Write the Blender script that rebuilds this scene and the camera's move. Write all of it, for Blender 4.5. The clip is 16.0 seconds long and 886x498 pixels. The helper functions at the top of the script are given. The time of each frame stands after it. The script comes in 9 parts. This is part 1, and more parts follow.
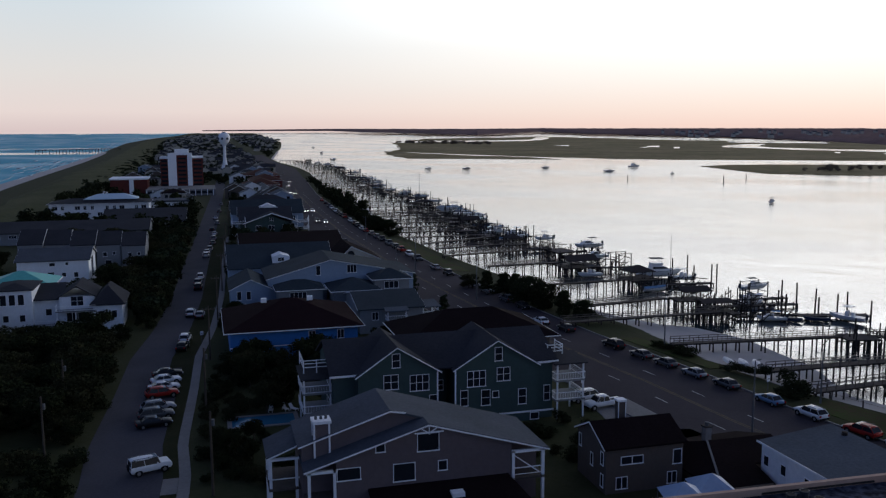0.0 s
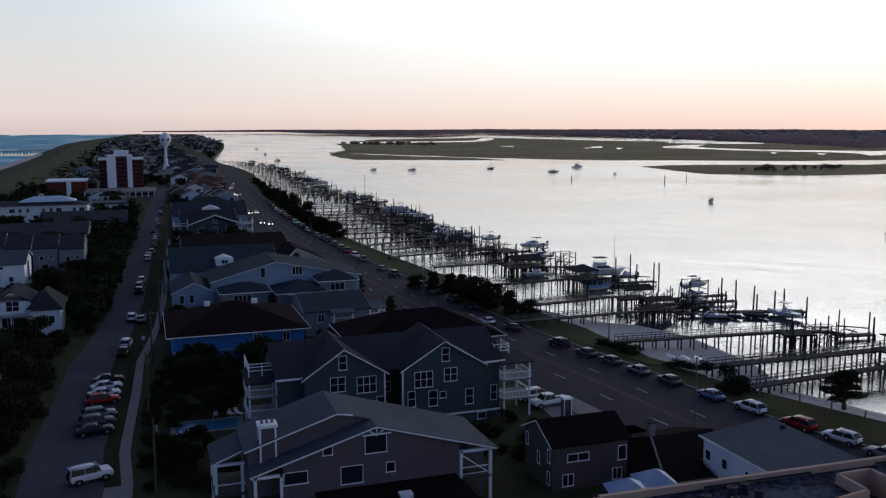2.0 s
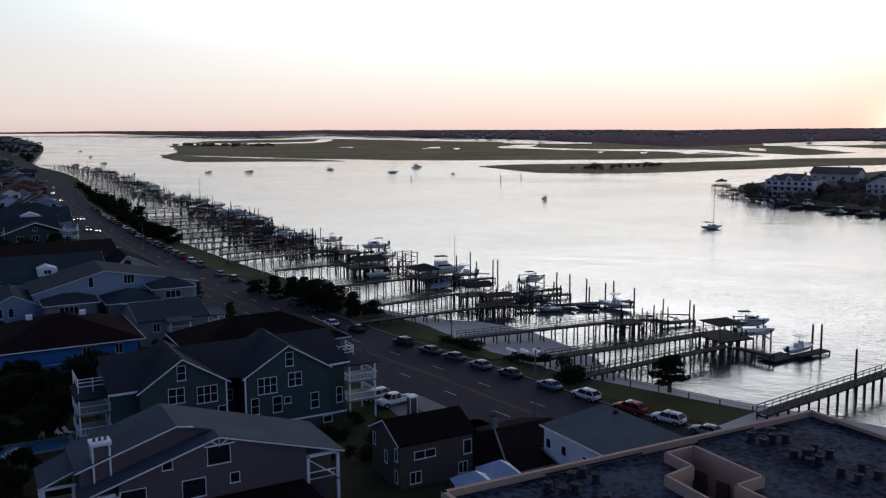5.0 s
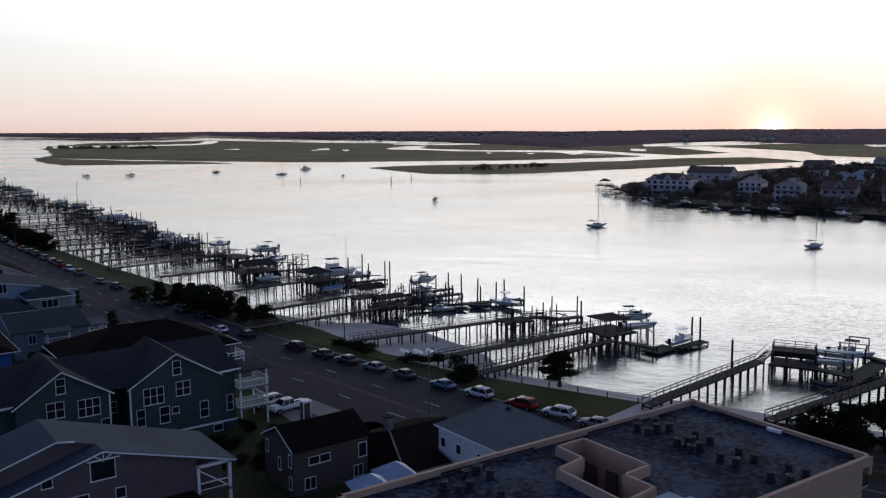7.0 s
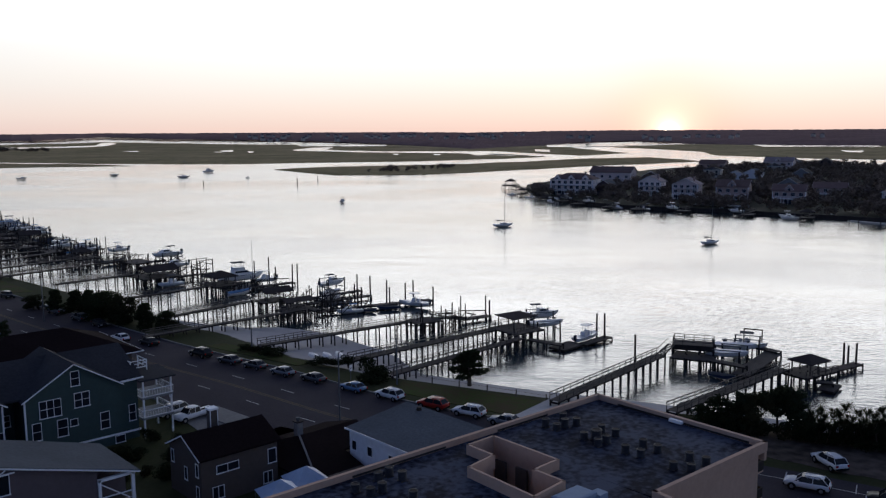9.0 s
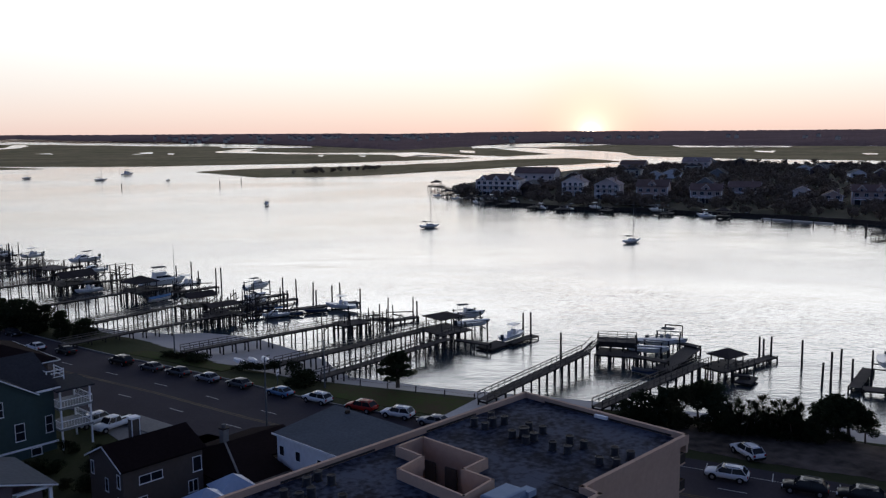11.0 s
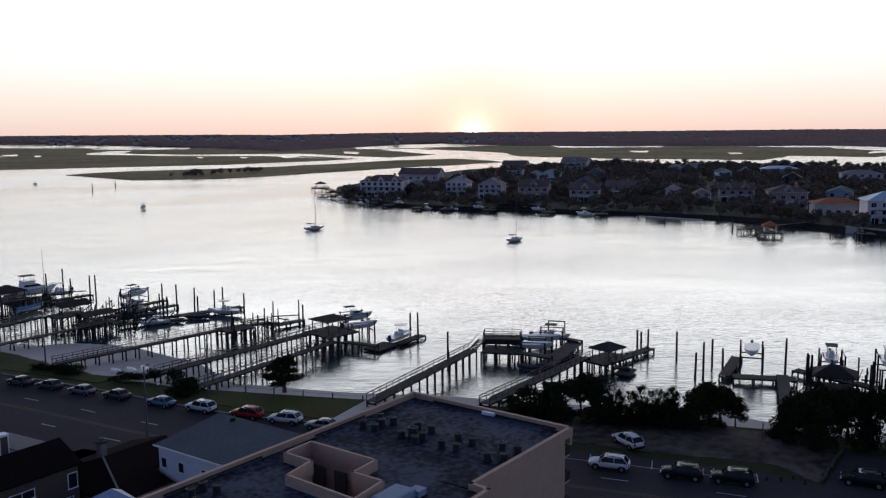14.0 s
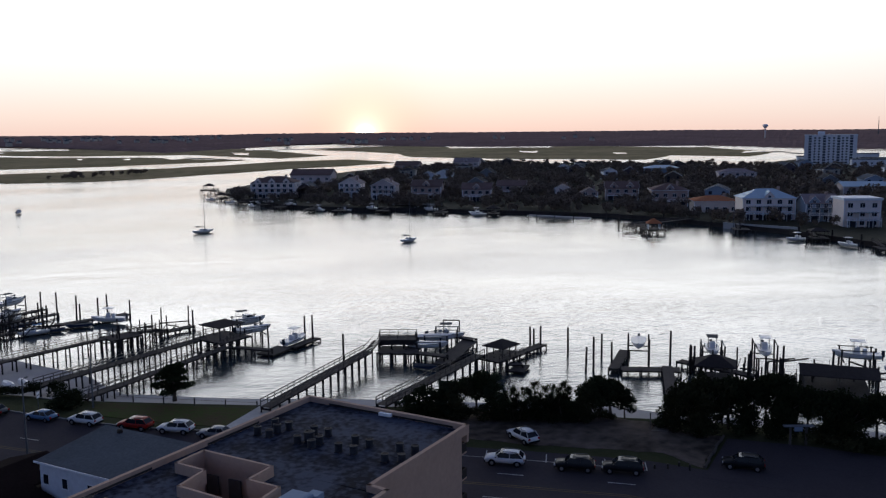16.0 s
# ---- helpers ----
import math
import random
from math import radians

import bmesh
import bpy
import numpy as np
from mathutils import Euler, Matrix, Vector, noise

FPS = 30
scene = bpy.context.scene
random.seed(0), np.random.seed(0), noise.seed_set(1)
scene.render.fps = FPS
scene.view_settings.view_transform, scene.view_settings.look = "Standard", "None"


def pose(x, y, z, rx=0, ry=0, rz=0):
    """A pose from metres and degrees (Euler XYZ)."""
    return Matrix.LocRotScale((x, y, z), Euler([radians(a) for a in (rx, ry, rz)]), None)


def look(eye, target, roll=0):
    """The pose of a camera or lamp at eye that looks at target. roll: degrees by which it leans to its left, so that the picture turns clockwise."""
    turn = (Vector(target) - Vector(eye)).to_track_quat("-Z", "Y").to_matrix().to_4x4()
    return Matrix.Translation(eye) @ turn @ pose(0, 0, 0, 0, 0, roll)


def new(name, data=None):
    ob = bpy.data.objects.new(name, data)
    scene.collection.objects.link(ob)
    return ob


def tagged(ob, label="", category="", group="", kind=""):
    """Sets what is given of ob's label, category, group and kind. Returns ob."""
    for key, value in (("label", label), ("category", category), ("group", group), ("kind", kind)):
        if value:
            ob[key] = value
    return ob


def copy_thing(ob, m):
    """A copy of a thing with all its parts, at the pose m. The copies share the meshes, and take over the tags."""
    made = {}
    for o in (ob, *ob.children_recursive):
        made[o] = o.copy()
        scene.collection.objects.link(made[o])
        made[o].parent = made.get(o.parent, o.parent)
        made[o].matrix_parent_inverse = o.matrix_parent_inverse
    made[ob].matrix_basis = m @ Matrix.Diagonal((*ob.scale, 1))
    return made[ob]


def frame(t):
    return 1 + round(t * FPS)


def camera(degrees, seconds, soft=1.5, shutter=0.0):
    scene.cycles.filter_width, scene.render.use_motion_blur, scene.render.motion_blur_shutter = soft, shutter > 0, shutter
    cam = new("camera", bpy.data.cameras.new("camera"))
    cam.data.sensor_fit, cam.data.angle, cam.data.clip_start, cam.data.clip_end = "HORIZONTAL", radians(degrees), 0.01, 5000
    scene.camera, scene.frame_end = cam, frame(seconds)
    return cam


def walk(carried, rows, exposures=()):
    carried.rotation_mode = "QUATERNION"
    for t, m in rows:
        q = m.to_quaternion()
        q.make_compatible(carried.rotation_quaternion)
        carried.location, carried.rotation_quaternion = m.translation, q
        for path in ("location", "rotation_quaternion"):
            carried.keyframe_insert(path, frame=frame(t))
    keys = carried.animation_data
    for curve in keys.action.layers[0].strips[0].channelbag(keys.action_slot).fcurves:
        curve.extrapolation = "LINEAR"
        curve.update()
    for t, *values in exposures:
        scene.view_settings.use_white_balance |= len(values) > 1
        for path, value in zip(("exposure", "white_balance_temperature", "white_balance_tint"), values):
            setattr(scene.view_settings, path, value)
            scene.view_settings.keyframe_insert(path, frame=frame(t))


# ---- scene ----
# the camera stands in the air over the island and turns slowly towards the sun
EYE = (0.0, 0.0, 41.0)
cam = camera(53.94, 16.0, soft=1.25)
PAN = [
    (0, -15.3, -7.855, -.223), (.5, -16.21, -7.861, -.184), (1, -16.981, -7.848, -.216),
    (1.5, -17.765, -7.84, -.188), (2, -18.874, -7.809, -.204), (2.5, -20.589, -7.791, -.214),
    (3, -22.351, -7.786, -.263), (3.5, -24.058, -7.791, -.248), (4, -25.783, -7.796, -.28),
    (6.5, -34.766, -7.767, -.373), (7, -36.537, -7.751, -.403), (7.5, -38.355, -7.755, -.425),
    (8, -40.289, -7.761, -.428), (8.5, -41.581, -7.742, -.437), (9, -42.616, -7.722, -.46),
    (9.5, -43.629, -7.704, -.537), (10, -45.12, -7.686, -.544), (12.5, -50.365, -7.712, -.543),
    (13, -51.731, -7.72, -.554), (13.5, -53.462, -7.702, -.549), (14, -55.053, -7.686, -.56),
    (14.5, -56.598, -7.676, -.546), (15, -58.174, -7.691, -.622), (15.5, -59.931, -7.708, -.638),
    (16, -62.078, -7.711, -.58)]
walk(cam, [(t, pose(*EYE, 0, 0, yaw) @ pose(0, 0, 0, 90 + pitch) @ pose(0, 0, 0, 0, 0, roll))
           for t, yaw, pitch, roll in PAN])

# ---- sky and sun: the sun touches the horizon, 57 degrees clockwise from the island's axis ----
SUN_AZ, SUN_EL = radians(57.1), radians(0.15)
SUN_DIR = Vector((math.sin(SUN_AZ) * math.cos(SUN_EL), math.cos(SUN_AZ) * math.cos(SUN_EL), math.sin(SUN_EL)))


def sky():
    w = bpy.data.worlds.new("sky")
    scene.world = w
    w.use_nodes = True
    nt = w.node_tree
    nt.nodes.clear()
    n, l = nt.nodes.new, nt.links.new
    out, bg = n("ShaderNodeOutputWorld"), n("ShaderNodeBackground")
    air = n("ShaderNodeTexSky")
    air.sky_type, air.sun_disc = "NISHITA", False
    air.sun_elevation, air.sun_rotation = radians(2.0), SUN_AZ
    air.air_density, air.dust_density, air.ozone_density = 1.0, 2.0, 1.0
    co, sep = n("ShaderNodeTexCoord"), n("ShaderNodeSeparateXYZ")
    l(co.outputs["Generated"], sep.inputs[0])
    # haze near the horizon: one ramp towards the sun, one away from it
    def ramp_of(stops):
        ramp = n("ShaderNodeValToRGB")
        l(sep.outputs["Z"], ramp.inputs[0])
        e = ramp.color_ramp.elements
        while len(e) < len(stops):
            e.new(0.5)
        for el, (p, c) in zip(e, stops):
            el.position, el.color = p, (*c, 1)
        return ramp.outputs[0]

    warm = ramp_of([(0.0, (.94, .69, .60)), (.02, (.97, .80, .71)), (.05, (1.02, .95, .89)), (.09, (1.15, 1.13, 1.1)), (.15, (1.65, 1.65, 1.64)), (.2, (3.9, 3.92, 3.96)),
                    (.25, (3.6, 3.66, 3.78)), (.34, (1.75, 1.86, 2.06)), (.48, (.26, .30, .44)), (1.0, (.11, .13, .21))])
    cool = ramp_of([(0.0, (.70, .57, .56)), (.02, (.80, .69, .66)), (.06, (.76, .73, .71)), (.13, (.66, .73, .78)), (.3, (.30, .48, .86)), (.5, (.15, .20, .36)), (1.0, (.11, .13, .21))])
    dot = n("ShaderNodeVectorMath")
    dot.operation = "DOT_PRODUCT"
    dot.inputs[1].default_value = (math.sin(SUN_AZ), math.cos(SUN_AZ), -.003)
    l(co.outputs["Generated"], dot.inputs[0])

    def smooth(lo, hi, a, b):
        mr = n("ShaderNodeMapRange")
        mr.interpolation_type = "SMOOTHSTEP"
        for k, v in zip(("From Min", "From Max", "To Min", "To Max"), (lo, hi, a, b)):
            mr.inputs[k].default_value = v
        l(dot.outputs["Value"], mr.inputs["Value"])
        return mr.outputs[0]

    blend = n("ShaderNodeMix")
    blend.data_type = "RGBA"
    l(smooth(.42, 1.0, 0, 1), blend.inputs[0])
    l(cool, blend.inputs[6])
    l(warm, blend.inputs[7])
    mul = n("ShaderNodeVectorMath")
    mul.operation = "MULTIPLY"
    dusk = n("ShaderNodeMix")
    dusk.data_type = "RGBA"
    dusk.inputs[6].default_value, dusk.inputs[7].default_value = (*SKY_BACK, 1), (1, 1, 1, 1)
    l(smooth(-.7, .35, 0, 1), dusk.inputs[0])
    l(blend.outputs[2], mul.inputs[0])
    l(dusk.outputs[2], mul.inputs[1])
    last = mul.outputs[0]
    near, up, p, red = n("ShaderNodeMath"), n("ShaderNodeMath"), n("ShaderNodeMath"), n("ShaderNodeMix")
    up.operation, up.inputs[1].default_value = "MAXIMUM", 0.0
    p.operation, p.inputs[1].default_value = "POWER", 650.0
    near.operation, near.inputs[1].default_value = "MULTIPLY", .6
    l(dot.outputs["Value"], up.inputs[0])
    l(up.outputs[0], p.inputs[0])
    l(p.outputs[0], near.inputs[0])
    red.data_type = "RGBA"
    red.inputs[7].default_value = (1.0, .50, .34, 1)
    l(near.outputs[0], red.inputs[0])
    l(last, red.inputs[6])
    last = red.outputs[2]
    for sharp, gain, tint in ((1400.0, 0.42, (1, .86, .74)), (9000.0, .55, (1, .84, .62)), (60000.0, 6.0, (1, .88, .7))):
        up, p = n("ShaderNodeMath"), n("ShaderNodeMath")
        up.operation, up.inputs[1].default_value = "MAXIMUM", 0.0
        p.operation, p.inputs[1].default_value = "POWER", sharp
        l(dot.outputs["Value"], up.inputs[0])
        l(up.outputs[0], p.inputs[0])
        glow, add = n("ShaderNodeVectorMath"), n("ShaderNodeVectorMath")
        glow.operation, add.operation = "SCALE", "ADD"
        glow.inputs[0].default_value = [gain * c for c in tint]
        l(p.outputs[0], glow.inputs["Scale"])
        l(last, add.inputs[0])
        l(glow.outputs[0], add.inputs[1])
        last = add.outputs[0]
    both = n("ShaderNodeVectorMath")
    both.operation = "MULTIPLY_ADD"
    both.inputs[1].default_value = (.005, .005, .005)
    l(air.outputs[0], both.inputs[0])
    l(last, both.inputs[2])
    l(both.outputs[0], bg.inputs[0])
    bg.inputs[1].default_value = 1.0
    l(bg.outputs[0], out.inputs[0])


SKY_BACK = (.31, .385, .58)
sky()
sun = new("sun", bpy.data.lights.new("sun", "SUN"))
sun.data.energy, sun.data.angle, sun.data.color = 0.15, radians(0.6), (1, .55, .32)
sun.matrix_world = look((0, 0, 0), -SUN_DIR)


# ---- materials ----
def mat(name, c1, c2=None, rough=.75, size=.5, big=6.0, bump=.15, metal=0.0, spec=.08, lines=0.0, island=0.0, hard=0.0):
    """A surface with grain and large stains; lines: the height of horizontal laps in metres; island: how much pieces differ; hard: how crisp the stains are."""
    m = bpy.data.materials.new(name)
    m.use_nodes = True
    nt = m.node_tree
    n, l = nt.nodes.new, nt.links.new
    b = nt.nodes["Principled BSDF"]
    b.inputs["Roughness"].default_value, b.inputs["Metallic"].default_value = rough, metal
    b.inputs["Specular IOR Level"].default_value = spec
    c2 = c2 or tuple(v * .7 for v in c1)
    geo = n("ShaderNodeNewGeometry")
    fine, wide = n("ShaderNodeTexNoise"), n("ShaderNodeTexNoise")
    fine.inputs["Scale"].default_value, fine.inputs["Detail"].default_value = 1 / size, 4
    wide.inputs["Scale"].default_value, wide.inputs["Detail"].default_value = 1 / big, 3
    for t in (fine, wide):
        l(geo.outputs["Position"], t.inputs["Vector"])
    mx = n("ShaderNodeMix")
    mx.data_type = "RGBA"
    mx.inputs[6].default_value, mx.inputs[7].default_value = (*c1, 1), (*c2, 1)
    s = n("ShaderNodeMath")
    s.operation = "MULTIPLY_ADD"
    s.inputs[1].default_value = .55
    half = n("ShaderNodeMath")
    half.operation, half.inputs[1].default_value = "MULTIPLY", .5
    l(wide.outputs[0], half.inputs[0])
    l(fine.outputs[0], s.inputs[0])
    l(half.outputs[0], s.inputs[2])
    st = n("ShaderNodeMapRange")
    st.inputs["From Min"].default_value, st.inputs["From Max"].default_value = .3 + hard, .72 - hard
    l(s.outputs[0], st.inputs["Value"])
    l(st.outputs[0], mx.inputs[0])
    col = mx.outputs[2]
    if island:
        hsv, mr, oi, add = n("ShaderNodeHueSaturation"), n("ShaderNodeMapRange"), n("ShaderNodeObjectInfo"), n("ShaderNodeMath")
        add.operation = "ADD"
        l(geo.outputs["Random Per Island"], add.inputs[0])
        l(oi.outputs["Random"], add.inputs[1])
        mr.inputs["From Max"].default_value = 2.0
        mr.inputs["To Min"].default_value, mr.inputs["To Max"].default_value = 1 - island, 1 + island
        l(add.outputs[0], mr.inputs["Value"])
        l(mr.outputs[0], hsv.inputs["Value"])
        l(col, hsv.inputs["Color"])
        col = hsv.outputs[0]
    l(col, b.inputs["Base Color"])
    h = fine.outputs[0]
    if lines:
        sx, fr, hm = n("ShaderNodeSeparateXYZ"), n("ShaderNodeMath"), n("ShaderNodeMath")
        l(geo.outputs["Position"], sx.inputs[0])
        fr.operation, fr.inputs[1].default_value = "DIVIDE", lines
        f2 = n("ShaderNodeMath")
        f2.operation = "FRACT"
        l(sx.outputs["Z"], fr.inputs[0])
        l(fr.outputs[0], f2.inputs[0])
        hm.operation, hm.inputs[1].default_value = "MULTIPLY_ADD", -.8
        l(f2.outputs[0], hm.inputs[0])
        l(h, hm.inputs[2])
        h = hm.outputs[0]
    if bump:
        bp = n("ShaderNodeBump")
        bp.inputs["Strength"].default_value, bp.inputs["Distance"].default_value = bump, min(size, .1)
        l(h, bp.inputs["Height"])
        l(bp.outputs[0], b.inputs["Normal"])
    return m


RIPPLE, WAVELET, CHOP = .105, .09, .17


def water_mat(name, deep, rough=.1, ior=1.4, spec=.5):
    m = bpy.data.materials.new(name)
    m.use_nodes = True
    nt = m.node_tree
    n, l = nt.nodes.new, nt.links.new
    b = nt.nodes["Principled BSDF"]
    b.inputs["Base Color"].default_value = (*deep, 1)
    b.inputs["Roughness"].default_value, b.inputs["IOR"].default_value = rough, ior
    b.inputs["Specular IOR Level"].default_value = spec
    geo = n("ShaderNodeNewGeometry")
    turn = n("ShaderNodeMapping")
    turn.vector_type = "TEXTURE"
    turn.inputs["Rotation"].default_value, turn.inputs["Scale"].default_value = (0, 0, radians(42)), (1, 1.9, 1)
    l(geo.outputs["Position"], turn.inputs[0])
    def waves(scale, detail):
        t = n("ShaderNodeTexNoise")
        t.inputs["Scale"].default_value, t.inputs["Detail"].default_value = scale, detail
        l(turn.outputs[0], t.inputs["Vector"])
        return t.outputs[0]

    def ranged(value, lo, hi, a, c):
        mr = n("ShaderNodeMapRange")
        for k, v in zip(("From Min", "From Max", "To Min", "To Max"), (lo, hi, a, c)):
            mr.inputs[k].default_value = v
        l(value, mr.inputs["Value"])
        return mr.outputs[0]

    def times(p, q):
        t = n("ShaderNodeMath")
        t.operation = "MULTIPLY"
        l(p, t.inputs[0])
        if hasattr(q, "links"):
            l(q, t.inputs[1])
        else:
            t.inputs[1].default_value = q
        return t.outputs[0]

    # ripples of a metre, wavelets of three metres, a longer chop, and wind lanes that raise or flatten them
    lanes = ranged(waves(.016, 4), .38, .62, .35, 1.0)
    hm = n("ShaderNodeMath")
    hm.operation = "ADD"
    l(times(times(waves(1.15, 2), lanes), RIPPLE), hm.inputs[0])
    l(times(times(waves(.42, 2), lanes), WAVELET), hm.inputs[1])
    swell = n("ShaderNodeMath")
    swell.operation = "ADD"
    l(hm.outputs[0], swell.inputs[0])
    l(times(waves(.11, 3), CHOP), swell.inputs[1])
    l(ranged(waves(.011, 3), .4, .6, rough * .6, rough * 1.6), b.inputs["Roughness"])
    bp = n("ShaderNodeBump")
    bp.inputs["Strength"].default_value, bp.inputs["Distance"].default_value = 1.0, 1.0
    l(swell.outputs[0], bp.inputs["Height"])
    l(bp.outputs[0], b.inputs["Normal"])
    return m


def land_mat(name, low, lows, high, highs, line, soft):
    """Sand below a height, turf and soil above it, with a ragged border."""
    m = mat(name, high, highs, rough=.95, size=.6, big=9, bump=.4, spec=.03)
    nt = m.node_tree
    n, l = nt.nodes.new, nt.links.new
    b = nt.nodes["Principled BSDF"]
    was = b.inputs["Base Color"].links[0].from_socket
    geo, sep, ns = n("ShaderNodeNewGeometry"), n("ShaderNodeSeparateXYZ"), n("ShaderNodeTexNoise")
    l(geo.outputs["Position"], sep.inputs[0])
    l(geo.outputs["Position"], ns.inputs["Vector"])
    ns.inputs["Scale"].default_value, ns.inputs["Detail"].default_value = .25, 5
    ad = n("ShaderNodeMath")
    ad.operation, ad.inputs[1].default_value = "MULTIPLY_ADD", soft
    l(ns.outputs[0], ad.inputs[0])
    l(sep.outputs["Z"], ad.inputs[2])
    mr = n("ShaderNodeMapRange")
    mr.inputs["From Min"].default_value, mr.inputs["From Max"].default_value = line + soft * .4, line + soft * .6
    l(ad.outputs[0], mr.inputs["Value"])
    sand = n("ShaderNodeMix")
    sand.data_type = "RGBA"
    sand.inputs[6].default_value, sand.inputs[7].default_value = (*lows, 1), (*low, 1)
    l(ns.outputs[0], sand.inputs[0])
    mx = n("ShaderNodeMix")
    mx.data_type = "RGBA"
    l(mr.outputs[0], mx.inputs[0])
    l(sand.outputs[2], mx.inputs[6])
    l(was, mx.inputs[7])
    l(mx.outputs[2], b.inputs["Base Color"])
    return m


WATER = water_mat("bay_water", (.035, .05, .055), .12)
SEA = water_mat("sea_water", (.115, .385, .475), .6, 1.33, .08)
LAND = land_mat("island_soil", (.48, .45, .43), (.34, .32, .305), (.034, .042, .017), (.054, .054, .029), 1.15, .5)
MARSH = mat("marsh_grass", (.15, .125, .052), (.30, .225, .115), rough=.95, size=14, big=110, bump=.3, spec=.02, hard=.08)
# the mainland woods' colour is lightened to hold the haze of distance
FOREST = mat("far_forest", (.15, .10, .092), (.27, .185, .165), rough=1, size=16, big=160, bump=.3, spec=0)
ASPHALT = mat("asphalt", (.040, .035, .041), (.060, .053, .060), rough=.95, size=.25, big=7, bump=.1, spec=.04)
CONCRETE = mat("concrete", (.23, .225, .22), (.15, .145, .14), rough=.9, size=.4, big=4)
LINE_W = mat("white_road_paint", (.55, .55, .53), (.3, .3, .3), rough=.7, size=.15, big=2, bump=.05)
LINE_Y = mat("yellow_road_paint", (.15, .105, .04), (.07, .055, .04), rough=.7, size=.15, big=2, bump=.05)
GRASS = mat("lawn", (.038, .064, .012), (.056, .042, .021), rough=.95, size=.6, big=6, bump=.6, spec=.05, hard=.06)
SAND = mat("beach_sand", (.55, .51, .47), (.42, .39, .36), rough=.95, size=.6, big=7, spec=.1)
WHITE = mat("white_paint", (.84, .85, .86), (.72, .73, .74), rough=.55, size=.6, big=3, bump=.04)
GLASS = mat("dark_window_glass", (.012, .014, .018), (.022, .026, .032), rough=.08, size=2, big=9, bump=0, spec=.16)
WOOD = mat("weathered_timber", (.115, .10, .088), (.068, .058, .05), rough=.9, size=.25, big=3, bump=.3, island=.25)
PILE = mat("wet_dark_timber", (.05, .042, .037), (.028, .024, .022), rough=.85, size=.3, big=2, bump=.3, island=.3)
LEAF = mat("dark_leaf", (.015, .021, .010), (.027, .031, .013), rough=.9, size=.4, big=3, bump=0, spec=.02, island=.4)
# far-shore leaves: haze over the bay is mixed into this lighter, warmer colour
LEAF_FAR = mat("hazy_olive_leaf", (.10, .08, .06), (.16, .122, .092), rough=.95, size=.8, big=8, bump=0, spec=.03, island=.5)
LEAF2 = mat("olive_leaf", (.022, .026, .012), (.038, .036, .017), rough=.9, size=.4, big=3, bump=0, spec=.02, island=.45)
NEEDLE = mat("pine_needle", (.018, .03, .016), (.032, .04, .018), rough=.85, size=.4, big=3, bump=0, spec=.06, island=.4)
BARK = mat("bark", (.10, .08, .06), (.06, .05, .04), rough=.95, size=.2, big=1, bump=.5)
METAL = mat("galvanised_metal", (.15, .155, .16), (.10, .105, .11), rough=.7, metal=.2, size=.5, big=3, bump=.05)
RUBBER = mat("tyre_rubber", (.018, .018, .018), rough=.9, size=.1, big=1, bump=.05)
ALLOY = mat("alloy_rim", (.5, .5, .52), rough=.35, metal=.9, size=.2, big=1, bump=0)
RED_LAMP = mat("red_lamp_glass", (.35, .02, .015), rough=.2, size=.2, big=1, bump=0)


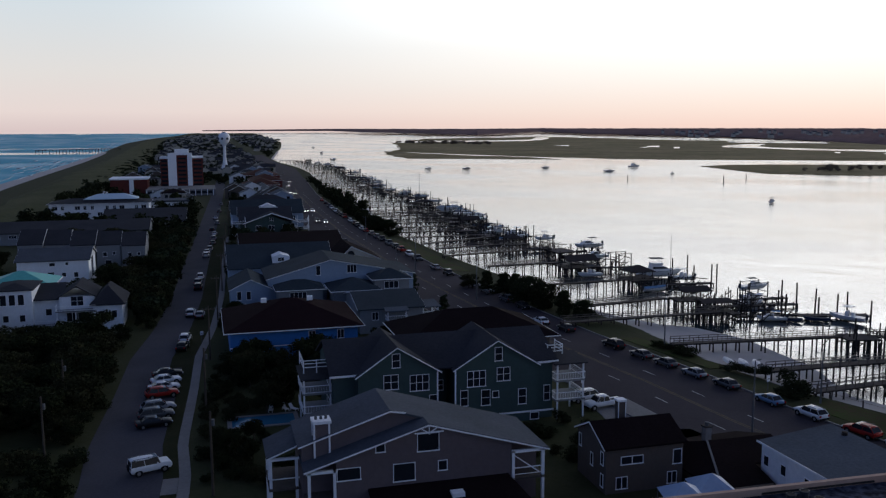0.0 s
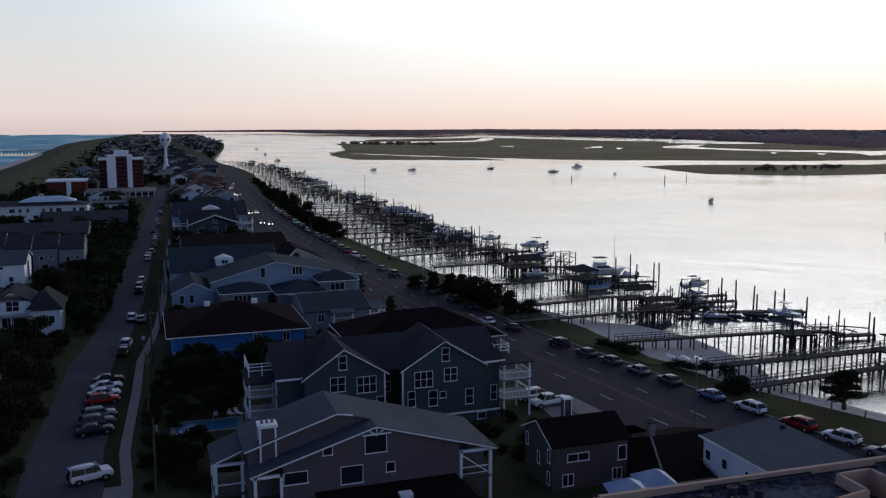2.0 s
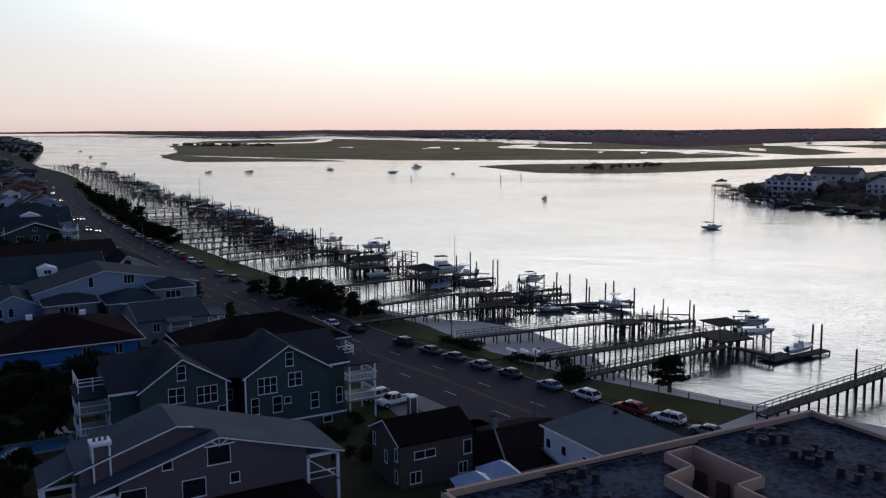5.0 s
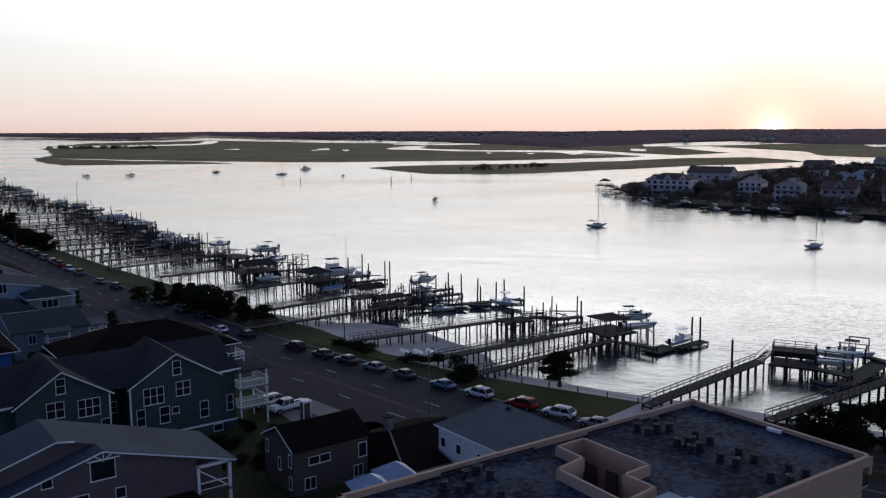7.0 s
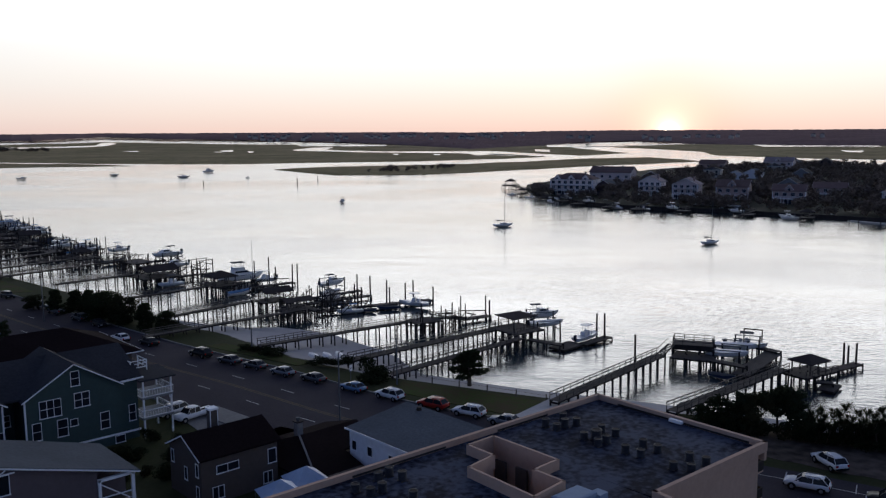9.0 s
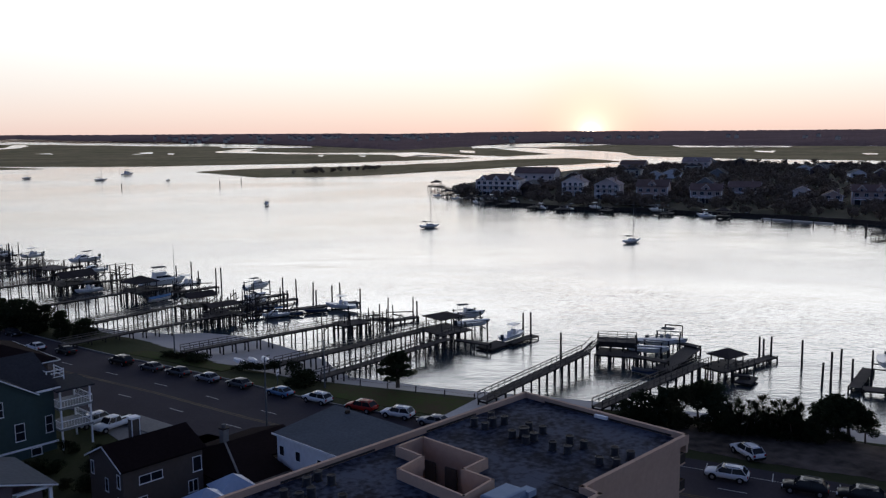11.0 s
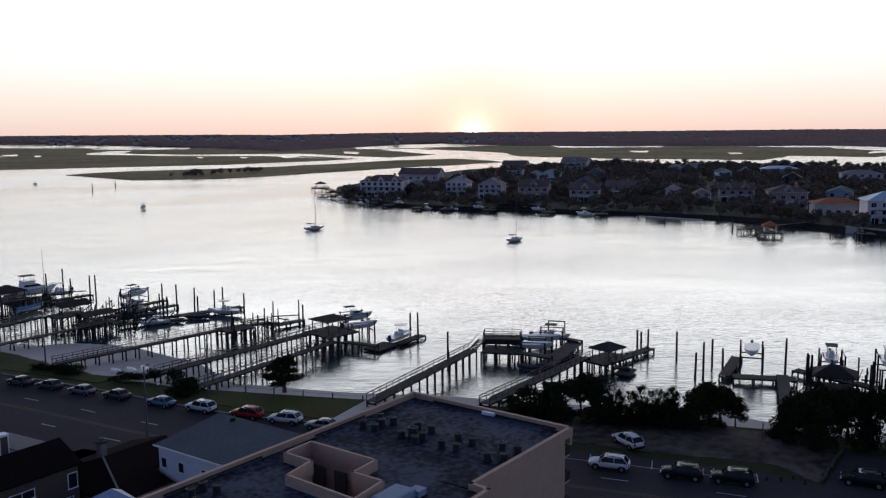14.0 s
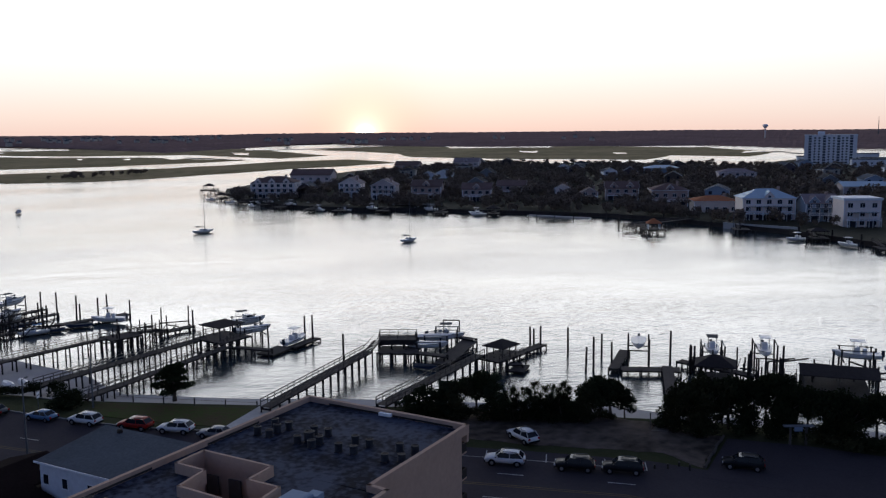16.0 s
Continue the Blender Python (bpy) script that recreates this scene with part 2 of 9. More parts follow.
# ---- building blocks ----
class Form:
    """Corners and faces of one mesh in the making."""

    def __init__(self):
        self.v, self.f = [], []

    def add(self, vs, fs):
        k = len(self.v)
        self.v += [tuple(p) for p in vs]
        self.f += [tuple(i + k for i in q) for q in fs]
        return self

    def box(self, x0, y0, z0, x1, y1, z1):
        return self.add([(x0, y0, z0), (x1, y0, z0), (x1, y1, z0), (x0, y1, z0), (x0, y0, z1), (x1, y0, z1), (x1, y1, z1), (x0, y1, z1)],
                        [(3, 2, 1, 0), (4, 5, 6, 7), (0, 1, 5, 4), (1, 2, 6, 5), (2, 3, 7, 6), (3, 0, 4, 7)])

    def prism(self, poly, z0, z1):
        k = len(poly)
        return self.add([(x, y, z0) for x, y in poly] + [(x, y, z1) for x, y in poly],
                        [tuple(range(k - 1, -1, -1)), tuple(range(k, 2 * k))] + [(i, (i + 1) % k, k + (i + 1) % k, k + i) for i in range(k)])

    def slab(self, pts, t):
        """A flat polygon in space, thickened by t downwards."""
        k = len(pts)
        return self.add([tuple(p) for p in pts] + [(p[0], p[1], p[2] - t) for p in pts],
                        [tuple(range(k)), tuple(range(2 * k - 1, k - 1, -1))] + [(i, k + i, k + (i + 1) % k, (i + 1) % k) for i in range(k)])

    def beam(self, p, q, w, h=None):
        """A bar of width w and height h from p to q."""
        p, q, h = Vector(p), Vector(q), h or w
        d = (q - p).normalized()
        s = d.cross(Vector((0, 0, 1)))
        s = Vector((1, 0, 0)) if s.length < 1e-4 else s.normalized()
        u = s.cross(d)
        c = [(-w / 2, -h / 2), (w / 2, -h / 2), (w / 2, h / 2), (-w / 2, h / 2)]
        return self.add([p + s * a + u * b for a, b in c] + [q + s * a + u * b for a, b in c],
                        [(3, 2, 1, 0), (4, 5, 6, 7), (0, 1, 5, 4), (1, 2, 6, 5), (2, 3, 7, 6), (3, 0, 4, 7)])

    def cyl(self, p, q, r0, r1=None, k=8):
        p, q = Vector(p), Vector(q)
        r1 = r0 if r1 is None else r1
        d = (q - p).normalized()
        s = d.orthogonal().normalized()
        u = d.cross(s)
        ring = [(math.cos(2 * math.pi * i / k), math.sin(2 * math.pi * i / k)) for i in range(k)]
        return self.add([p + (s * a + u * b) * r0 for a, b in ring] + [q + (s * a + u * b) * r1 for a, b in ring],
                        [tuple(range(k - 1, -1, -1)), tuple(range(k, 2 * k))] + [(i, (i + 1) % k, k + (i + 1) % k, k + i) for i in range(k)])

    def loft(self, rings, close=True):
        """Skin over rings of equal length; the ends are capped."""
        k, base = len(rings[0]), len(self.v)
        vs = [p for r in rings for p in r]
        fs = [(j * k + i, j * k + (i + 1) % k, (j + 1) * k + (i + 1) % k, (j + 1) * k + i) for j in range(len(rings) - 1) for i in range(k)]
        if close:
            fs += [tuple(range(k - 1, -1, -1)), tuple(range((len(rings) - 1) * k, len(rings) * k))]
        return self.add(vs, fs)

    def lathe(self, prof, k=20, x=0, y=0):
        return self.loft([[(x + r * math.cos(2 * math.pi * i / k), y + r * math.sin(2 * math.pi * i / k), z) for i in range(k)] for r, z in prof])

    def pieces(self):
        """The unconnected pieces, each a form of its own."""
        root = list(range(len(self.v)))

        def find(i):
            while root[i] != i:
                root[i] = root[root[i]]
                i = root[i]
            return i

        for q in self.f:
            for i in q[1:]:
                root[find(i)] = find(q[0])
        groups = {}
        for q in self.f:
            groups.setdefault(find(q[0]), []).append(q)
        out = []
        for faces in groups.values():
            used = sorted({i for q in faces for i in q})
            at = {i: k for k, i in enumerate(used)}
            g = Form()
            g.v, g.f = [self.v[i] for i in used], [tuple(at[i] for i in q) for q in faces]
            out.append(g)
        return out

    def mesh(self, name, material, smooth=False):
        me = bpy.data.meshes.new(name)
        me.from_pydata(self.v, [], self.f)
        me.materials.append(material)
        if smooth:
            me.polygons.foreach_set("use_smooth", [True] * len(me.polygons))
        me.update()
        return me


def part(name, form, material, parent, label="", smooth=False):
    ob = new(name, form.mesh(name, material, smooth))
    ob.parent = parent
    return tagged(ob, label)


def thing(name, label, category, x=0.0, y=0.0, z=0.0, rot=0.0, group=""):
    ob = tagged(new(name), label, category, group)
    ob.matrix_basis = pose(x, y, z, 0, 0, rot)
    return ob


def setting(name, form, material, label, category, smooth=False, kind="structure"):
    return tagged(new(name, form.mesh(name, material, smooth)), label, category, "", kind)


def lerp_table(rows, y):
    """Linear reading of (y, value) rows."""
    if y <= rows[0][0]:
        return rows[0][1]
    for (a, u), (b, v) in zip(rows, rows[1:]):
        if y <= b:
            return u + (v - u) * (y - a) / (b - a)
    return rows[-1][1]


GROUND = 1.6


# ---- water, island, marsh and mainland ----
BAY_SHORE = [(-400, 135), (0, 128), (30, 124), (38, 124), (67, 111), (76, 108), (87, 103), (100, 98), (108, 95), (114, 97), (123, 101), (145, 102),
             (158, 97), (164, 89), (185, 83), (218, 78), (260, 75), (324, 71), (401, 76), (446, 83), (520, 83), (565, 76), (800, 96), (945, 99),
             (1080, 91), (1225, 92), (1400, 110), (2060, 176), (2540, 222), (3520, 244), (4600, 258)]
SEA_SHORE = [(-400, -140), (560, -148), (750, -154), (885, -157), (1134, -162), (1400, -171), (1640, -178), (2500, -205), (3300, -180), (4200, -78), (4800, -70)]
WALL_LINE = [(-400, 112), (0, 120), (26, 117), (32, 114), (40, 112), (60, 106), (80, 96.8), (100, 88.8), (115, 83), (130, 80), (160, 80), (175, 80), (200, 78.6), (260, 73), (324, 69.4), (400, 73.4), (520, 79), (565, 73.5),
             (800, 93.5), (945, 96.5), (1080, 88.5), (1225, 89.5), (1400, 107), (2060, 172), (4600, 252)]


def lift(d):
    """The far water climbs a little, as the sea does towards the horizon."""
    return 0.0 if d < 1500 else 24.0 * ((d - 1500) / 3400.0) ** 1.3


def build_water():
    f = Form()
    rings = [0, 60, 130, 220, 350, 550, 800, 1100, 1500, 1900, 2400, 3000, 3600, 4200, 4900]
    k = 72
    f.loft([[(max(r, .5) * math.cos(2 * math.pi * i / k), max(r, .5) * math.sin(2 * math.pi * i / k), lift(r)) for i in range(k)] for r in rings], close=False)
    bay = setting("water", f, WATER, "calm silvery bay water reflecting the evening sky", "water", smooth=True)
    g = Form()
    rows = []
    for y in (-400, 0, 300, 500, 620, 700, 850, 1000, 1300, 1640, 2000, 2500, 3300, 4200, 4700):
        e = lerp_table(SEA_SHORE, y) + 4
        rows.append([(x, y, lift(math.hypot(x, y)) + .06) for x in (e, e - 60, e - 200, e - 500, e - 1000, e - 1500)])
    for a, b in zip(rows, rows[1:]):
        for i in range(5):
            if max(math.hypot(p[0], p[1]) for p in (a[i], a[i + 1], b[i], b[i + 1])) < 4990:
                g.add([a[i], a[i + 1], b[i + 1], b[i]], [(0, 3, 2, 1)])
    setting("ocean_water", g, SEA, "blue-green ocean water with low swell", "water", smooth=True)


def build_island():
    f, rows = Form(), []
    ys = [-400, -200, -60] + list(range(0, 240, 6)) + list(range(240, 700, 20)) + [720, 800, 900, 1000, 1080, 1150, 1225, 1300, 1400, 1640, 1850, 2060, 2300, 2540, 3000, 3520, 4000, 4600]
    for y in ys:
        s, w, e = lerp_table(BAY_SHORE, y), lerp_table(WALL_LINE, y), lerp_table(SEA_SHORE, y)
        wob = 1.2 * noise.noise((y * .05, 0, 0)) if y < 700 else 6 * noise.noise((y * .01, 3, 0))
        s += wob
        up = lift(math.hypot(30, y))
        prof = [(s + 14, -1.4), (s, -.05), (s - (s - w) * .35, .35), (s - (s - w) * .75, .85), (w, 1.5), (w - 5, GROUND), (60, GROUND), (20, GROUND), (-40, GROUND),
                (-70, GROUND + .2), (e + 66, 2.2), (e + 44, 3.6), (e + 27, 2.0), (e + 17, .95), (e, -.05), (e - 25, -1.6)]
        rows.append([(x, y, z + up) for x, z in prof])
    for a, b in zip(rows, rows[1:]):
        for i in range(len(a) - 1):
            f.add([a[i], b[i], b[i + 1], a[i + 1]], [(0, 1, 2, 3)])
    setting("ground", f, LAND, "sandy barrier island ground with scrub and turf", "ground", smooth=True)


def ragged(poly, step, amp, seed):
    """The outline poly cut into short steps and roughened."""
    out = []
    k = len(poly)
    for i in range(k):
        a, b = Vector(poly[i]), Vector(poly[(i + 1) % k])
        n = max(1, int((b - a).length / step))
        side = Vector((-(b - a).y, (b - a).x)).normalized()
        for j in range(n):
            p = a.lerp(b, j / n)
            out.append(tuple(p + side * amp * noise.noise((p.x / step * .7, p.y / step * .7, seed)) * (1 if j else .3)))
    return out


MARSHES = []


def flat_land(name, poly, z, material, label, seed, step=40, amp=12):
    MARSHES.append(poly)
    pts = ragged(poly, step, amp, seed)
    f = Form()
    top = [(x, y, z + lift(math.hypot(x, y))) for x, y in pts]
    f.slab(top, z + 1.2)
    return setting(name, f, material, label, "marsh")


build_water()
build_island()
flat_land("marsh", [(515, 832), (490, 700), (487, 680), (540, 628), (614, 617), (703, 616), (846, 615), (985, 594), (1030, 636), (1092, 737), (988, 782), (854, 766), (729, 790), (560, 847)],
          .45, MARSH, "low green salt marsh tongue in the bay", 1)
flat_land("marsh", [(330, 1560), (400, 1800), (510, 2380), (740, 2880), (1040, 2970), (1230, 3100), (1357, 2060), (1110, 1690), (1024, 1430), (1121, 1300), (1061, 1060),
                    (1037, 890), (934, 885), (785, 910), (653, 990), (589, 1030), (500, 1150), (420, 1330)],
          .45, MARSH, "wide green salt marsh with tidal pools", 2, 60, 20)
flat_land("marsh", [(276, 1194), (330, 1160), (440, 1100), (460, 1085), (445, 1190), (380, 1330), (322, 1585), (290, 1420)], .4, MARSH, "narrow marsh bank along the channel", 3)
flat_land("marsh", [(1239, 1213), (1190, 1067), (1115, 884), (1271, 901), (1342, 1000), (1617, 1347), (1642, 1437), (1500, 1420)], .45, MARSH, "green marsh island between tidal creeks", 4)
flat_land("marsh", [(1586, 1168), (1542, 1041), (1379, 822), (1226, 703), (1203, 608), (1173, 518), (1173, 307), (1378, 327), (1344, 201), (1637, 191), (1890, 371), (1889, 709), (1894, 1034), (1921, 1265)],
          .45, MARSH, "broad green marsh below the mainland", 5, 60, 16)


flat_land("marsh", [(900, 2180), (1060, 1900), (1120, 1690), (1060, 1560), (1040, 1440), (1130, 1290), (1230, 1210), (1420, 1250), (1520, 1330), (1640, 1440), (1700, 1640), (1500, 1960), (1330, 2260), (1090, 2500)],
          .30, MARSH, "brown-green marsh flats below the mainland woods", 6, 60, 14)
flat_land("marsh", [(1700, 1220), (1880, 1180), (1980, 1130), (2130, 1120), (2020, 760), (1960, 560), (1880, 430), (1850, 720), (1860, 1010)],
          .30, MARSH, "strip of marsh in front of the eastern woods", 7, 50, 10)


def creek(line):
    """A bright tidal creek or pool cut into the marsh."""
    f = Form()
    pts = ragged(line, 26, 5, len(MARSHES) + line[0][0])
    f.slab([(x, y, 1.15 + lift(math.hypot(x, y))) for x, y in pts], 1.0)
    setting("tidal_creek", f, WATER, "bright narrow tidal creek in the salt marsh", "water")


creek([(507, 2411), (643, 2497), (838, 2462), (968, 2523), (1153, 2936), (1180, 2916), (1107, 2707), (984, 2460), (880, 2339), (722, 2315), (587, 2281), (487, 2268)])
creek([(1359, 2076), (1371, 2019), (1504, 1863), (1405, 1733), (1322, 1799), (1270, 1922)])
creek([(1051, 1624), (1189, 1752), (1246, 1745), (1110, 1581), (1080, 1489), (1096, 1348), (1181, 1217), (1157, 1066), (1061, 916), (1024, 893), (1076, 991), (1100, 1070), (1040, 1020), (1000, 1003), (1070, 1095), (1081, 1139),
       (1077, 1162), (1018, 1332), (1027, 1473), (1007, 1541)])
creek([(1893, 1000), (1876, 902), (1918, 732), (1854, 700), (1807, 695), (1742, 898)])
creek([(1693, 1449), (1793, 1381), (1876, 1268), (1996, 1229), (2258, 1231), (2161, 1175), (1956, 1157), (1816, 1180), (1708, 1216), (1538, 1264), (1519, 1300)])
creek([(1361, 1200), (1345, 1142), (1225, 1043), (1255, 1102)])
for line in ([(1559, 659), (1537, 626), (1577, 624), (1450, 580), (1470, 610)], [(699, 1696), (712, 1661), (757, 1712), (724, 1628), (671, 1565)], [(925, 1713), (960, 1720), (902, 1614), (883, 1627)],
             [(936, 1618), (936, 1590), (891, 1516), (883, 1522)], [(1000, 1215), (997, 1196), (952, 1147), (958, 1163)], [(1025, 1137), (1026, 1117), (978, 1072), (983, 1088)],
             [(1480, 449), (1482, 429), (1418, 406), (1400, 420)], [(860, 1620), (880, 1640), (850, 1560)], [(760, 1830), (800, 1850), (770, 1770)]):
    creek(line)
creek([(1899, 371), (1855, 320), (1793, 246), (1680, 159), (1481, 140), (1511, 164), (1591, 186), (1538, 219), (1487, 237), (1603, 249), (1658, 235), (1711, 285), (1789, 341)])


def build_mainland():
    """Low mainland with a rough canopy, from north round to the east."""
    edge = [(-12, 4850), (-4, 4800), (3, 4650), (8, 4550), (10, 4150), (14, 3700), (17.6, 3400), (21.6, 4050), (25, 3500), (33, 3000), (39, 2450), (44.5, 1900), (49, 2200), (52, 2500), (55, 2650), (58, 2300),
            (61.5, 2180), (66, 2060), (70, 2090), (75, 2080), (79, 2110), (83, 1880), (90, 1750), (98, 1600), (110, 1400), (130, 1300)]
    f, rows = Form(), []
    rnd = random.Random(5)
    slope = {2: .4, 3: .7}
    for i in range(0, 1301):
        az = i * 130.0 / 1300
        r0 = lerp_table(edge, az) + 25 * noise.noise((az * 1.3, 0, 1))
        row = []
        for j, d in enumerate((0, 4, 25, 60, 110, 180, 280, 420, 620, 900, 1300, 1900, 2600)):
            r = min(r0 + d, 4950)
            z = (-1 if j == 0 else 1 if j == 1 else slope.get(j, 1) * (8.8 + .45 * rnd.random() + 2.2 * noise.noise((az * 5.0, j * .9, 4)) + 1.6 * noise.noise((az * 1.1, j * .4, 9))) * min(1, .2 + az / 13))
            rise = lift(r0) * .5 + (min(r, 4900) - 1900) * .0085 if r > 1900 else 0
            a = radians(az)
            row.append((r * math.sin(a), r * math.cos(a), z + max(0, rise)))
        rows.append(row)
    for a, b in zip(rows, rows[1:]):
        for i in range(len(a) - 1):
            f.add([a[i], a[i + 1], b[i + 1], b[i]], [(0, 1, 2, 3)])
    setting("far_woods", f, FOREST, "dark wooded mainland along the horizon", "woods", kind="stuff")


build_mainland()


# ---- roads ----
BLVD = [(-200, 96), (25, 88.5), (40, 84.6), (62, 78), (89, 69.5), (100, 67.8), (120, 65.6), (137, 62.8), (150, 60.6), (199, 56), (246, 52.6), (335, 50.5), (420, 51.5), (534, 55), (680, 65), (883, 78), (1100, 74), (1500, 80)]
STREET = [(60, -13), (98, -10.2), (111, -10.8), (135, -9.6), (155, -9), (178, -6.2), (210, -4), (263, -2.2), (333, .6), (452, 5), (620, 11), (880, 20)]


def ribbon(name, line, w0, w1, z, material, label, category, y0, y1, step=5.0, t=.12):
    f, rows = Form(), []
    n = max(1, int((y1 - y0) / step))
    for i in range(n + 1):
        y = y0 + (y1 - y0) * i / n
        x = lerp_table(line, y)
        s = (lerp_table(line, y + 6) - lerp_table(line, y - 6)) / 12
        k = math.hypot(1, s)
        rows.append([(x + w * k, y, z) for w in (w0, w1)] + [(x + w * k, y, z - t) for w in (w1, w0)])
    f.loft(rows)
    return setting(name, f, material, label, category)


ribbon("road", BLVD, -11.5, 11.0, GROUND + .05, ASPHALT, "wide dark asphalt boulevard with parking lanes", "road", -100, 1400)
ribbon("kerb", BLVD, 11.0, 11.3, GROUND + .19, CONCRETE, "pale concrete kerb along the boulevard", "kerb", 62, 700, t=.3)
ribbon("road_marking", BLVD, 8.0, 8.1, GROUND + .06, LINE_W, "white parking lane line on asphalt", "road marking", 24.6, 62, t=.008)
for _y in (24.6, 29.2, 36.0, 43.1, 50.0, 57.0):
    _x = lerp_table(BLVD, _y) + 8.0
    setting("road_marking", Form().beam((_x, _y, GROUND + .056), (_x + 2.5, _y + .9, GROUND + .056), .12, .008), LINE_W, "white parking bay tick on asphalt", "road marking")
ribbon("kerb", BLVD, -11.8, -11.5, GROUND + .19, CONCRETE, "pale concrete kerb along the boulevard", "kerb", 20, 700, t=.3)
for off in (-.22, .22):
    ribbon("road_marking", BLVD, off - .07, off + .07, GROUND + .06, LINE_Y, "double yellow centre line on asphalt", "road marking", 0, 600, t=.008)
WORN = mat("worn_grey_asphalt", (.052, .052, .062), (.080, .080, .092), rough=.95, size=.25, big=6, bump=.1, spec=.03)
ribbon("street", STREET, -4.6, 2.4, GROUND + .05, WORN, "narrow asphalt side street with parked cars", "road", 70, 760)
ribbon("parking_bay", STREET, 2.4, 4.4, GROUND + .05, WORN, "asphalt parking bay beside the side street", "road", 84, 148)
VERGE = mat("rough_verge", (.018, .024, .010), (.035, .034, .018), rough=1, size=.4, big=4, bump=.4, spec=.02)
ribbon("verge", STREET, 4.4, 6.1, GROUND + .06, VERGE, "dark grass verge between street and sidewalk", "verge", 84, 148)
ribbon("verge", STREET, 2.4, 6.1, GROUND + .06, VERGE, "dark grass verge between street and sidewalk", "verge", 148, 330)
ribbon("driveway", STREET, 4.4, 6.15, GROUND + .07, CONCRETE, "pale concrete crossover to the side street", "driveway", 95, 99.5)
ribbon("sidewalk", STREET, 6.2, 7.5, GROUND + .1, CONCRETE, "pale concrete sidewalk beside the side street", "sidewalk", 70, 330)


def lane_dashes():
    for k in range(-7, 40):
        for off, y0 in ((-3.5, 99.6), (3.4, 100.8)):
            y = y0 + 12.19 * k
            f = Form()
            rows = []
            for yy in (y - 3.0, y):
                x = lerp_table(BLVD, yy) + off
                rows.append([(x - .07, yy, GROUND + .06), (x + .07, yy, GROUND + .06), (x + .07, yy, GROUND + .052), (x - .07, yy, GROUND + .052)])
            f.loft(rows)
            setting("lane_dash", f, LINE_W, "white dashed lane marking on asphalt", "road marking")


lane_dashes()


# ---- houses ----
def shingle(name, c, spec=.06):
    return mat(name, c, tuple(v * .62 for v in c), rough=.92, size=.35, big=5, bump=.35, spec=spec, lines=.14)


def siding(name, c):
    return mat(name, c, tuple(v * .82 for v in c), rough=.8, size=.5, big=4, bump=.25, spec=.12, lines=.2)


ROOF_GREY = shingle("grey_shingle", (.085, .097, .116))
ROOF_BLUE = shingle("slate_blue_shingle", (.088, .106, .13))
ROOF_SLATE = shingle("slate_shingle", (.036, .050, .062))
ROOF_DARK = shingle("charcoal_shingle", (.04, .042, .05))
ROOF_BROWN = shingle("dark_brown_shingle", (.017, .0115, .0125), .01)
ROOF_RED = shingle("red_brown_shingle", (.021, .0115, .0135), .01)
ROOF_TEAL = mat("teal_metal_roof", (.10, .42, .38), (.08, .32, .30), rough=.45, size=.6, big=4, bump=.1)
ROOF_SKY = mat("pale_blue_metal_roof", (.44, .56, .64), (.36, .47, .55), rough=.5, size=.8, big=5, bump=.05)
ROOF_ORANGE = shingle("terracotta_roof", (.085, .036, .028))
SIDE_BROWN = siding("taupe_siding", (.135, .108, .11))
SIDE_GREEN = siding("dark_green_siding", (.055, .085, .08))
SIDE_TAN = siding("brown_siding", (.105, .085, .072))
SIDE_WHITE = siding("white_siding", (.76, .78, .80))
SIDE_BLUE = siding("bright_blue_siding", (.06, .20, .48))
SIDE_SKY = siding("pale_blue_siding", (.26, .33, .42))
SIDE_GREY = siding("grey_siding", (.22, .23, .24))
SIDE_CREAM = siding("cream_siding", (.45, .42, .36))
BRICK = mat("red_brick", (.13, .036, .03), (.09, .027, .023), rough=.9, size=.3, big=4, bump=.2, lines=.075)
STUCCO = mat("tan_stucco", (.52, .36, .27), (.42, .29, .22), rough=.9, size=.5, big=5, bump=.15)
GRAVEL = mat("grey_roof_membrane", (.006, .008, .017), (.058, .070, .105), rough=.85, size=.7, big=4.5, bump=.2, spec=.05, hard=.13)
CANVAS = mat("blue_canvas", (.38, .48, .62), (.3, .4, .54), rough=.8, size=.5, big=2)


def wpart(name, form, material, parent, label="", smooth=False):
    """A part whose form is given in world coordinates."""
    top = parent
    m = Matrix()
    while top:
        m = top.matrix_basis @ top.matrix_parent_inverse @ m if top.parent is None else m
        top = top.parent
    made = []
    for piece in form.pieces() if name in ("roof", "trim", "dormer_roof", "dormer_trim", "hip_cap", "cap", "balcony_rail", "balcony") else [form]:
        ob = part(name, piece, material, parent, label, smooth)
        ob.matrix_parent_inverse = Matrix() if parent.parent else m.inverted()
        made.append(ob)
    return made[0]


def at_face(face, plane, c, out=0.0):
    """A point c along a wall that faces south, north, west or east."""
    return {"S": (c, plane - out), "N": (c, plane + out), "W": (plane - out, c), "E": (plane + out, c)}[face]


def fbox(f, face, plane, c0, c1, z0, z1, o0, o1):
    a, b = at_face(face, plane, c0, o0), at_face(face, plane, c1, o1)
    return f.box(min(a[0], b[0]), min(a[1], b[1]), z0, max(a[0], b[0]), max(a[1], b[1]), z1)


PLAIN = False


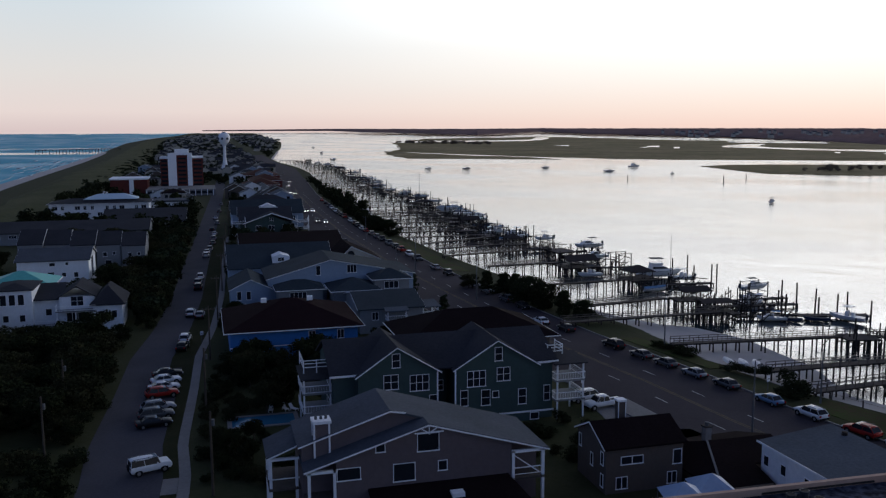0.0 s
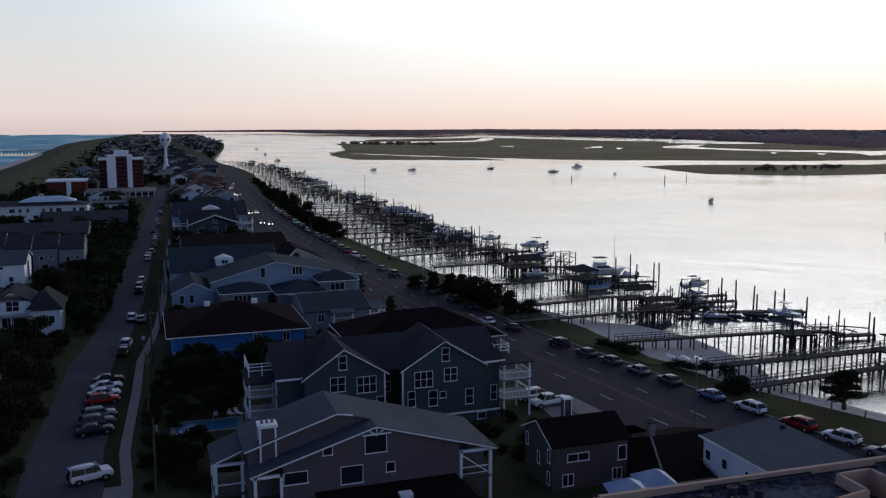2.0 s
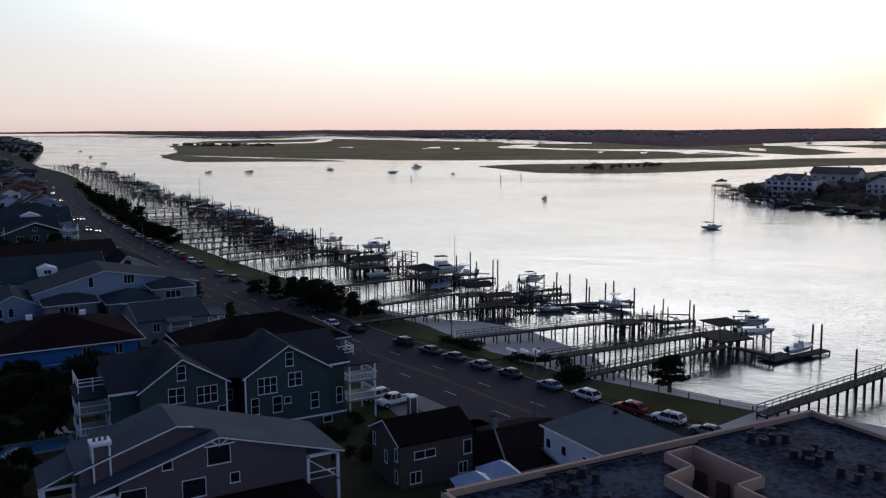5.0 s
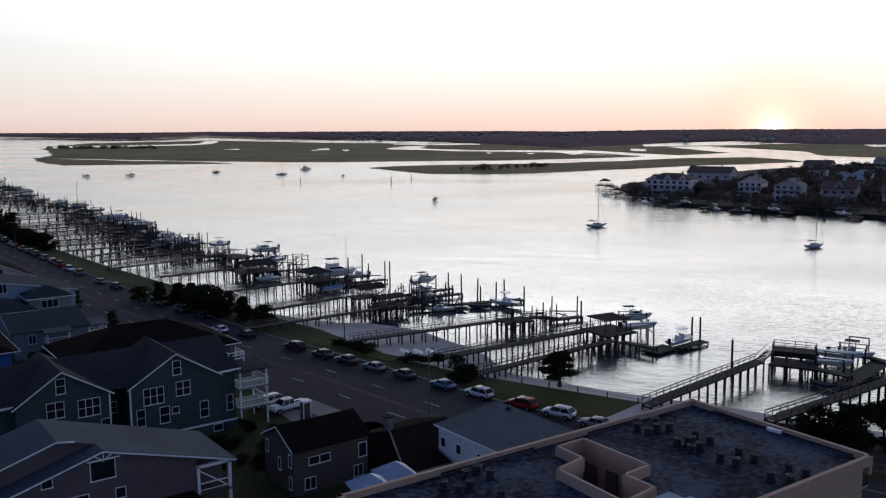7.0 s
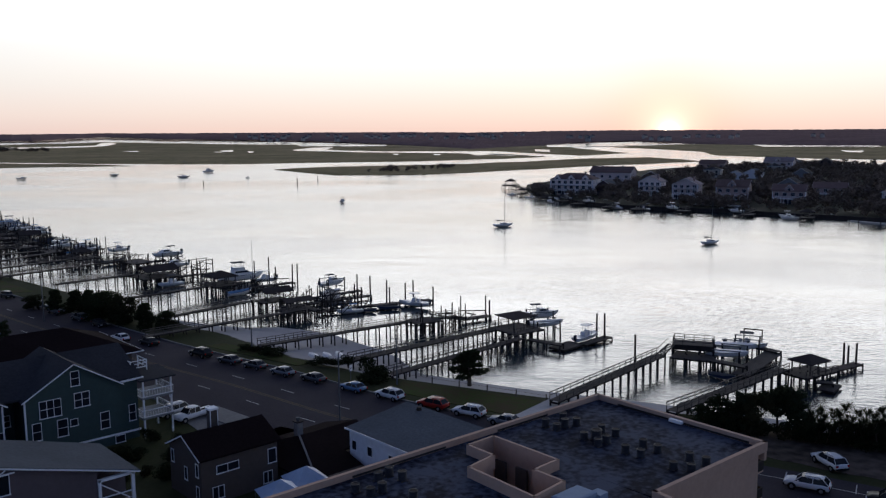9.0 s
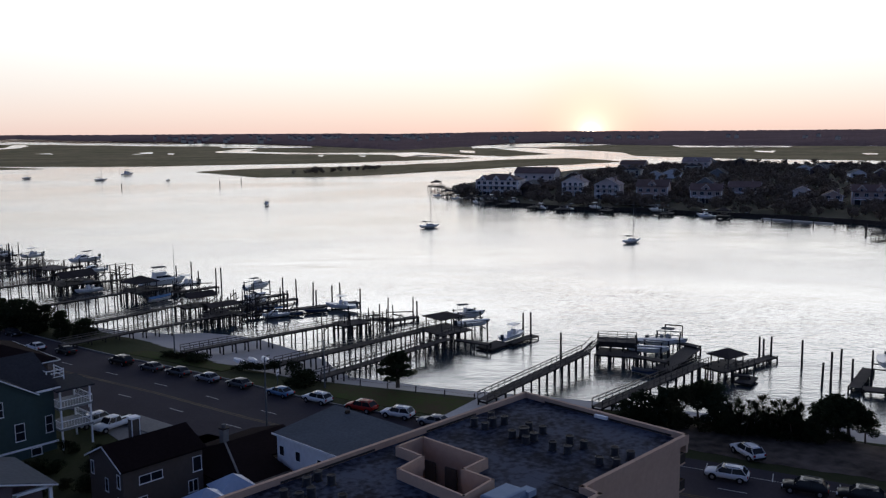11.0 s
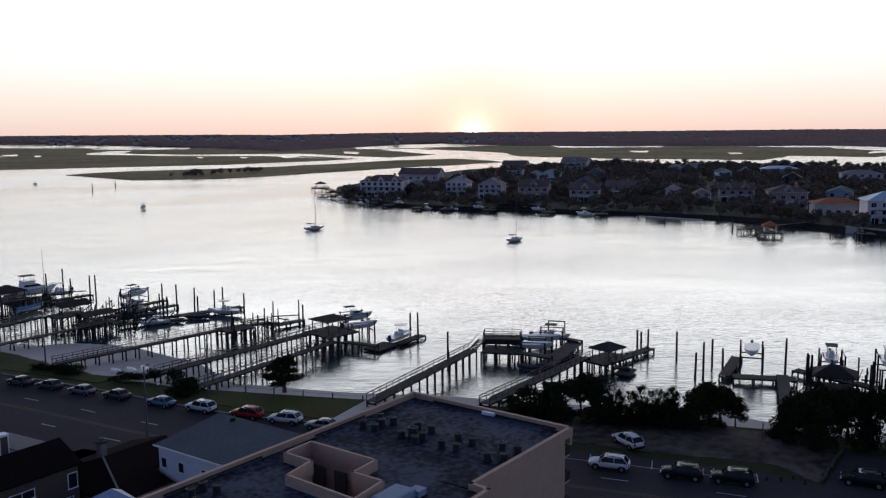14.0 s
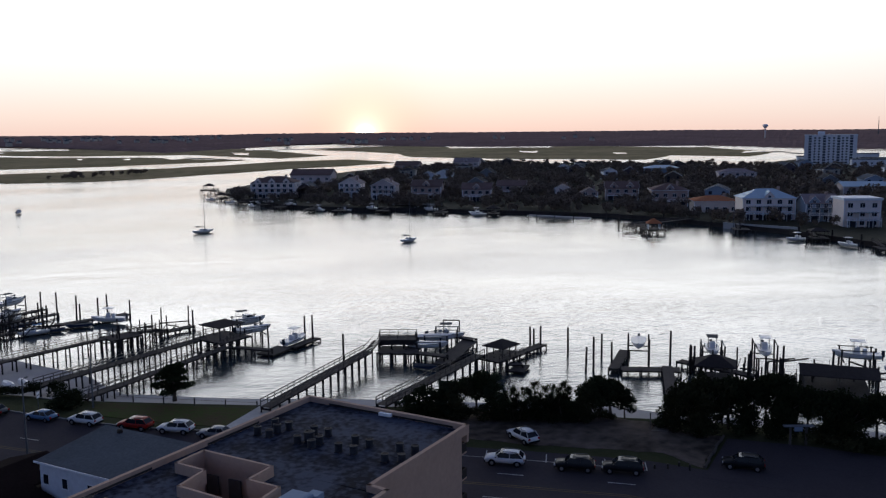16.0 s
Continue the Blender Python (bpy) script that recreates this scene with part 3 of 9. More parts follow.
def window(th, face, plane, c, z, w, h, cols=2, rows=1, trim=.068, frame_mat=None, name="window"):
    """A framed window with glazing bars on a wall, its pane set back in the frame."""
    f = Form()
    c0, c1, z0, z1 = c - w / 2, c + w / 2, z - h / 2, z + h / 2
    if PLAIN:
        return wpart(name, fbox(f, face, plane, c0, c1, z0, z1, -.02, .05), GLASS, th)
    fbox(f, face, plane, c0, c1, z1 - trim, z1, 0, .07)
    fbox(f, face, plane, c0 - .05, c1 + .05, z0 - .04, z0 + trim, 0, .09)
    for u in (c0, c1 - trim):
        fbox(f, face, plane, u, u + trim, z0 + trim, z1 - trim, 0, .07)
    for i in range(1, cols):
        u = c0 + trim + (w - 2 * trim) * i / cols
        fbox(f, face, plane, u - .04, u + .04, z0 + trim, z1 - trim, .005, .05)
    for i in range(1, rows):
        v = z0 + trim + (h - 2 * trim) * i / rows
        fbox(f, face, plane, c0 + trim, c1 - trim, v - .03, v + .03, .005, .045)
    ob = wpart(name, f, frame_mat or WHITE, th)
    g = Form()
    fbox(g, face, plane, c0 + trim, c1 - trim, z0 + trim, z1 - trim, -.02, .02)
    wpart("pane", g, GLASS, ob)
    return ob


def gable_walls(f, x0, x1, y0, y1, zb, ze, zr, along="y", ridge=None):
    if along == "y":
        r = (x0 + x1) / 2 if ridge is None else ridge
        prof = [(x0, zb), (x1, zb), (x1, ze), (r, zr), (x0, ze)]
        f.loft([[(x, y, z) for x, z in prof] for y in (y0, y1)])
    else:
        r = (y0 + y1) / 2 if ridge is None else ridge
        prof = [(y0, zb), (y1, zb), (y1, ze), (r, zr), (y0, ze)]
        f.loft([[(x, y, z) for y, z in prof] for x in (x0, x1)])
    return f


def gable_roof(f, x0, x1, y0, y1, ze, zr, along="y", ridge=None, over=.45, t=.2):
    """Two slopes over gable walls, with eaves; returns the rake lines for the trim."""
    if along == "y":
        r = (x0 + x1) / 2 if ridge is None else ridge
        s0, s1 = (zr - ze) / (r - x0), (zr - ze) / (x1 - r)
        a, b = y0 - over, y1 + over
        prof = [(x0 - over, ze - over * s0), (r, zr), (x1 + over, ze - over * s1)]
        f.loft([[(x, y, z + t) for x, z in prof] + [(x, y, z) for x, z in prof[::-1]] for y in (b, a)])
        return [[(x0 - over, y, ze - over * s0 + t * .4), (r, y, zr + t * .4), (x1 + over, y, ze - over * s1 + t * .4)] for y in (a, b)]
    r = (y0 + y1) / 2 if ridge is None else ridge
    s0, s1 = (zr - ze) / (r - y0), (zr - ze) / (y1 - r)
    a, b = x0 - over, x1 + over
    prof = [(y0 - over, ze - over * s0), (r, zr), (y1 + over, ze - over * s1)]
    f.loft([[(x, y, z + t) for y, z in prof] + [(x, y, z) for y, z in prof[::-1]] for x in (a, b)])
    return [[(x, y0 - over, ze - over * s0 + t * .4), (x, r, zr + t * .4), (x, y1 + over, ze - over * s1 + t * .4)] for x in (a, b)]


def rake_trim(f, lines, w=.08, h=.15):
    for line in lines:
        for p, q in zip(line, line[1:]):
            f.beam(p, q, w, h)
    return f


def hip_roof(f, x0, x1, y0, y1, ze, zr, over=.5, t=.2):
    x0, x1, y0, y1 = x0 - over, x1 + over, y0 - over, y1 + over
    e = min(x1 - x0, y1 - y0) / 2
    if x1 - x0 >= y1 - y0:
        p, q = (x0 + e, (y0 + y1) / 2, zr), (x1 - e, (y0 + y1) / 2, zr)
    else:
        p, q = ((x0 + x1) / 2, y0 + e, zr), ((x0 + x1) / 2, y1 - e, zr)
    c = [(x0, y0, ze), (x1, y0, ze), (x1, y1, ze), (x0, y1, ze)]
    if x1 - x0 >= y1 - y0:
        tops = [[c[0], c[1], q, p], [c[1], c[2], q], [c[2], c[3], p, q], [c[3], c[0], p]]
    else:
        tops = [[c[0], c[1], p], [c[1], c[2], q, p], [c[2], c[3], q], [c[3], c[0], p, q]]
    k = len(f.v)
    pts = c + [p, q] + [(x, y, z - t) for x, y, z in c]
    f.v += pts
    idx = {v: i + k for i, v in enumerate(pts)}
    f.f += [tuple(idx[v] for v in face) for face in tops]
    f.f += [(k + i, k + 6 + i, k + 6 + (i + 1) % 4, k + (i + 1) % 4) for i in range(4)]
    f.f.append((k + 9, k + 8, k + 7, k + 6))
    return f


def eave_trim(f, x0, x1, y0, y1, ze, over=.5, h=.16):
    a, b, c, d = x0 - over - .03, x1 + over + .03, y0 - over - .03, y1 + over + .03
    ring = [(a, c), (b, c), (b, d), (a, d), (a, c)]
    for p, q in zip(ring, ring[1:]):
        f.beam((*p, ze - h / 2), (*q, ze - h / 2), .06, h)
    return f


def porch(th, x0, x1, y0, y1, levels, top, posts, open_side="S", roof_mat=None, rail=True, post_w=.2):
    """Stacked decks on white posts, with railings."""
    for px, py in posts:
        f = Form()
        f.box(px - post_w / 2, py - post_w / 2, GROUND, px + post_w / 2, py + post_w / 2, top)
        wpart("post", f, WHITE, th)
    for z in levels:
        f = Form()
        f.box(x0, y0, z - .2, x1, y1, z)
        wpart("deck", f, SIDE_GREY, th)
        if rail:
            g = Form()
            edges = [((x0, y0), (x1, y0)), ((x1, y0), (x1, y1)), ((x0, y0), (x0, y1))]
            for (ax, ay), (bx, by) in edges:
                g.beam((ax, ay, z + 1.0), (bx, by, z + 1.0), .09, .1)
                g.beam((ax, ay, z + .14), (bx, by, z + .14), .06, .07)
                n = max(2, int(math.hypot(bx - ax, by - ay) / .34))
                for i in range(n + 1):
                    t = i / n
                    px, py = ax + (bx - ax) * t, ay + (by - ay) * t
                    g.box(px - .015, py - .015, z + .14, px + .015, py + .015, z + 1.0)
            wpart("railing", g, WHITE, th)
    if roof_mat:
        f = Form()
        f.slab([(x0 - .3, y0 - .3, top + .05), (x1 + .3, y0 - .3, top + .05), (x1 + .3, y1, top + .45), (x0 - .3, y1, top + .45)], .2)
        wpart("porch_roof", f, roof_mat, th)


def lattice_gable(f, x, y, z, w):
    """The decorative truss in a gable's peak."""
    f.beam((x - w, y, z - w * .45), (x + w, y, z - w * .45), .07, .12)
    f.beam((x, y, z), (x, y, z - w * .6), .07, .12)
    f.beam((x, y, z - w * .5), (x - w * .5, y, z - w * .2), .06, .1)
    f.beam((x, y, z - w * .5), (x + w * .5, y, z - w * .2), .06, .1)


def taupe_house():
    th = thing("house", "taupe-sided house with grey shingle gables and white trim", "house", 20, 86, GROUND)
    s, yb, yf, y1 = .294, 83.8, 81.6, 90.9
    rx, rz, lx, ex, zl = 17.2, 12.65, 8.3, 33.2, 9.85
    right = lambda x: rz - s * (x - rx)
    fx, fz = 20.7, right(20.7)
    f = Form()
    f.loft([[(x, y, z) for x, z in ((lx, 1.6), (ex, 1.6), (ex, right(ex)), (rx, rz), (lx, zl))] for y in (yb, y1)])
    wpart("wall", f, SIDE_BROWN, th)
    f = Form()
    f.loft([[(x, y, z) for x, z in ((11.4, 1.6), (29.6, 1.6), (29.6, right(29.6)), (fx, fz), (11.4, 8.05 + 2.8 * .2947))] for y in (yf, yb + .3)])
    wpart("wall", f, SIDE_BROWN, th)
    t, o = .2, .45
    g = Form()
    g.slab([(fx, yf - o, fz + t), (ex + o, yf - o, right(ex + o) + t), (ex + o, y1 + o, right(ex + o) + t), (rx, y1 + o, rz + t), (rx, yb - o, rz + t), (fx, yb - o, fz + t)], t)
    sl = (rz - zl) / (rx - lx)
    wpart("roof", g, ROOF_GREY, th)
    g = Form()
    g.slab([(lx - o, yb - o, zl - o * sl + t), (rx, yb - o, rz + t), (rx, y1 + o, rz + t), (lx - o, y1 + o, zl - o * sl + t)], t)
    wpart("roof", g, ROOF_GREY, th)
    g = Form().slab([(4.9, 85.4, 8.2), (8.25, 85.4, 9.5), (8.25, 91.4, 9.5), (4.9, 91.4, 8.2)], .18)
    wpart("porch_roof", g, ROOF_GREY, th)
    g = Form()
    sf = (fz - 8.05) / (fx - 8.6)
    g.slab([(8.6 - o, yf - o, 8.05 - o * sf + t), (fx, yf - o, fz + t), (fx, yb + 2.2, fz + t), (8.6 - o, yb + 2.2, 8.05 - o * sf + t)], t)
    wpart("roof", g, ROOF_GREY, th)
    w = Form()
    rake_trim(w, [[(8.6 - o, yf - o, 8.05 - o * sf + .05), (fx, yf - o, fz + .05), (ex + o, yf - o, right(ex + o) + .05)],
                  [(4.9, 85.4, 8.1), (8.25, 85.4, 9.4)],
                  [(lx - o, yb - o, zl - o * sl + .05), (rx, yb - o, rz + .05), (rx + 1.6, yb - o, rz - .25)],
                  [(ex + o, yf - o, right(ex + o) + .05), (ex + o, y1 + o, right(ex + o) + .05)]])
    lattice_gable(w, fx, yf - o, fz, 1.5)
    wpart("trim", w, WHITE, th, "white painted rake trim")
    for c, z, ww, hh, cols in ((20.7, 9.8, 2.3, 1.9, 1), (15.8, 9.7, 1.0, 1.0, 1), (18.2, 6.9, 2.3, 1.9, 1), (22.2, 7.2, 1.0, 1.1, 1), (12.6, 7.3, 2.4, 1.3, 1)):
        window(th, "S", yf, c, z, ww, hh, cols)
    for x in (29.8, 33.1):
        p = Form()
        p.box(x - .15, yf - .1, 1.6, x + .15, yf + .2, 7.9)
        wpart("post", p, WHITE, th)
    d = Form()
    wpart("deck", Form().box(29.6, yf - .1, 4.75, 33.3, yb, 5.0), WOOD, th)
    d.beam((29.7, yf, 6.0), (33.2, yf, 6.0), .1, .1)
    d.beam((29.7, yf, 5.3), (33.2, yf, 5.3), .05, .06)
    d.box(29.6, yf - .1, 7.65, 33.3, yf + .2, 7.95)
    d.beam((29.8, yf + .6, 7.4), (32.9, yf + .6, 5.1), .08, .12)
    wpart("balcony", d, WHITE, th, "white balcony frame with diagonal brace")
    for x in (8.7, 11.2):
        p = Form()
        p.box(x - .14, yf - .1, 1.6, x + .14, yf + .18, 7.9)
        wpart("post", p, WHITE, th)
    e = Form()
    e.box(8.4, yf - .1, 7.6, 11.5, yf + .2, 7.9)
    wpart("deck", Form().box(8.4, yf - .1, 4.7, 11.4, yb, 4.9), WOOD, th)
    wpart("entry_porch", e, WHITE, th)
    for x, y in ((5.3, 88.2), (5.3, 91.0), (5.3, 85.7), (7.9, 85.7)):
        p = Form()
        p.box(x - .14, y - .14, 1.6, x + .14, y + .14, 8.1)
        wpart("post", p, WHITE, th)
    q = Form()
    wpart("deck", Form().box(5.1, 85.4, 4.7, 8.3, 91.2, 4.95), WOOD, th)
    q.beam((5.2, 85.6, 5.9), (8.2, 85.6, 5.9), .08, .1).beam((5.2, 85.6, 5.9), (5.2, 91, 5.9), .08, .1)
    q.box(5.1, 85.5, 7.85, 8.3, 85.8, 8.1)
    wpart("screen_porch", q, WHITE, th)
    low = Form()
    low.slab([(14.5, 81.55, 5.6), (29.2, 81.55, 5.6), (30.8, 74.2, 3.9), (14.5, 74.2, 3.9)], .25)
    wpart("lower_roof", low, ROOF_BROWN, th, "dark brown lower shed roof")
    lw = Form()
    lw.box(15, 75, 1.6, 29.4, 81.5, 3.85)
    wpart("garage", lw, SIDE_BROWN, th)
    sk = Form()
    sk.box(22.4, 78.6, 4.75, 23.7, 79.6, 5.35)
    wpart("skylight", sk, WHITE, th, "small pale roof skylight")
    ch = Form()
    ch.box(9.55, 83.6, 8.2, 11.05, 85.0, 12.0)
    chim = wpart("chimney", ch, SIDE_BROWN, th, "taupe chimney with white corner trim")
    ct = Form()
    for x in (9.5, 11.0):
        for y in (83.55, 84.95):
            ct.box(x - .06, y - .06, 8.4, x + .12, y + .12, 12.02)
    ct.box(9.35, 83.4, 12.0, 11.25, 85.2, 12.3)
    wpart("cap", ct, WHITE, chim)
    for i in range(3):
        wpart("chimney_pot", Form().cyl((9.8 + .5 * i, 84.3, 12.3), (9.8 + .5 * i, 84.3, 12.65), .16, .12), METAL, chim)


taupe_house()


def green_house():
    th = thing("house", "dark green two-gabled house with white trim and porches", "house", 30, 113, GROUND)
    y0, y1 = 107.3, 121.5
    f = Form()
    gable_walls(f, 31.0, 42.4, y0, 118, 1.6, 9.55, 13.0, ridge=36.8)
    wpart("wall", f, SIDE_GREEN, th)
    f = Form().box(42.3, y0 + .6, 1.6, 45.0, y1, 9.6)
    wpart("side_wing", f, SIDE_GREEN, th)
    f = Form()
    gable_walls(f, 18.0, 28.6, y0, 118, 1.6, 9.6, 13.0, ridge=23.1)
    wpart("wall", f, SIDE_GREEN, th)
    wpart("side_wing", Form().box(15.0, y0 + 1.2, 1.6, 18.1, y1, 9.7), SIDE_GREEN, th)
    wpart("middle_wing", Form().box(28.5, y0 + 4.5, 1.6, 31.1, y1, 9.4), SIDE_GREEN, th)
    r = Form()
    la = gable_roof(r, 31.0, 42.4, y0, 118.5, 9.55, 13.0, ridge=36.8)
    wpart("gable_roof", r, ROOF_DARK, th)
    r = Form()
    lb = gable_roof(r, 18.0, 28.6, y0, 118.5, 9.6, 13.0, ridge=23.1)
    wpart("gable_roof", r, ROOF_DARK, th)
    prof = [(107.9, 9.75), (115, 12.9), (122.2, 9.7)]
    r = Form().loft([[(x, y, z) for y, z in prof] + [(x, y, z - .2) for y, z in prof[::-1]] for x in (14.4, 45.7)])
    wpart("roof", r, ROOF_DARK, th)
    e = Form()
    gable_walls(e, 14.9, 45.1, 108.3, 121.5, 9.5, 9.55, 12.6, along="x")
    wpart("gable_wall", e, SIDE_GREEN, th)
    w = Form()
    rake_trim(w, [la[0], lb[0]])
    w.beam((42.6, y0 + .1, 9.55), (45.7, y0 + .1, 9.6), .08, .26)
    w.beam((14.4, y0 + .4, 9.6), (18.0, y0 + .4, 9.6), .08, .26)
    for x in (31.0, 28.55):
        w.box(x - .1, y0 - .03, 1.6, x + .1, y0 + .1, 9.5)
    w.box(31.0, y0 - .05, 2.75, 45.0, y0 + .02, 3.0)
    wpart("trim", w, WHITE, th)
    for c, z, ww, hh, cols in ((37.0, 11.2, 1.1, 1.9, 1), (33.9, 8.05, 2.6, 2.2, 3), (37.7, 8.4, 1.9, 1.9, 2), (32.2, 5.5, 1.1, 2.2, 1), (35.2, 5.35, 1.3, 2.2, 1),
                               (36.6, 5.7, .95, .95, 1), (40.4, 5.1, 1.2, 2.2, 1), (23.0, 11.3, 1.1, 1.9, 1), (22.3, 8.5, 2.0, 2.0, 2), (26.1, 8.15, 2.6, 2.2, 3), (28.0, 5.7, 1.2, 1.4, 1),
                               (42.2, 2.2, 1.3, 1.0, 1)):
        window(th, "S", y0, c, z, ww, hh, cols, 2 if hh > 1.8 else 1)
    window(th, "S", y0 + .6, 44.2, 5.1, .95, 2.2, 1, 2)
    window(th, "S", y0 + 4.5, 30.0, 6.2, 1.1, 1.5, 1, 2)
    porch(th, 45.0, 49.3, 106.6, 111.5, (4.3, 7.0), 9.4, ((45.3, 106.8), (49.1, 106.8), (49.1, 111.3), (45.3, 111.3)), roof_mat=ROOF_DARK)
    top = Form()
    for z in (10.2, 10.7, 11.1):
        for p, q in (((45.2, 110.2), (47.4, 110.2)), ((47.4, 110.2), (47.4, 113)), ((45.2, 110.2), (45.2, 113))):
            top.beam((*p, z), (*q, z), .07, .1)
    for p in ((45.2, 110.2), (47.4, 110.2), (47.4, 113), (45.2, 113)):
        top.box(p[0] - .06, p[1] - .06, 9.6, p[0] + .06, p[1] + .06, 11.2)
    wpart("roof_railing", top, WHITE, th)
    porch(th, 11.2, 15.0, 110.0, 115.5, (4.3, 7.0), 9.0, ((11.4, 110.2), (14.8, 110.2), (11.4, 115.2)), roof_mat=ROOF_DARK)
    left = Form()
    for z in (10.0, 10.5, 10.9):
        for p, q in (((11.6, 112), (15, 112)), ((11.6, 112), (11.6, 117))):
            left.beam((*p, z), (*q, z), .07, .1)
    for p in ((11.6, 112), (13.3, 112), (15, 112), (11.6, 117)):
        left.box(p[0] - .06, p[1] - .06, 9.2, p[0] + .06, p[1] + .06, 11.0)
    wpart("roof_railing", left, WHITE, th)


green_house()


def small_brown_house():
    th = thing("house", "small brown-sided house with dark roof and white windows", "house", 45, 86, GROUND)
    f = Form()
    gable_walls(f, 40.6, 49.9, 82.1, 89.4, 1.6, 6.8, 8.55, along="x")
    wpart("wall", f, SIDE_TAN, th)
    r = Form()
    lines = gable_roof(r, 40.6, 49.9, 82.1, 89.4, 6.8, 8.55, along="x", over=.35)
    wpart("roof", r, ROOF_BROWN, th)
    w = Form()
    rake_trim(w, lines[:1])
    wpart("trim", w, WHITE, th)
    for c, z, ww, hh, n in ((43.7, 5.25, 2.7, .95, 2), (49.2, 5.1, 1.1, 1.7, 1), (42.5, 2.75, 1.4, 1.4, 2), (48.6, 2.75, 1.2, 1.4, 2)):
        window(th, "S", 82.1, c, z, ww, hh, n)
    for c, z in ((83.0, 5.4), (83.0, 2.9), (85.6, 4.4), (88.7, 5.6)):
        window(th, "W", 40.6, c, z, .7, 1.5, 1)
    c = Form()
    c.box(45.1, 88.3, 7.2, 46.0, 89.2, 9.7)
    chim = wpart("chimney", c, SIDE_TAN, th, "brown clad chimney")
    wpart("chimney_cap", Form().box(45.0, 88.2, 9.7, 46.1, 89.3, 9.92), WHITE, chim, "white chimney cap")
    for x in (45.1, 46.0):
        wpart("corner_board", Form().box(x - .05, 88.26, 7.6, x + .05, 88.34, 9.7), WHITE, chim)


small_brown_house()


def low_dark_house():
    th = thing("house", "low house with dark hipped roof and a chimney", "house", 56, 80, GROUND)
    wpart("wall", Form().box(51.0, 75.5, 1.6, 57.0, 90, 3.6).box(56.9, 80, 1.6, 62, 90, 3.6), SIDE_TAN, th)
    r = Form()
    r.slab([(50.4, 74.6, 3.3), (57.2, 74.6, 3.3), (57.2, 84.2, 5.6), (54.2, 84.2, 5.6)], .2)
    r.slab([(57.2, 79.6, 4.4), (62.6, 79.6, 4.4), (62.6, 84.2, 5.6), (57.2, 84.2, 5.6)], .2)
    r.slab([(50.4, 74.6, 3.3), (54.2, 84.2, 5.6), (50.4, 91, 3.3)], .2)
    r.slab([(54.2, 84.2, 5.6), (62.6, 84.2, 5.6), (62.6, 91, 3.6), (50.4, 91, 3.3)], .2)
    wpart("roof", r, ROOF_BROWN, th)
    h = Form()
    h.beam((50.4, 74.6, 3.36), (54.2, 84.2, 5.68), .22, .1)
    wpart("hip_cap", h, CONCRETE, th)
    c = Form()
    c.box(54.2, 84.5, 4.6, 54.95, 85.3, 7.0)
    chim = wpart("chimney", c, CONCRETE, th)
    wpart("cap", Form().box(54.1, 84.4, 7.0, 55.05, 85.4, 7.15), PILE, chim)
    wpart("flue", Form().cyl((54.58, 84.9, 7.15), (54.58, 84.9, 7.55), .22, .26, 10), METAL, chim)


low_dark_house()


def grey_roof_house():
    th = thing("house", "white-sided house under a broad plain grey roof", "house", 63, 72, GROUND)
    wpart("wall", Form().loft([[(57.8, y, 1.6), (71.5, y, 1.6), (71.5, y, 5.3), (66.9, y, 7.8), (57.8, y, 6.85)] for y in (61.8, 79.1)]), SIDE_WHITE, th)
    r = Form()
    r.slab([(57.4, 61.5, 7.0), (66.9, 61.5, 8.0), (66.9, 79.5, 8.0), (57.4, 79.5, 7.0)], .18)
    r.slab([(66.9, 61.5, 8.0), (72.0, 61.5, 5.2), (72.0, 79.5, 5.2), (66.9, 79.5, 8.0)], .18)
    wpart("roof", r, ROOF_BLUE, th)
    wpart("trim", Form().beam((57.38, 60, 6.95), (57.38, 79.5, 6.95), .06, .2), WHITE, th)
    for c in (79.2 - 1.0, 75.3, 71.5):
        window(th, "W", 57.8, c, 5.1, .95, 1.2, 1)
    wpart("roof_vent", Form().cyl((66.0, 76.2, 7.7), (66.0, 76.2, 8.25), .35, .3, 10), PILE, th)


grey_roof_house()


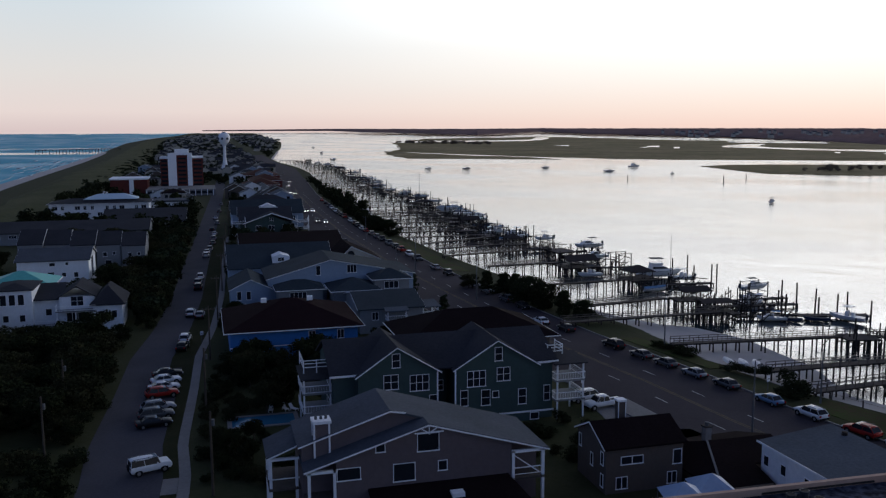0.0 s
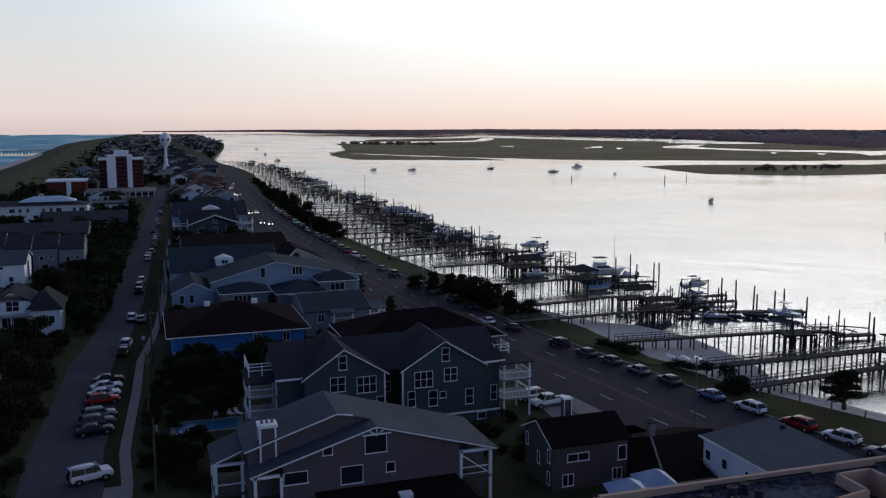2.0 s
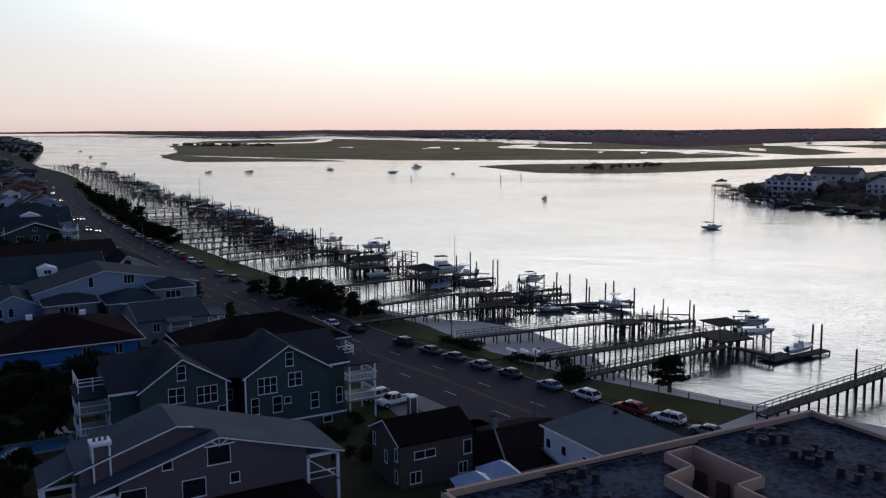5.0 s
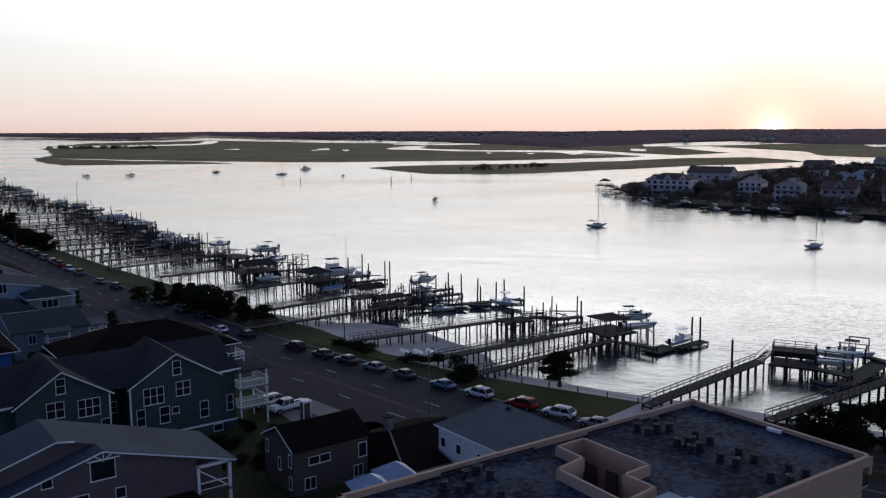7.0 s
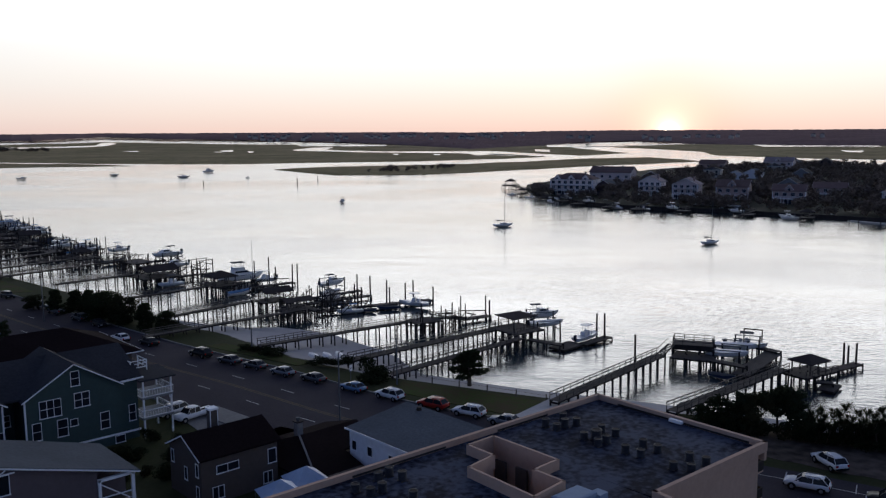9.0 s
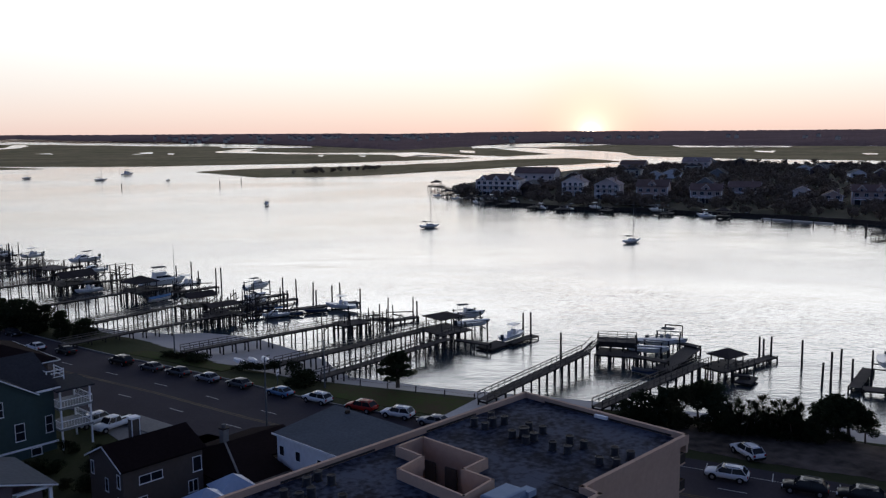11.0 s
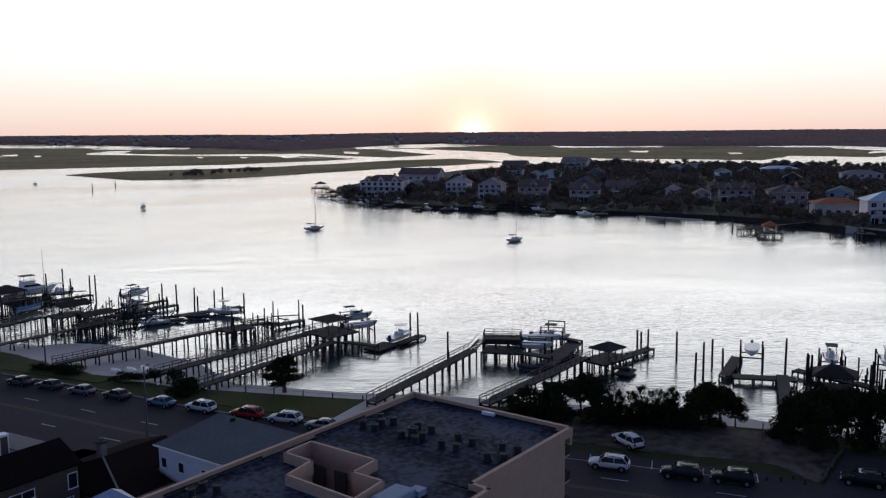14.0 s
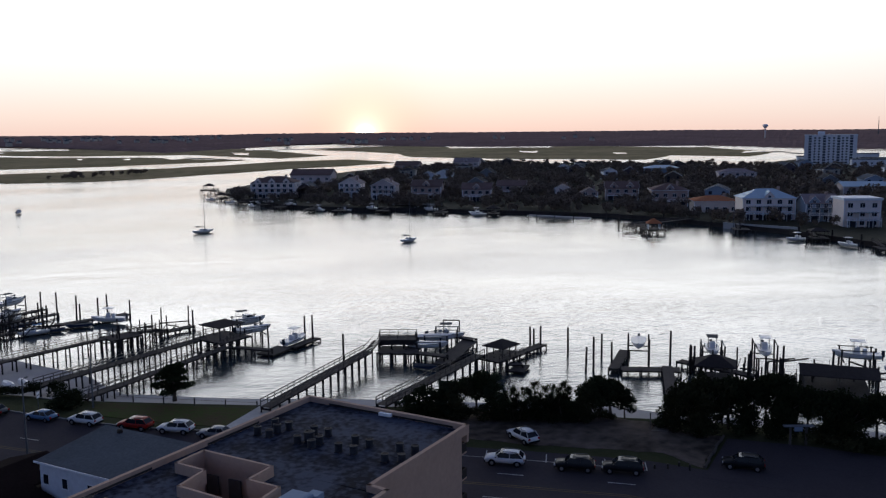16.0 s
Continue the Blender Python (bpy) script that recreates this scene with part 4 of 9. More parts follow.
def condo():
    th = thing("condominium", "tan stucco condominium with a flat grey roof and parapets", "building", 62, 50, GROUND)
    top = 10.5
    out = [(34, 60.5), (78.3, 59.05), (77.4, 38.5), (59.9, 39.1), (59.6, 37.2), (34, 38.0)]
    hole = [(55.5, 57.0), (59.0, 57.0), (58.7, 48.7), (55.4, 48.6), (55.3, 45.2), (51.1, 44.8), (51.7, 53.0), (55.3, 53.5)]
    walls = Form()
    foot = [(34, 60.3), (77.3, 58.9), (76.5, 38.6), (59.9, 39.1), (59.6, 37.2), (34, 38.0)]
    k = len(foot)
    for i in range(k):
        a, b = foot[i], foot[(i + 1) % k]
        walls.add([(*a, 1.6), (*b, 1.6), (*b, top - .35), (*a, top - .35)], [(0, 1, 2, 3)])
    wpart("wall", walls, STUCCO, th)
    # roof deck as strips round the light well
    z0, z1 = top - .35, top - .05
    for poly in ([(34.2, 38.0), (51.1, 37.6), (51.1, 44.8), (51.7, 53.0), (51.9, 59.8), (34.2, 60.3)],
                 [(51.7, 53.0), (55.3, 53.5), (55.5, 57.0), (55.6, 59.7), (51.9, 59.8)],
                 [(55.5, 57.0), (59.0, 57.0), (59.1, 59.6), (55.6, 59.7)],
                 [(59.0, 57.0), (58.7, 48.7), (77.8, 48.2), (78.2, 58.95), (59.1, 59.6)],
                 [(55.4, 48.6), (55.3, 45.2), (59.9, 45.2), (59.9, 48.67), (58.7, 48.7)],
                 [(59.9, 48.67), (59.9, 39.2), (77.3, 38.6), (77.8, 48.2)],
                 [(51.1, 37.6), (59.6, 37.3), (59.9, 45.2), (55.3, 45.2), (51.1, 44.8)]):
        wpart("roof_section", Form().prism(poly, z0, z1), GRAVEL, th, "worn blue-grey membrane roof with stains")
    wpart("fascia", Form().prism([(77.5, 38.3), (78.4, 59.2), (78.0, 59.2), (77.1, 38.3)], top - 1.25, top - .3), STUCCO, th, "deep tan band above the balconies")

    def rim(line, height, thick, name, closed=True):
        n = len(line)
        for i in range(n if closed else n - 1):
            a, b = Vector(line[i]), Vector(line[(i + 1) % n])
            dd = (b - a).normalized() * (thick / 2)
            f = Form()
            f.beam((*(a - dd), top + height / 2 - .2), (*(b + dd), top + height / 2 - .2), thick, height + .4)
            wpart(name, f, STUCCO, th)

    rim(out, .55, .42, "parapet")
    rim(hole, .95, .25, "well_parapet")
    w = Form()
    k = len(hole)
    for i in range(k):
        a, b = hole[i], hole[(i + 1) % k]
        w.add([(*a, 1.7), (*b, 1.7), (*b, top), (*a, top)], [(3, 2, 1, 0)])
    w.prism([(50.6, 44.3), (59.0, 44.3), (59.0, 57.2), (50.6, 57.2)], 1.6, 1.75)
    wpart("light_well", w, STUCCO, th)
    for c, zz in ((50.2, 8.2), (52.9, 8.2), (55.6, 8.2)):
        f = Form()
        f.box(58.4, c - .7, zz - 1.3, 58.6, c + .7, zz + 1.2)
        wpart("door", f, SIDE_TAN, th, "dark brown door inside the light well")
    for z in (2.2, 5.0, 7.8):
        f = Form()
        f.box(76.6, 39.0, z - .2, 78.4, 46, z)
        f.box(77.0, 51.6, z - .2, 78.8, 58.6, z)
        b = wpart("balcony", f, STUCCO, th)
        g = Form()
        g.box(76.6, 39.0, z, 78.3, 39.1, z + 1.0)
        g.box(78.3, 39.0, z, 78.4, 46, z + 1.0)
        wpart("balcony_rail", g, PILE, b, "dark balcony railing")
    f = Form()
    f.loft([[(52.5, 42.1, z), (55.9, 42.1, z), (55.9, 44.2, z), (52.5, 44.2, z)] for z in (top - .05, top + .7)] + [[(52.7, 42.3, top + .78), (55.7, 42.3, top + .78), (55.7, 44.0, top + .78), (52.7, 44.0, top + .78)]])
    wpart("rooftop_housing", f, SIDE_SKY, th, "pale metal rooftop housing")
    wpart("duct", Form().box(55.9, 41.8, top - .05, 57.0, 42.9, top + .5), SIDE_SKY, th)
    wpart("scupper_plate", Form().box(76.95, 47.4, top + .1, 77.35, 48.9, top + .42), WHITE, th, "white metal plate on the parapet")
    for x0, y0, x1, y1 in ((62.0, 59.35, 69.5, 59.1), (44.0, 59.95, 55.0, 59.6), (77.2, 40.0, 77.85, 56.0)):
        wpart("flashing", Form().beam((x0, y0, top + .1), (x1, y1, top + .1), .05, .2), PILE, th)


UNIT_GREY = mat("dark_unit_casing", (.055, .058, .066), (.025, .027, .032), rough=.6, size=.3, big=1, bump=.05)


def ac_unit():
    ac = thing("air_conditioner", "round grey rooftop air conditioning unit with fan", "air conditioner", 67, 57, 10.45, 0, "rooftop air conditioners")
    part("casing", Form().lathe([(.5, .1), (.53, .14)] + [(r, .2 + .1 * i + d) for i in range(7) for r, d in ((.53, 0), (.5, .05))] + [(.54, .92), (.54, 1.0), (.5, 1.03)], 16), UNIT_GREY, ac)
    part("top_rim", Form().lathe([(.5, 1.03), (.56, 1.03), (.56, 1.09), (.42, 1.1), (.42, 1.03)], 16), UNIT_GREY, ac)
    part("fan_guard", Form().lathe([(.42, 1.04), (.3, 1.06), (.1, 1.07)], 14), PILE, ac)
    for y in (-.4, .3):
        part("foot", Form().box(-.5, y, 0, .5, y + .1, .1), WOOD, ac)
    return ac


condo()
_ac = ac_unit()
_rnd = random.Random(3)
for gx, gy in ((42.4, 57.4), (42.9, 55.9), (45.3, 57.9), (46.7, 58.1), (44.0, 55.7), (46.9, 56.5), (44.9, 52.7), (66.6, 56.9), (66.7, 55.5), (69.4, 56.9), (68.0, 55.5), (69.3, 55.0), (66.6, 51.9), (66.1, 49.8), (69.3, 51.8), (67.3, 49.7),
               (69.5, 50.2), (66.4, 46.8), (68.7, 46.4), (66.6, 45.2), (68.8, 44.8), (66.3, 41.5), (69.0, 41.5), (67.0, 40.1), (69.0, 39.8)):
    copy_thing(_ac, pose(gx, gy, 10.45, 0, 0, _rnd.choice((0, 90)) + _rnd.uniform(-9, 9)) @ Matrix.Diagonal((.74, .74, .7 + .2 * _rnd.random(), 1)))
_ac.matrix_basis = pose(67.4, 51.0, 10.45)


def canopy_tent(x, y, rot):
    th = thing("canopy_tent", "blue canvas canopy tent with a pale panel", "tent", x, y, GROUND, rot, "canopy tents")
    f = Form()
    f.add([(-2.2, -2.2, 2.0), (2.2, -2.2, 2.0), (2.2, 2.2, 2.0), (-2.2, 2.2, 2.0), (0, 0, 3.5)], [(0, 1, 4), (2, 3, 4), (3, 0, 4), (3, 2, 1, 0)])
    part("canopy", f, CANVAS, th)
    g = Form()
    g.add([(2.2, -2.2, 2.0), (2.2, 2.2, 2.0), (0, 0, 3.5)], [(0, 1, 2)])
    part("panel", g, WHITE, th, "white canvas panel")
    for sx in (-2.1, 2.1):
        for sy in (-2.1, 2.1):
            part("leg", Form().box(sx - .04, sy - .04, 0, sx + .04, sy + .04, 2.0), METAL, th)


canopy_tent(46.2, 75.6, -14)
canopy_tent(50.2, 76.8, -14)


def blue_house():
    th = thing("house", "bright blue house under a dark red-brown hipped roof", "house", 13, 155, GROUND)
    wpart("wall", Form().box(3.2, 148.5, 1.6, 25, 168, 6.9), SIDE_BLUE, th)
    wpart("roof", hip_roof(Form(), 3.0, 25.2, 148.2, 168.5, 7.0, 10.6, over=.9), ROOF_RED, th)
    wpart("trim", eave_trim(Form(), 3.0, 25.2, 148.2, 168.5, 7.05, over=.9).box(3.1, 148.38, 4.1, 25.0, 148.5, 4.25), WHITE, th)
    for i, x in enumerate((9.5, 17.8)):
        wpart("skylight", Form().box(x - .5, 157.6, 10.0, x + .5, 158.4, 10.75), WHITE, th)
    for c in (17, 22):
        window(th, "S", 148.5, c, 5.6, 1.2, 1.6, 2)


blue_house()


def big_dark_house():
    th = thing("house", "large low house with a dark brown hipped roof", "house", 44, 140, GROUND)
    wpart("wall", Form().box(31.5, 134.5, 1.6, 55.5, 150, 6.4), SIDE_TAN, th)
    wpart("roof", hip_roof(Form(), 31, 56, 134, 150.5, 6.5, 10.2, over=.9), ROOF_BROWN, th)
    wpart("trim", eave_trim(Form(), 31, 56, 134, 150.5, 6.5, over=.9), WHITE, th)
    for c in (36, 42, 49):
        window(th, "S", 134.5, c, 4.8, 1.4, 1.5, 2)


big_dark_house()


def box_house(label, x0, x1, y0, y1, ze, zr, wall, roof, style="gable_y", south=(), west=(), east=(), over=.5, base=GROUND, category="house", ridge=None):
    """A plain house: walls, one roof, trim and windows. south/west/east: (along, z, width, height, bars)."""
    th = thing("house", label, category, (x0 + x1) / 2, (y0 + y1) / 2, base)
    if style == "hip":
        wpart("wall", Form().box(x0, y0, base, x1, y1, ze), wall, th)
        wpart("roof", hip_roof(Form(), x0, x1, y0, y1, ze + .15, zr, over=over), roof, th)
        wpart("trim", eave_trim(Form(), x0, x1, y0, y1, ze + .15, over=over), WHITE, th)
    elif style == "flat":
        wpart("wall", Form().box(x0, y0, base, x1, y1, ze), wall, th)
        wpart("roof", Form().box(x0 - over, y0 - over, ze, x1 + over, y1 + over, zr), roof, th)
    else:
        along = style[-1]
        wpart("wall", gable_walls(Form(), x0, x1, y0, y1, base, ze, zr, along=along, ridge=ridge), wall, th)
        r = Form()
        lines = gable_roof(r, x0, x1, y0, y1, ze, zr, along=along, ridge=ridge, over=over)
        wpart("roof", r, roof, th)
        wpart("trim", rake_trim(Form(), lines), WHITE, th)
    for face, plane, rows in (("S", y0, south), ("W", x0, west), ("E", x1, east)):
        for c, z, w, h, n in rows:
            window(th, face, plane, c, z, w, h, n)
    return th


# blue-grey cluster beyond the blue house
c1 = box_house("pale blue house with broad low gable and white trim", 12.5, 45, 190.5, 206, 8.6, 12.3, SIDE_SKY, ROOF_SLATE, "gable_y",
               south=((23.5, 10.1, 1.0, 2.2, 1), (31.0, 10.2, 2.2, 1.9, 3)), ridge=26.2)
for nm, x0, x1, y0, ze, zr, wall, win in (("grey bay wing with hipped roof and wide window", 14.2, 23.5, 183.5, 7.2, 9.0, SIDE_GREY, (18.3, 6.0, 3.6, 1.6, 4)),
                                           ("grey bay wing with hipped roof and picture window", 25.4, 35.0, 180.5, 7.0, 9.2, SIDE_GREY, (31.6, 5.6, 2.6, 1.8, 2)),
                                           ("grey wing with triple window and dark roof", 34.8, 42.5, 183.5, 8.6, 10.6, SIDE_GREY, (38.5, 7.4, 3.2, 1.6, 3))):
    box_house(nm, x0, x1, y0, 190.3, ze, zr, wall, ROOF_SLATE, "hip", south=(win,), over=.7)
dn = box_house("grey two-storey wing with white porches beside the boulevard", 28.0, 40.5, 163.5, 181, 6.4, 8.3, SIDE_GREY, ROOF_SLATE, "gable_x",
               south=((31, 5.0, 1.3, 1.6, 2), (34.5, 2.9, 1.3, 1.6, 2)))
porch(dn, 40.5, 44.0, 163.8, 169, (4.2,), 6.2, ((43.8, 164), (43.8, 168.8), (40.8, 164)), roof_mat=ROOF_BLUE)
porch(dn, 33.0, 37.0, 161.6, 163.5, (4.2,), 6.2, ((33.2, 161.8), (36.8, 161.8)), roof_mat=ROOF_BLUE)
c2 = box_house("dark blue roofed house with pale bay front and dormer", 5.0, 30, 214, 236, 7.6, 12.0, SIDE_SKY, ROOF_SLATE, "gable_x",
               south=((8, 5.8, 1.2, 1.8, 1), (10.5, 5.8, 1.2, 1.8, 1)))
wpart("dormer", gable_walls(Form(), 15.4, 19.6, 215.5, 221, 8.0, 10.0, 10.6), SIDE_WHITE, c2)
window(c2, "S", 215.5, 17.5, 9.3, 1.6, 1.0, 2)
box_house("pale blue bay-fronted cottage with white balcony", 4.6, 13.0, 190.0, 205, 6.8, 8.8, SIDE_SKY, ROOF_SLATE, "gable_y",
          south=((6.3, 5.4, 1.0, 1.9, 1), (8.3, 5.4, 1.0, 1.9, 1), (7, 2.9, 1.6, 1.4, 2)))
box_house("long house with a dark brown shingle roof", 9.5, 39, 246, 292, 6.0, 9.8, SIDE_TAN, ROOF_BROWN, "gable_x", south=((15, 4, 1.4, 1.4, 2), (25, 4, 1.4, 1.4, 2)))
gh = box_house("cream gabled house with a round attic window", 32.5, 43.5, 222, 238, 7.4, 10.8, SIDE_CREAM, ROOF_BROWN, "gable_y", south=((35.2, 5.2, 1.2, 1.6, 2), (40, 5.2, 1.2, 1.6, 2)), ridge=36.0)
wpart("attic_window", Form().cyl((36.0, 221.9, 8.9), (36.0, 222.05, 8.9), .9, .9, 16), GLASS, gh)
hh = box_house("dark two-storey house with white trim and gabled dormer", 12, 31, 326, 345, 7.6, 12, SIDE_GREEN, ROOF_DARK, "gable_x",
               south=((16, 5.6, 1.6, 1.8, 2), (21, 5.6, 1.6, 1.8, 2), (26, 5.6, 1.6, 1.8, 2), (31, 5.6, 1.6, 1.8, 2), (19, 2.9, 1.6, 1.6, 2), (27, 2.9, 1.6, 1.6, 2)))
_r = Form()
_lines = gable_roof(_r, 13.5, 33.0, 322.5, 330, 7.2, 10.6, over=.7)
wpart("wall", gable_walls(Form(), 14.5, 29.4, 323.2, 326.2, 1.6, 7.2, 10.2), SIDE_GREEN, hh)
wpart("roof", _r, ROOF_DARK, hh)
wpart("trim", rake_trim(Form(), _lines[:1], h=.3), WHITE, hh)
for c in (18.5, 23.2, 28.0):
    window(hh, "S", 323.2, c, 5.4, 2.0, 1.8, 2)
window(hh, "S", 323.2, 23.2, 8.4, 1.6, 1.1, 2)
porch(hh, 9.0, 14.0, 323.5, 330, (4.4, 7.0), 9.4, ((9.2, 323.7), (13.8, 323.7)))
porch(hh, 32.5, 37.0, 323.5, 330, (4.4, 7.0), 9.4, ((32.7, 323.7), (36.8, 323.7)))
wpart("dormer", gable_walls(Form(), 19, 27, 334.5, 340, 9.8, 11.6, 13.2), SIDE_WHITE, hh)
box_house("grey house with twin dormers and white balcony", 10, 38, 352, 374, 8, 12.5, SIDE_SKY, ROOF_SLATE, "gable_x", south=((13, 6, 1.5, 1.8, 2), (34, 6, 1.5, 1.8, 2)))
box_house("grey shingled house with low gables", 12, 40, 384, 404, 7.5, 12.3, SIDE_GREY, ROOF_DARK, "hip", south=((18, 5.6, 1.5, 1.8, 2), (30, 5.6, 1.5, 1.8, 2)))

# west of the side street
def white_house():
    th = thing("house", "white two-storey beach house with dark roof and balconies", "house", -29, 186, GROUND)
    wpart("wall", Form().box(-40.5, 183.6, 1.6, -33.6, 194, 10.0).box(-33.7, 185.5, 1.6, -28.6, 194, 7.6).box(-28.7, 183.8, 1.6, -22.2, 194, 8.2).box(-22.3, 182.2, 1.6, -16.8, 193, 6.6), SIDE_WHITE, th)
    r = Form()
    hip_roof(r, -40.5, -33.6, 183.6, 194, 10.1, 11.0, over=.4)
    r.slab([(-34, 184.6, 7.7), (-28.4, 184.6, 7.7), (-28.4, 194, 9.6), (-34, 194, 9.6)], .2)
    gable_roof(r, -28.7, -22.2, 183.8, 194, 8.2, 10.2, over=.4)
    hip_roof(r, -22.6, -16.6, 182.0, 193.4, 6.7, 10.0, over=.4)
    wpart("roof", r, ROOF_DARK, th)
    for c in (-38.8, -37.2, -35.6):
        window(th, "S", 183.6, c, 8.1, 1.2, 2.2, 1)
    for c in (-38.5, -35.5):
        window(th, "S", 183.6, c, 4.4, 1.1, 1.4, 1)
    window(th, "S", 185.5, -31, 5.0, 1.2, 1.4, 1)
    window(th, "S", 183.8, -25.4, 7.3, 2.4, 2.0, 2, 2)
    window(th, "S", 183.8, -25.4, 4.0, 4.2, 2.1, 4)
    for c in (-20.8, -18.4):
        window(th, "S", 182.2, c, 4.6, 1.1, 1.5, 1)
    for c in (184.5, 187.5, 190.5):
        window(th, "E", -16.8, c, 4.4, 1.2, 2.6, 1)
    porch(th, -29.2, -21.8, 181.6, 183.8, (2.6, 5.7), 5.9, ((-29, 181.8), (-25.5, 181.8), (-22, 181.8)))
    porch(th, -33.6, -29.2, 183.4, 185.5, (2.6,), 2.7, ())


white_house()
box_house("pale house with a bright teal metal roof", -46, -33.0, 200, 212, 7.8, 10.6, SIDE_WHITE, ROOF_TEAL, "hip", over=.9)
box_house("white two-storey block with small square windows", -45.0, -28.6, 230, 244, 9.2, 11.4, SIDE_WHITE, ROOF_GREY, "gable_x",
          south=((-42, 5.6, 1.6, 1.2, 1), (-37.4, 5.8, 1.6, 1.1, 1), (-34.4, 5.6, 1.0, 1.1, 1), (-31.6, 5.5, 1.1, 1.3, 1), (-37, 8.2, 1.4, .9, 1), (-33.6, 8.3, .8, .8, 1)), east=((237, 6.5, 3.6, 5.4, 2),))


def row_houses():
    for i in range(5):
        x0 = -50 + i * 6.7
        th = box_house("grey townhouse with steep dark roof in a stepped row", x0, x0 + 6.3, 258 + (i % 2) * .8, 274, 9.9 - .3 * i, 13.2 - .38 * i, SIDE_GREY, ROOF_DARK, "gable_x",
                       south=((x0 + 2.2, 7.2 - .25 * i, 1.1, 1.3, 1), (x0 + 4.6, 7.4 - .25 * i, .9, .9, 1), (x0 + 3, 4.0, 1.8, 1.6, 1)), over=.2)
        tagged(th, group="row of townhouses")


row_houses()
box_house("long low building with a dark shingle roof", -85, -20, 326, 352, 5.8, 8.5, SIDE_GREY, ROOF_DARK, "gable_x", south=tuple((-80 + 5.2 * i, 4.6, 2.6, 1.2, 3) for i in range(12)))
box_house("dark roofed hall with white gable edge", -40, -8, 370, 402, 4.6, 8.3, SIDE_GREY, ROOF_DARK, "gable_x")
club = box_house("white clubhouse with dark roof and window bands", -66.4, -24.6, 414, 432, 8.6, 10.6, SIDE_WHITE, ROOF_DARK, "hip",
          south=tuple((-64 + 3.1 * i, z, 1.3 + .9 * (i % 3 == 0), 1.7, 2) for i in range(13) for z in (6.8, 3.9) if (i + int(z)) % 4), over=.9)
wpart("upper_roof", hip_roof(Form(), -52, -30, 418, 429, 10.3, 12.4), ROOF_SKY, club, "pale blue metal upper roof")
box_house("low pale annex with flat roof", -40, -8, 452, 468, 5.6, 6.4, SIDE_WHITE, ROOF_GREY, "flat", south=tuple((-44 + 6 * i, 3.6, 2.4, 1.2, 3) for i in range(6)))


def hotel():
    th = thing("hotel", "tall hotel with white concrete fins and red brick panels", "hotel", -14, 590, GROUND)
    wpart("core", Form().box(-21.9, 586.5, 1.6, -7.2, 606, 25.8).box(-17.8, 588, 25.8, -9.2, 600, 28.6), WHITE, th)
    for x0, x1, y0, h in ((-26.8, -22, 589, 22.6), (-7.1, -.4, 589, 22.8)):
        wpart("wing", Form().box(x0, y0, 1.6, x1, 604, h), BRICK, th, "red brick hotel wing")
        wpart("cornice", Form().box(x0 - .3, y0 - .3, h, x1 + .3, 604.3, h + 1.2), WHITE, th)
    wpart("brick_panel", Form().box(-16.7, 586.2, 4.5, -10, 586.5, 25.0), BRICK, th, "recessed red brick panel")
    for x0, x1 in ((-22, -16.7), (-10, -7.1)):
        wpart("fin", Form().box(x0, 585.4, 1.6, x1, 586.6, 26.4), WHITE, th)
    for k in range(7):
        for x0, w in ((-26.2, 3.6), (-6.4, 5.2)):
            wpart("window", Form().box(x0, 588.85, 5.2 + 2.55 * k, x0 + w, 589.02, 6.5 + 2.55 * k), GLASS, th)
        wpart("window", Form().box(-15.8, 586.05, 6.6 + 2.6 * k, -10.9, 586.22, 7.8 + 2.6 * k), GLASS, th)
    wpart("podium", Form().box(-34, 548, 1.6, 6.5, 585.3, 5.4), CONCRETE, th, "long low concrete podium")
    wpart("podium_glass", Form().box(-33, 547.9, 2.8, 5.5, 548.05, 4.5), GLASS, th)
    for i in range(12):
        wpart("podium_column", Form().box(-33.6 + 3.5 * i, 547.6, 1.6, -33.1 + 3.5 * i, 548.2, 5.2), WHITE, th)


hotel()


def brick_block():
    th = thing("building", "red brick block with white roof edge and central strip", "building", -45, 575, GROUND)
    wpart("wall", Form().box(-55.7, 568, 1.6, -33.9, 592, 10.7), BRICK, th)
    wpart("roof", Form().box(-56.2, 567.5, 10.7, -33.4, 592.5, 11.6), WHITE, th, "flat white roof edge")
    wpart("stair_strip", Form().box(-44.6, 567.6, 2, -42.0, 568, 10.7), WHITE, th)
    wpart("entry_dome", Form().lathe([(4.5, 1.6), (4.5, 3.2), (3.6, 4.4), (1.6, 5.1), (.1, 5.3)], 18, -57, 545), WHITE, th)


brick_block()


def water_tower():
    th = thing("water_tower", "white water tower with ball tank on a flared stem", "water tower", 20, 868, GROUND)
    f = Form().lathe([(5.2, 0), (3.6, 3.2), (2.0, 8), (1.4, 14), (1.3, 22), (1.7, 24.5), (3.6, 26.4), (5.0, 28.6), (5.7, 31.2), (5.4, 33.6), (4.2, 35.6), (2.2, 36.7), (.2, 37)], 28)
    part("tank", f, WHITE, th, smooth=True)
    part("railing", Form().lathe([(1.6, 36.9), (1.65, 37.6), (1.55, 37.6), (1.5, 36.9)], 14), METAL, th)
    for a in (200, 250, 300):
        c, s = math.cos(radians(a)), math.sin(radians(a))
        part("emblem", Form().cyl((5.35 * c, 5.35 * s, 31.0), (5.78 * c, 5.78 * s, 31.0), 1.15, 1.15, 16), ROOF_BLUE, th, "round dark emblem on the tank")


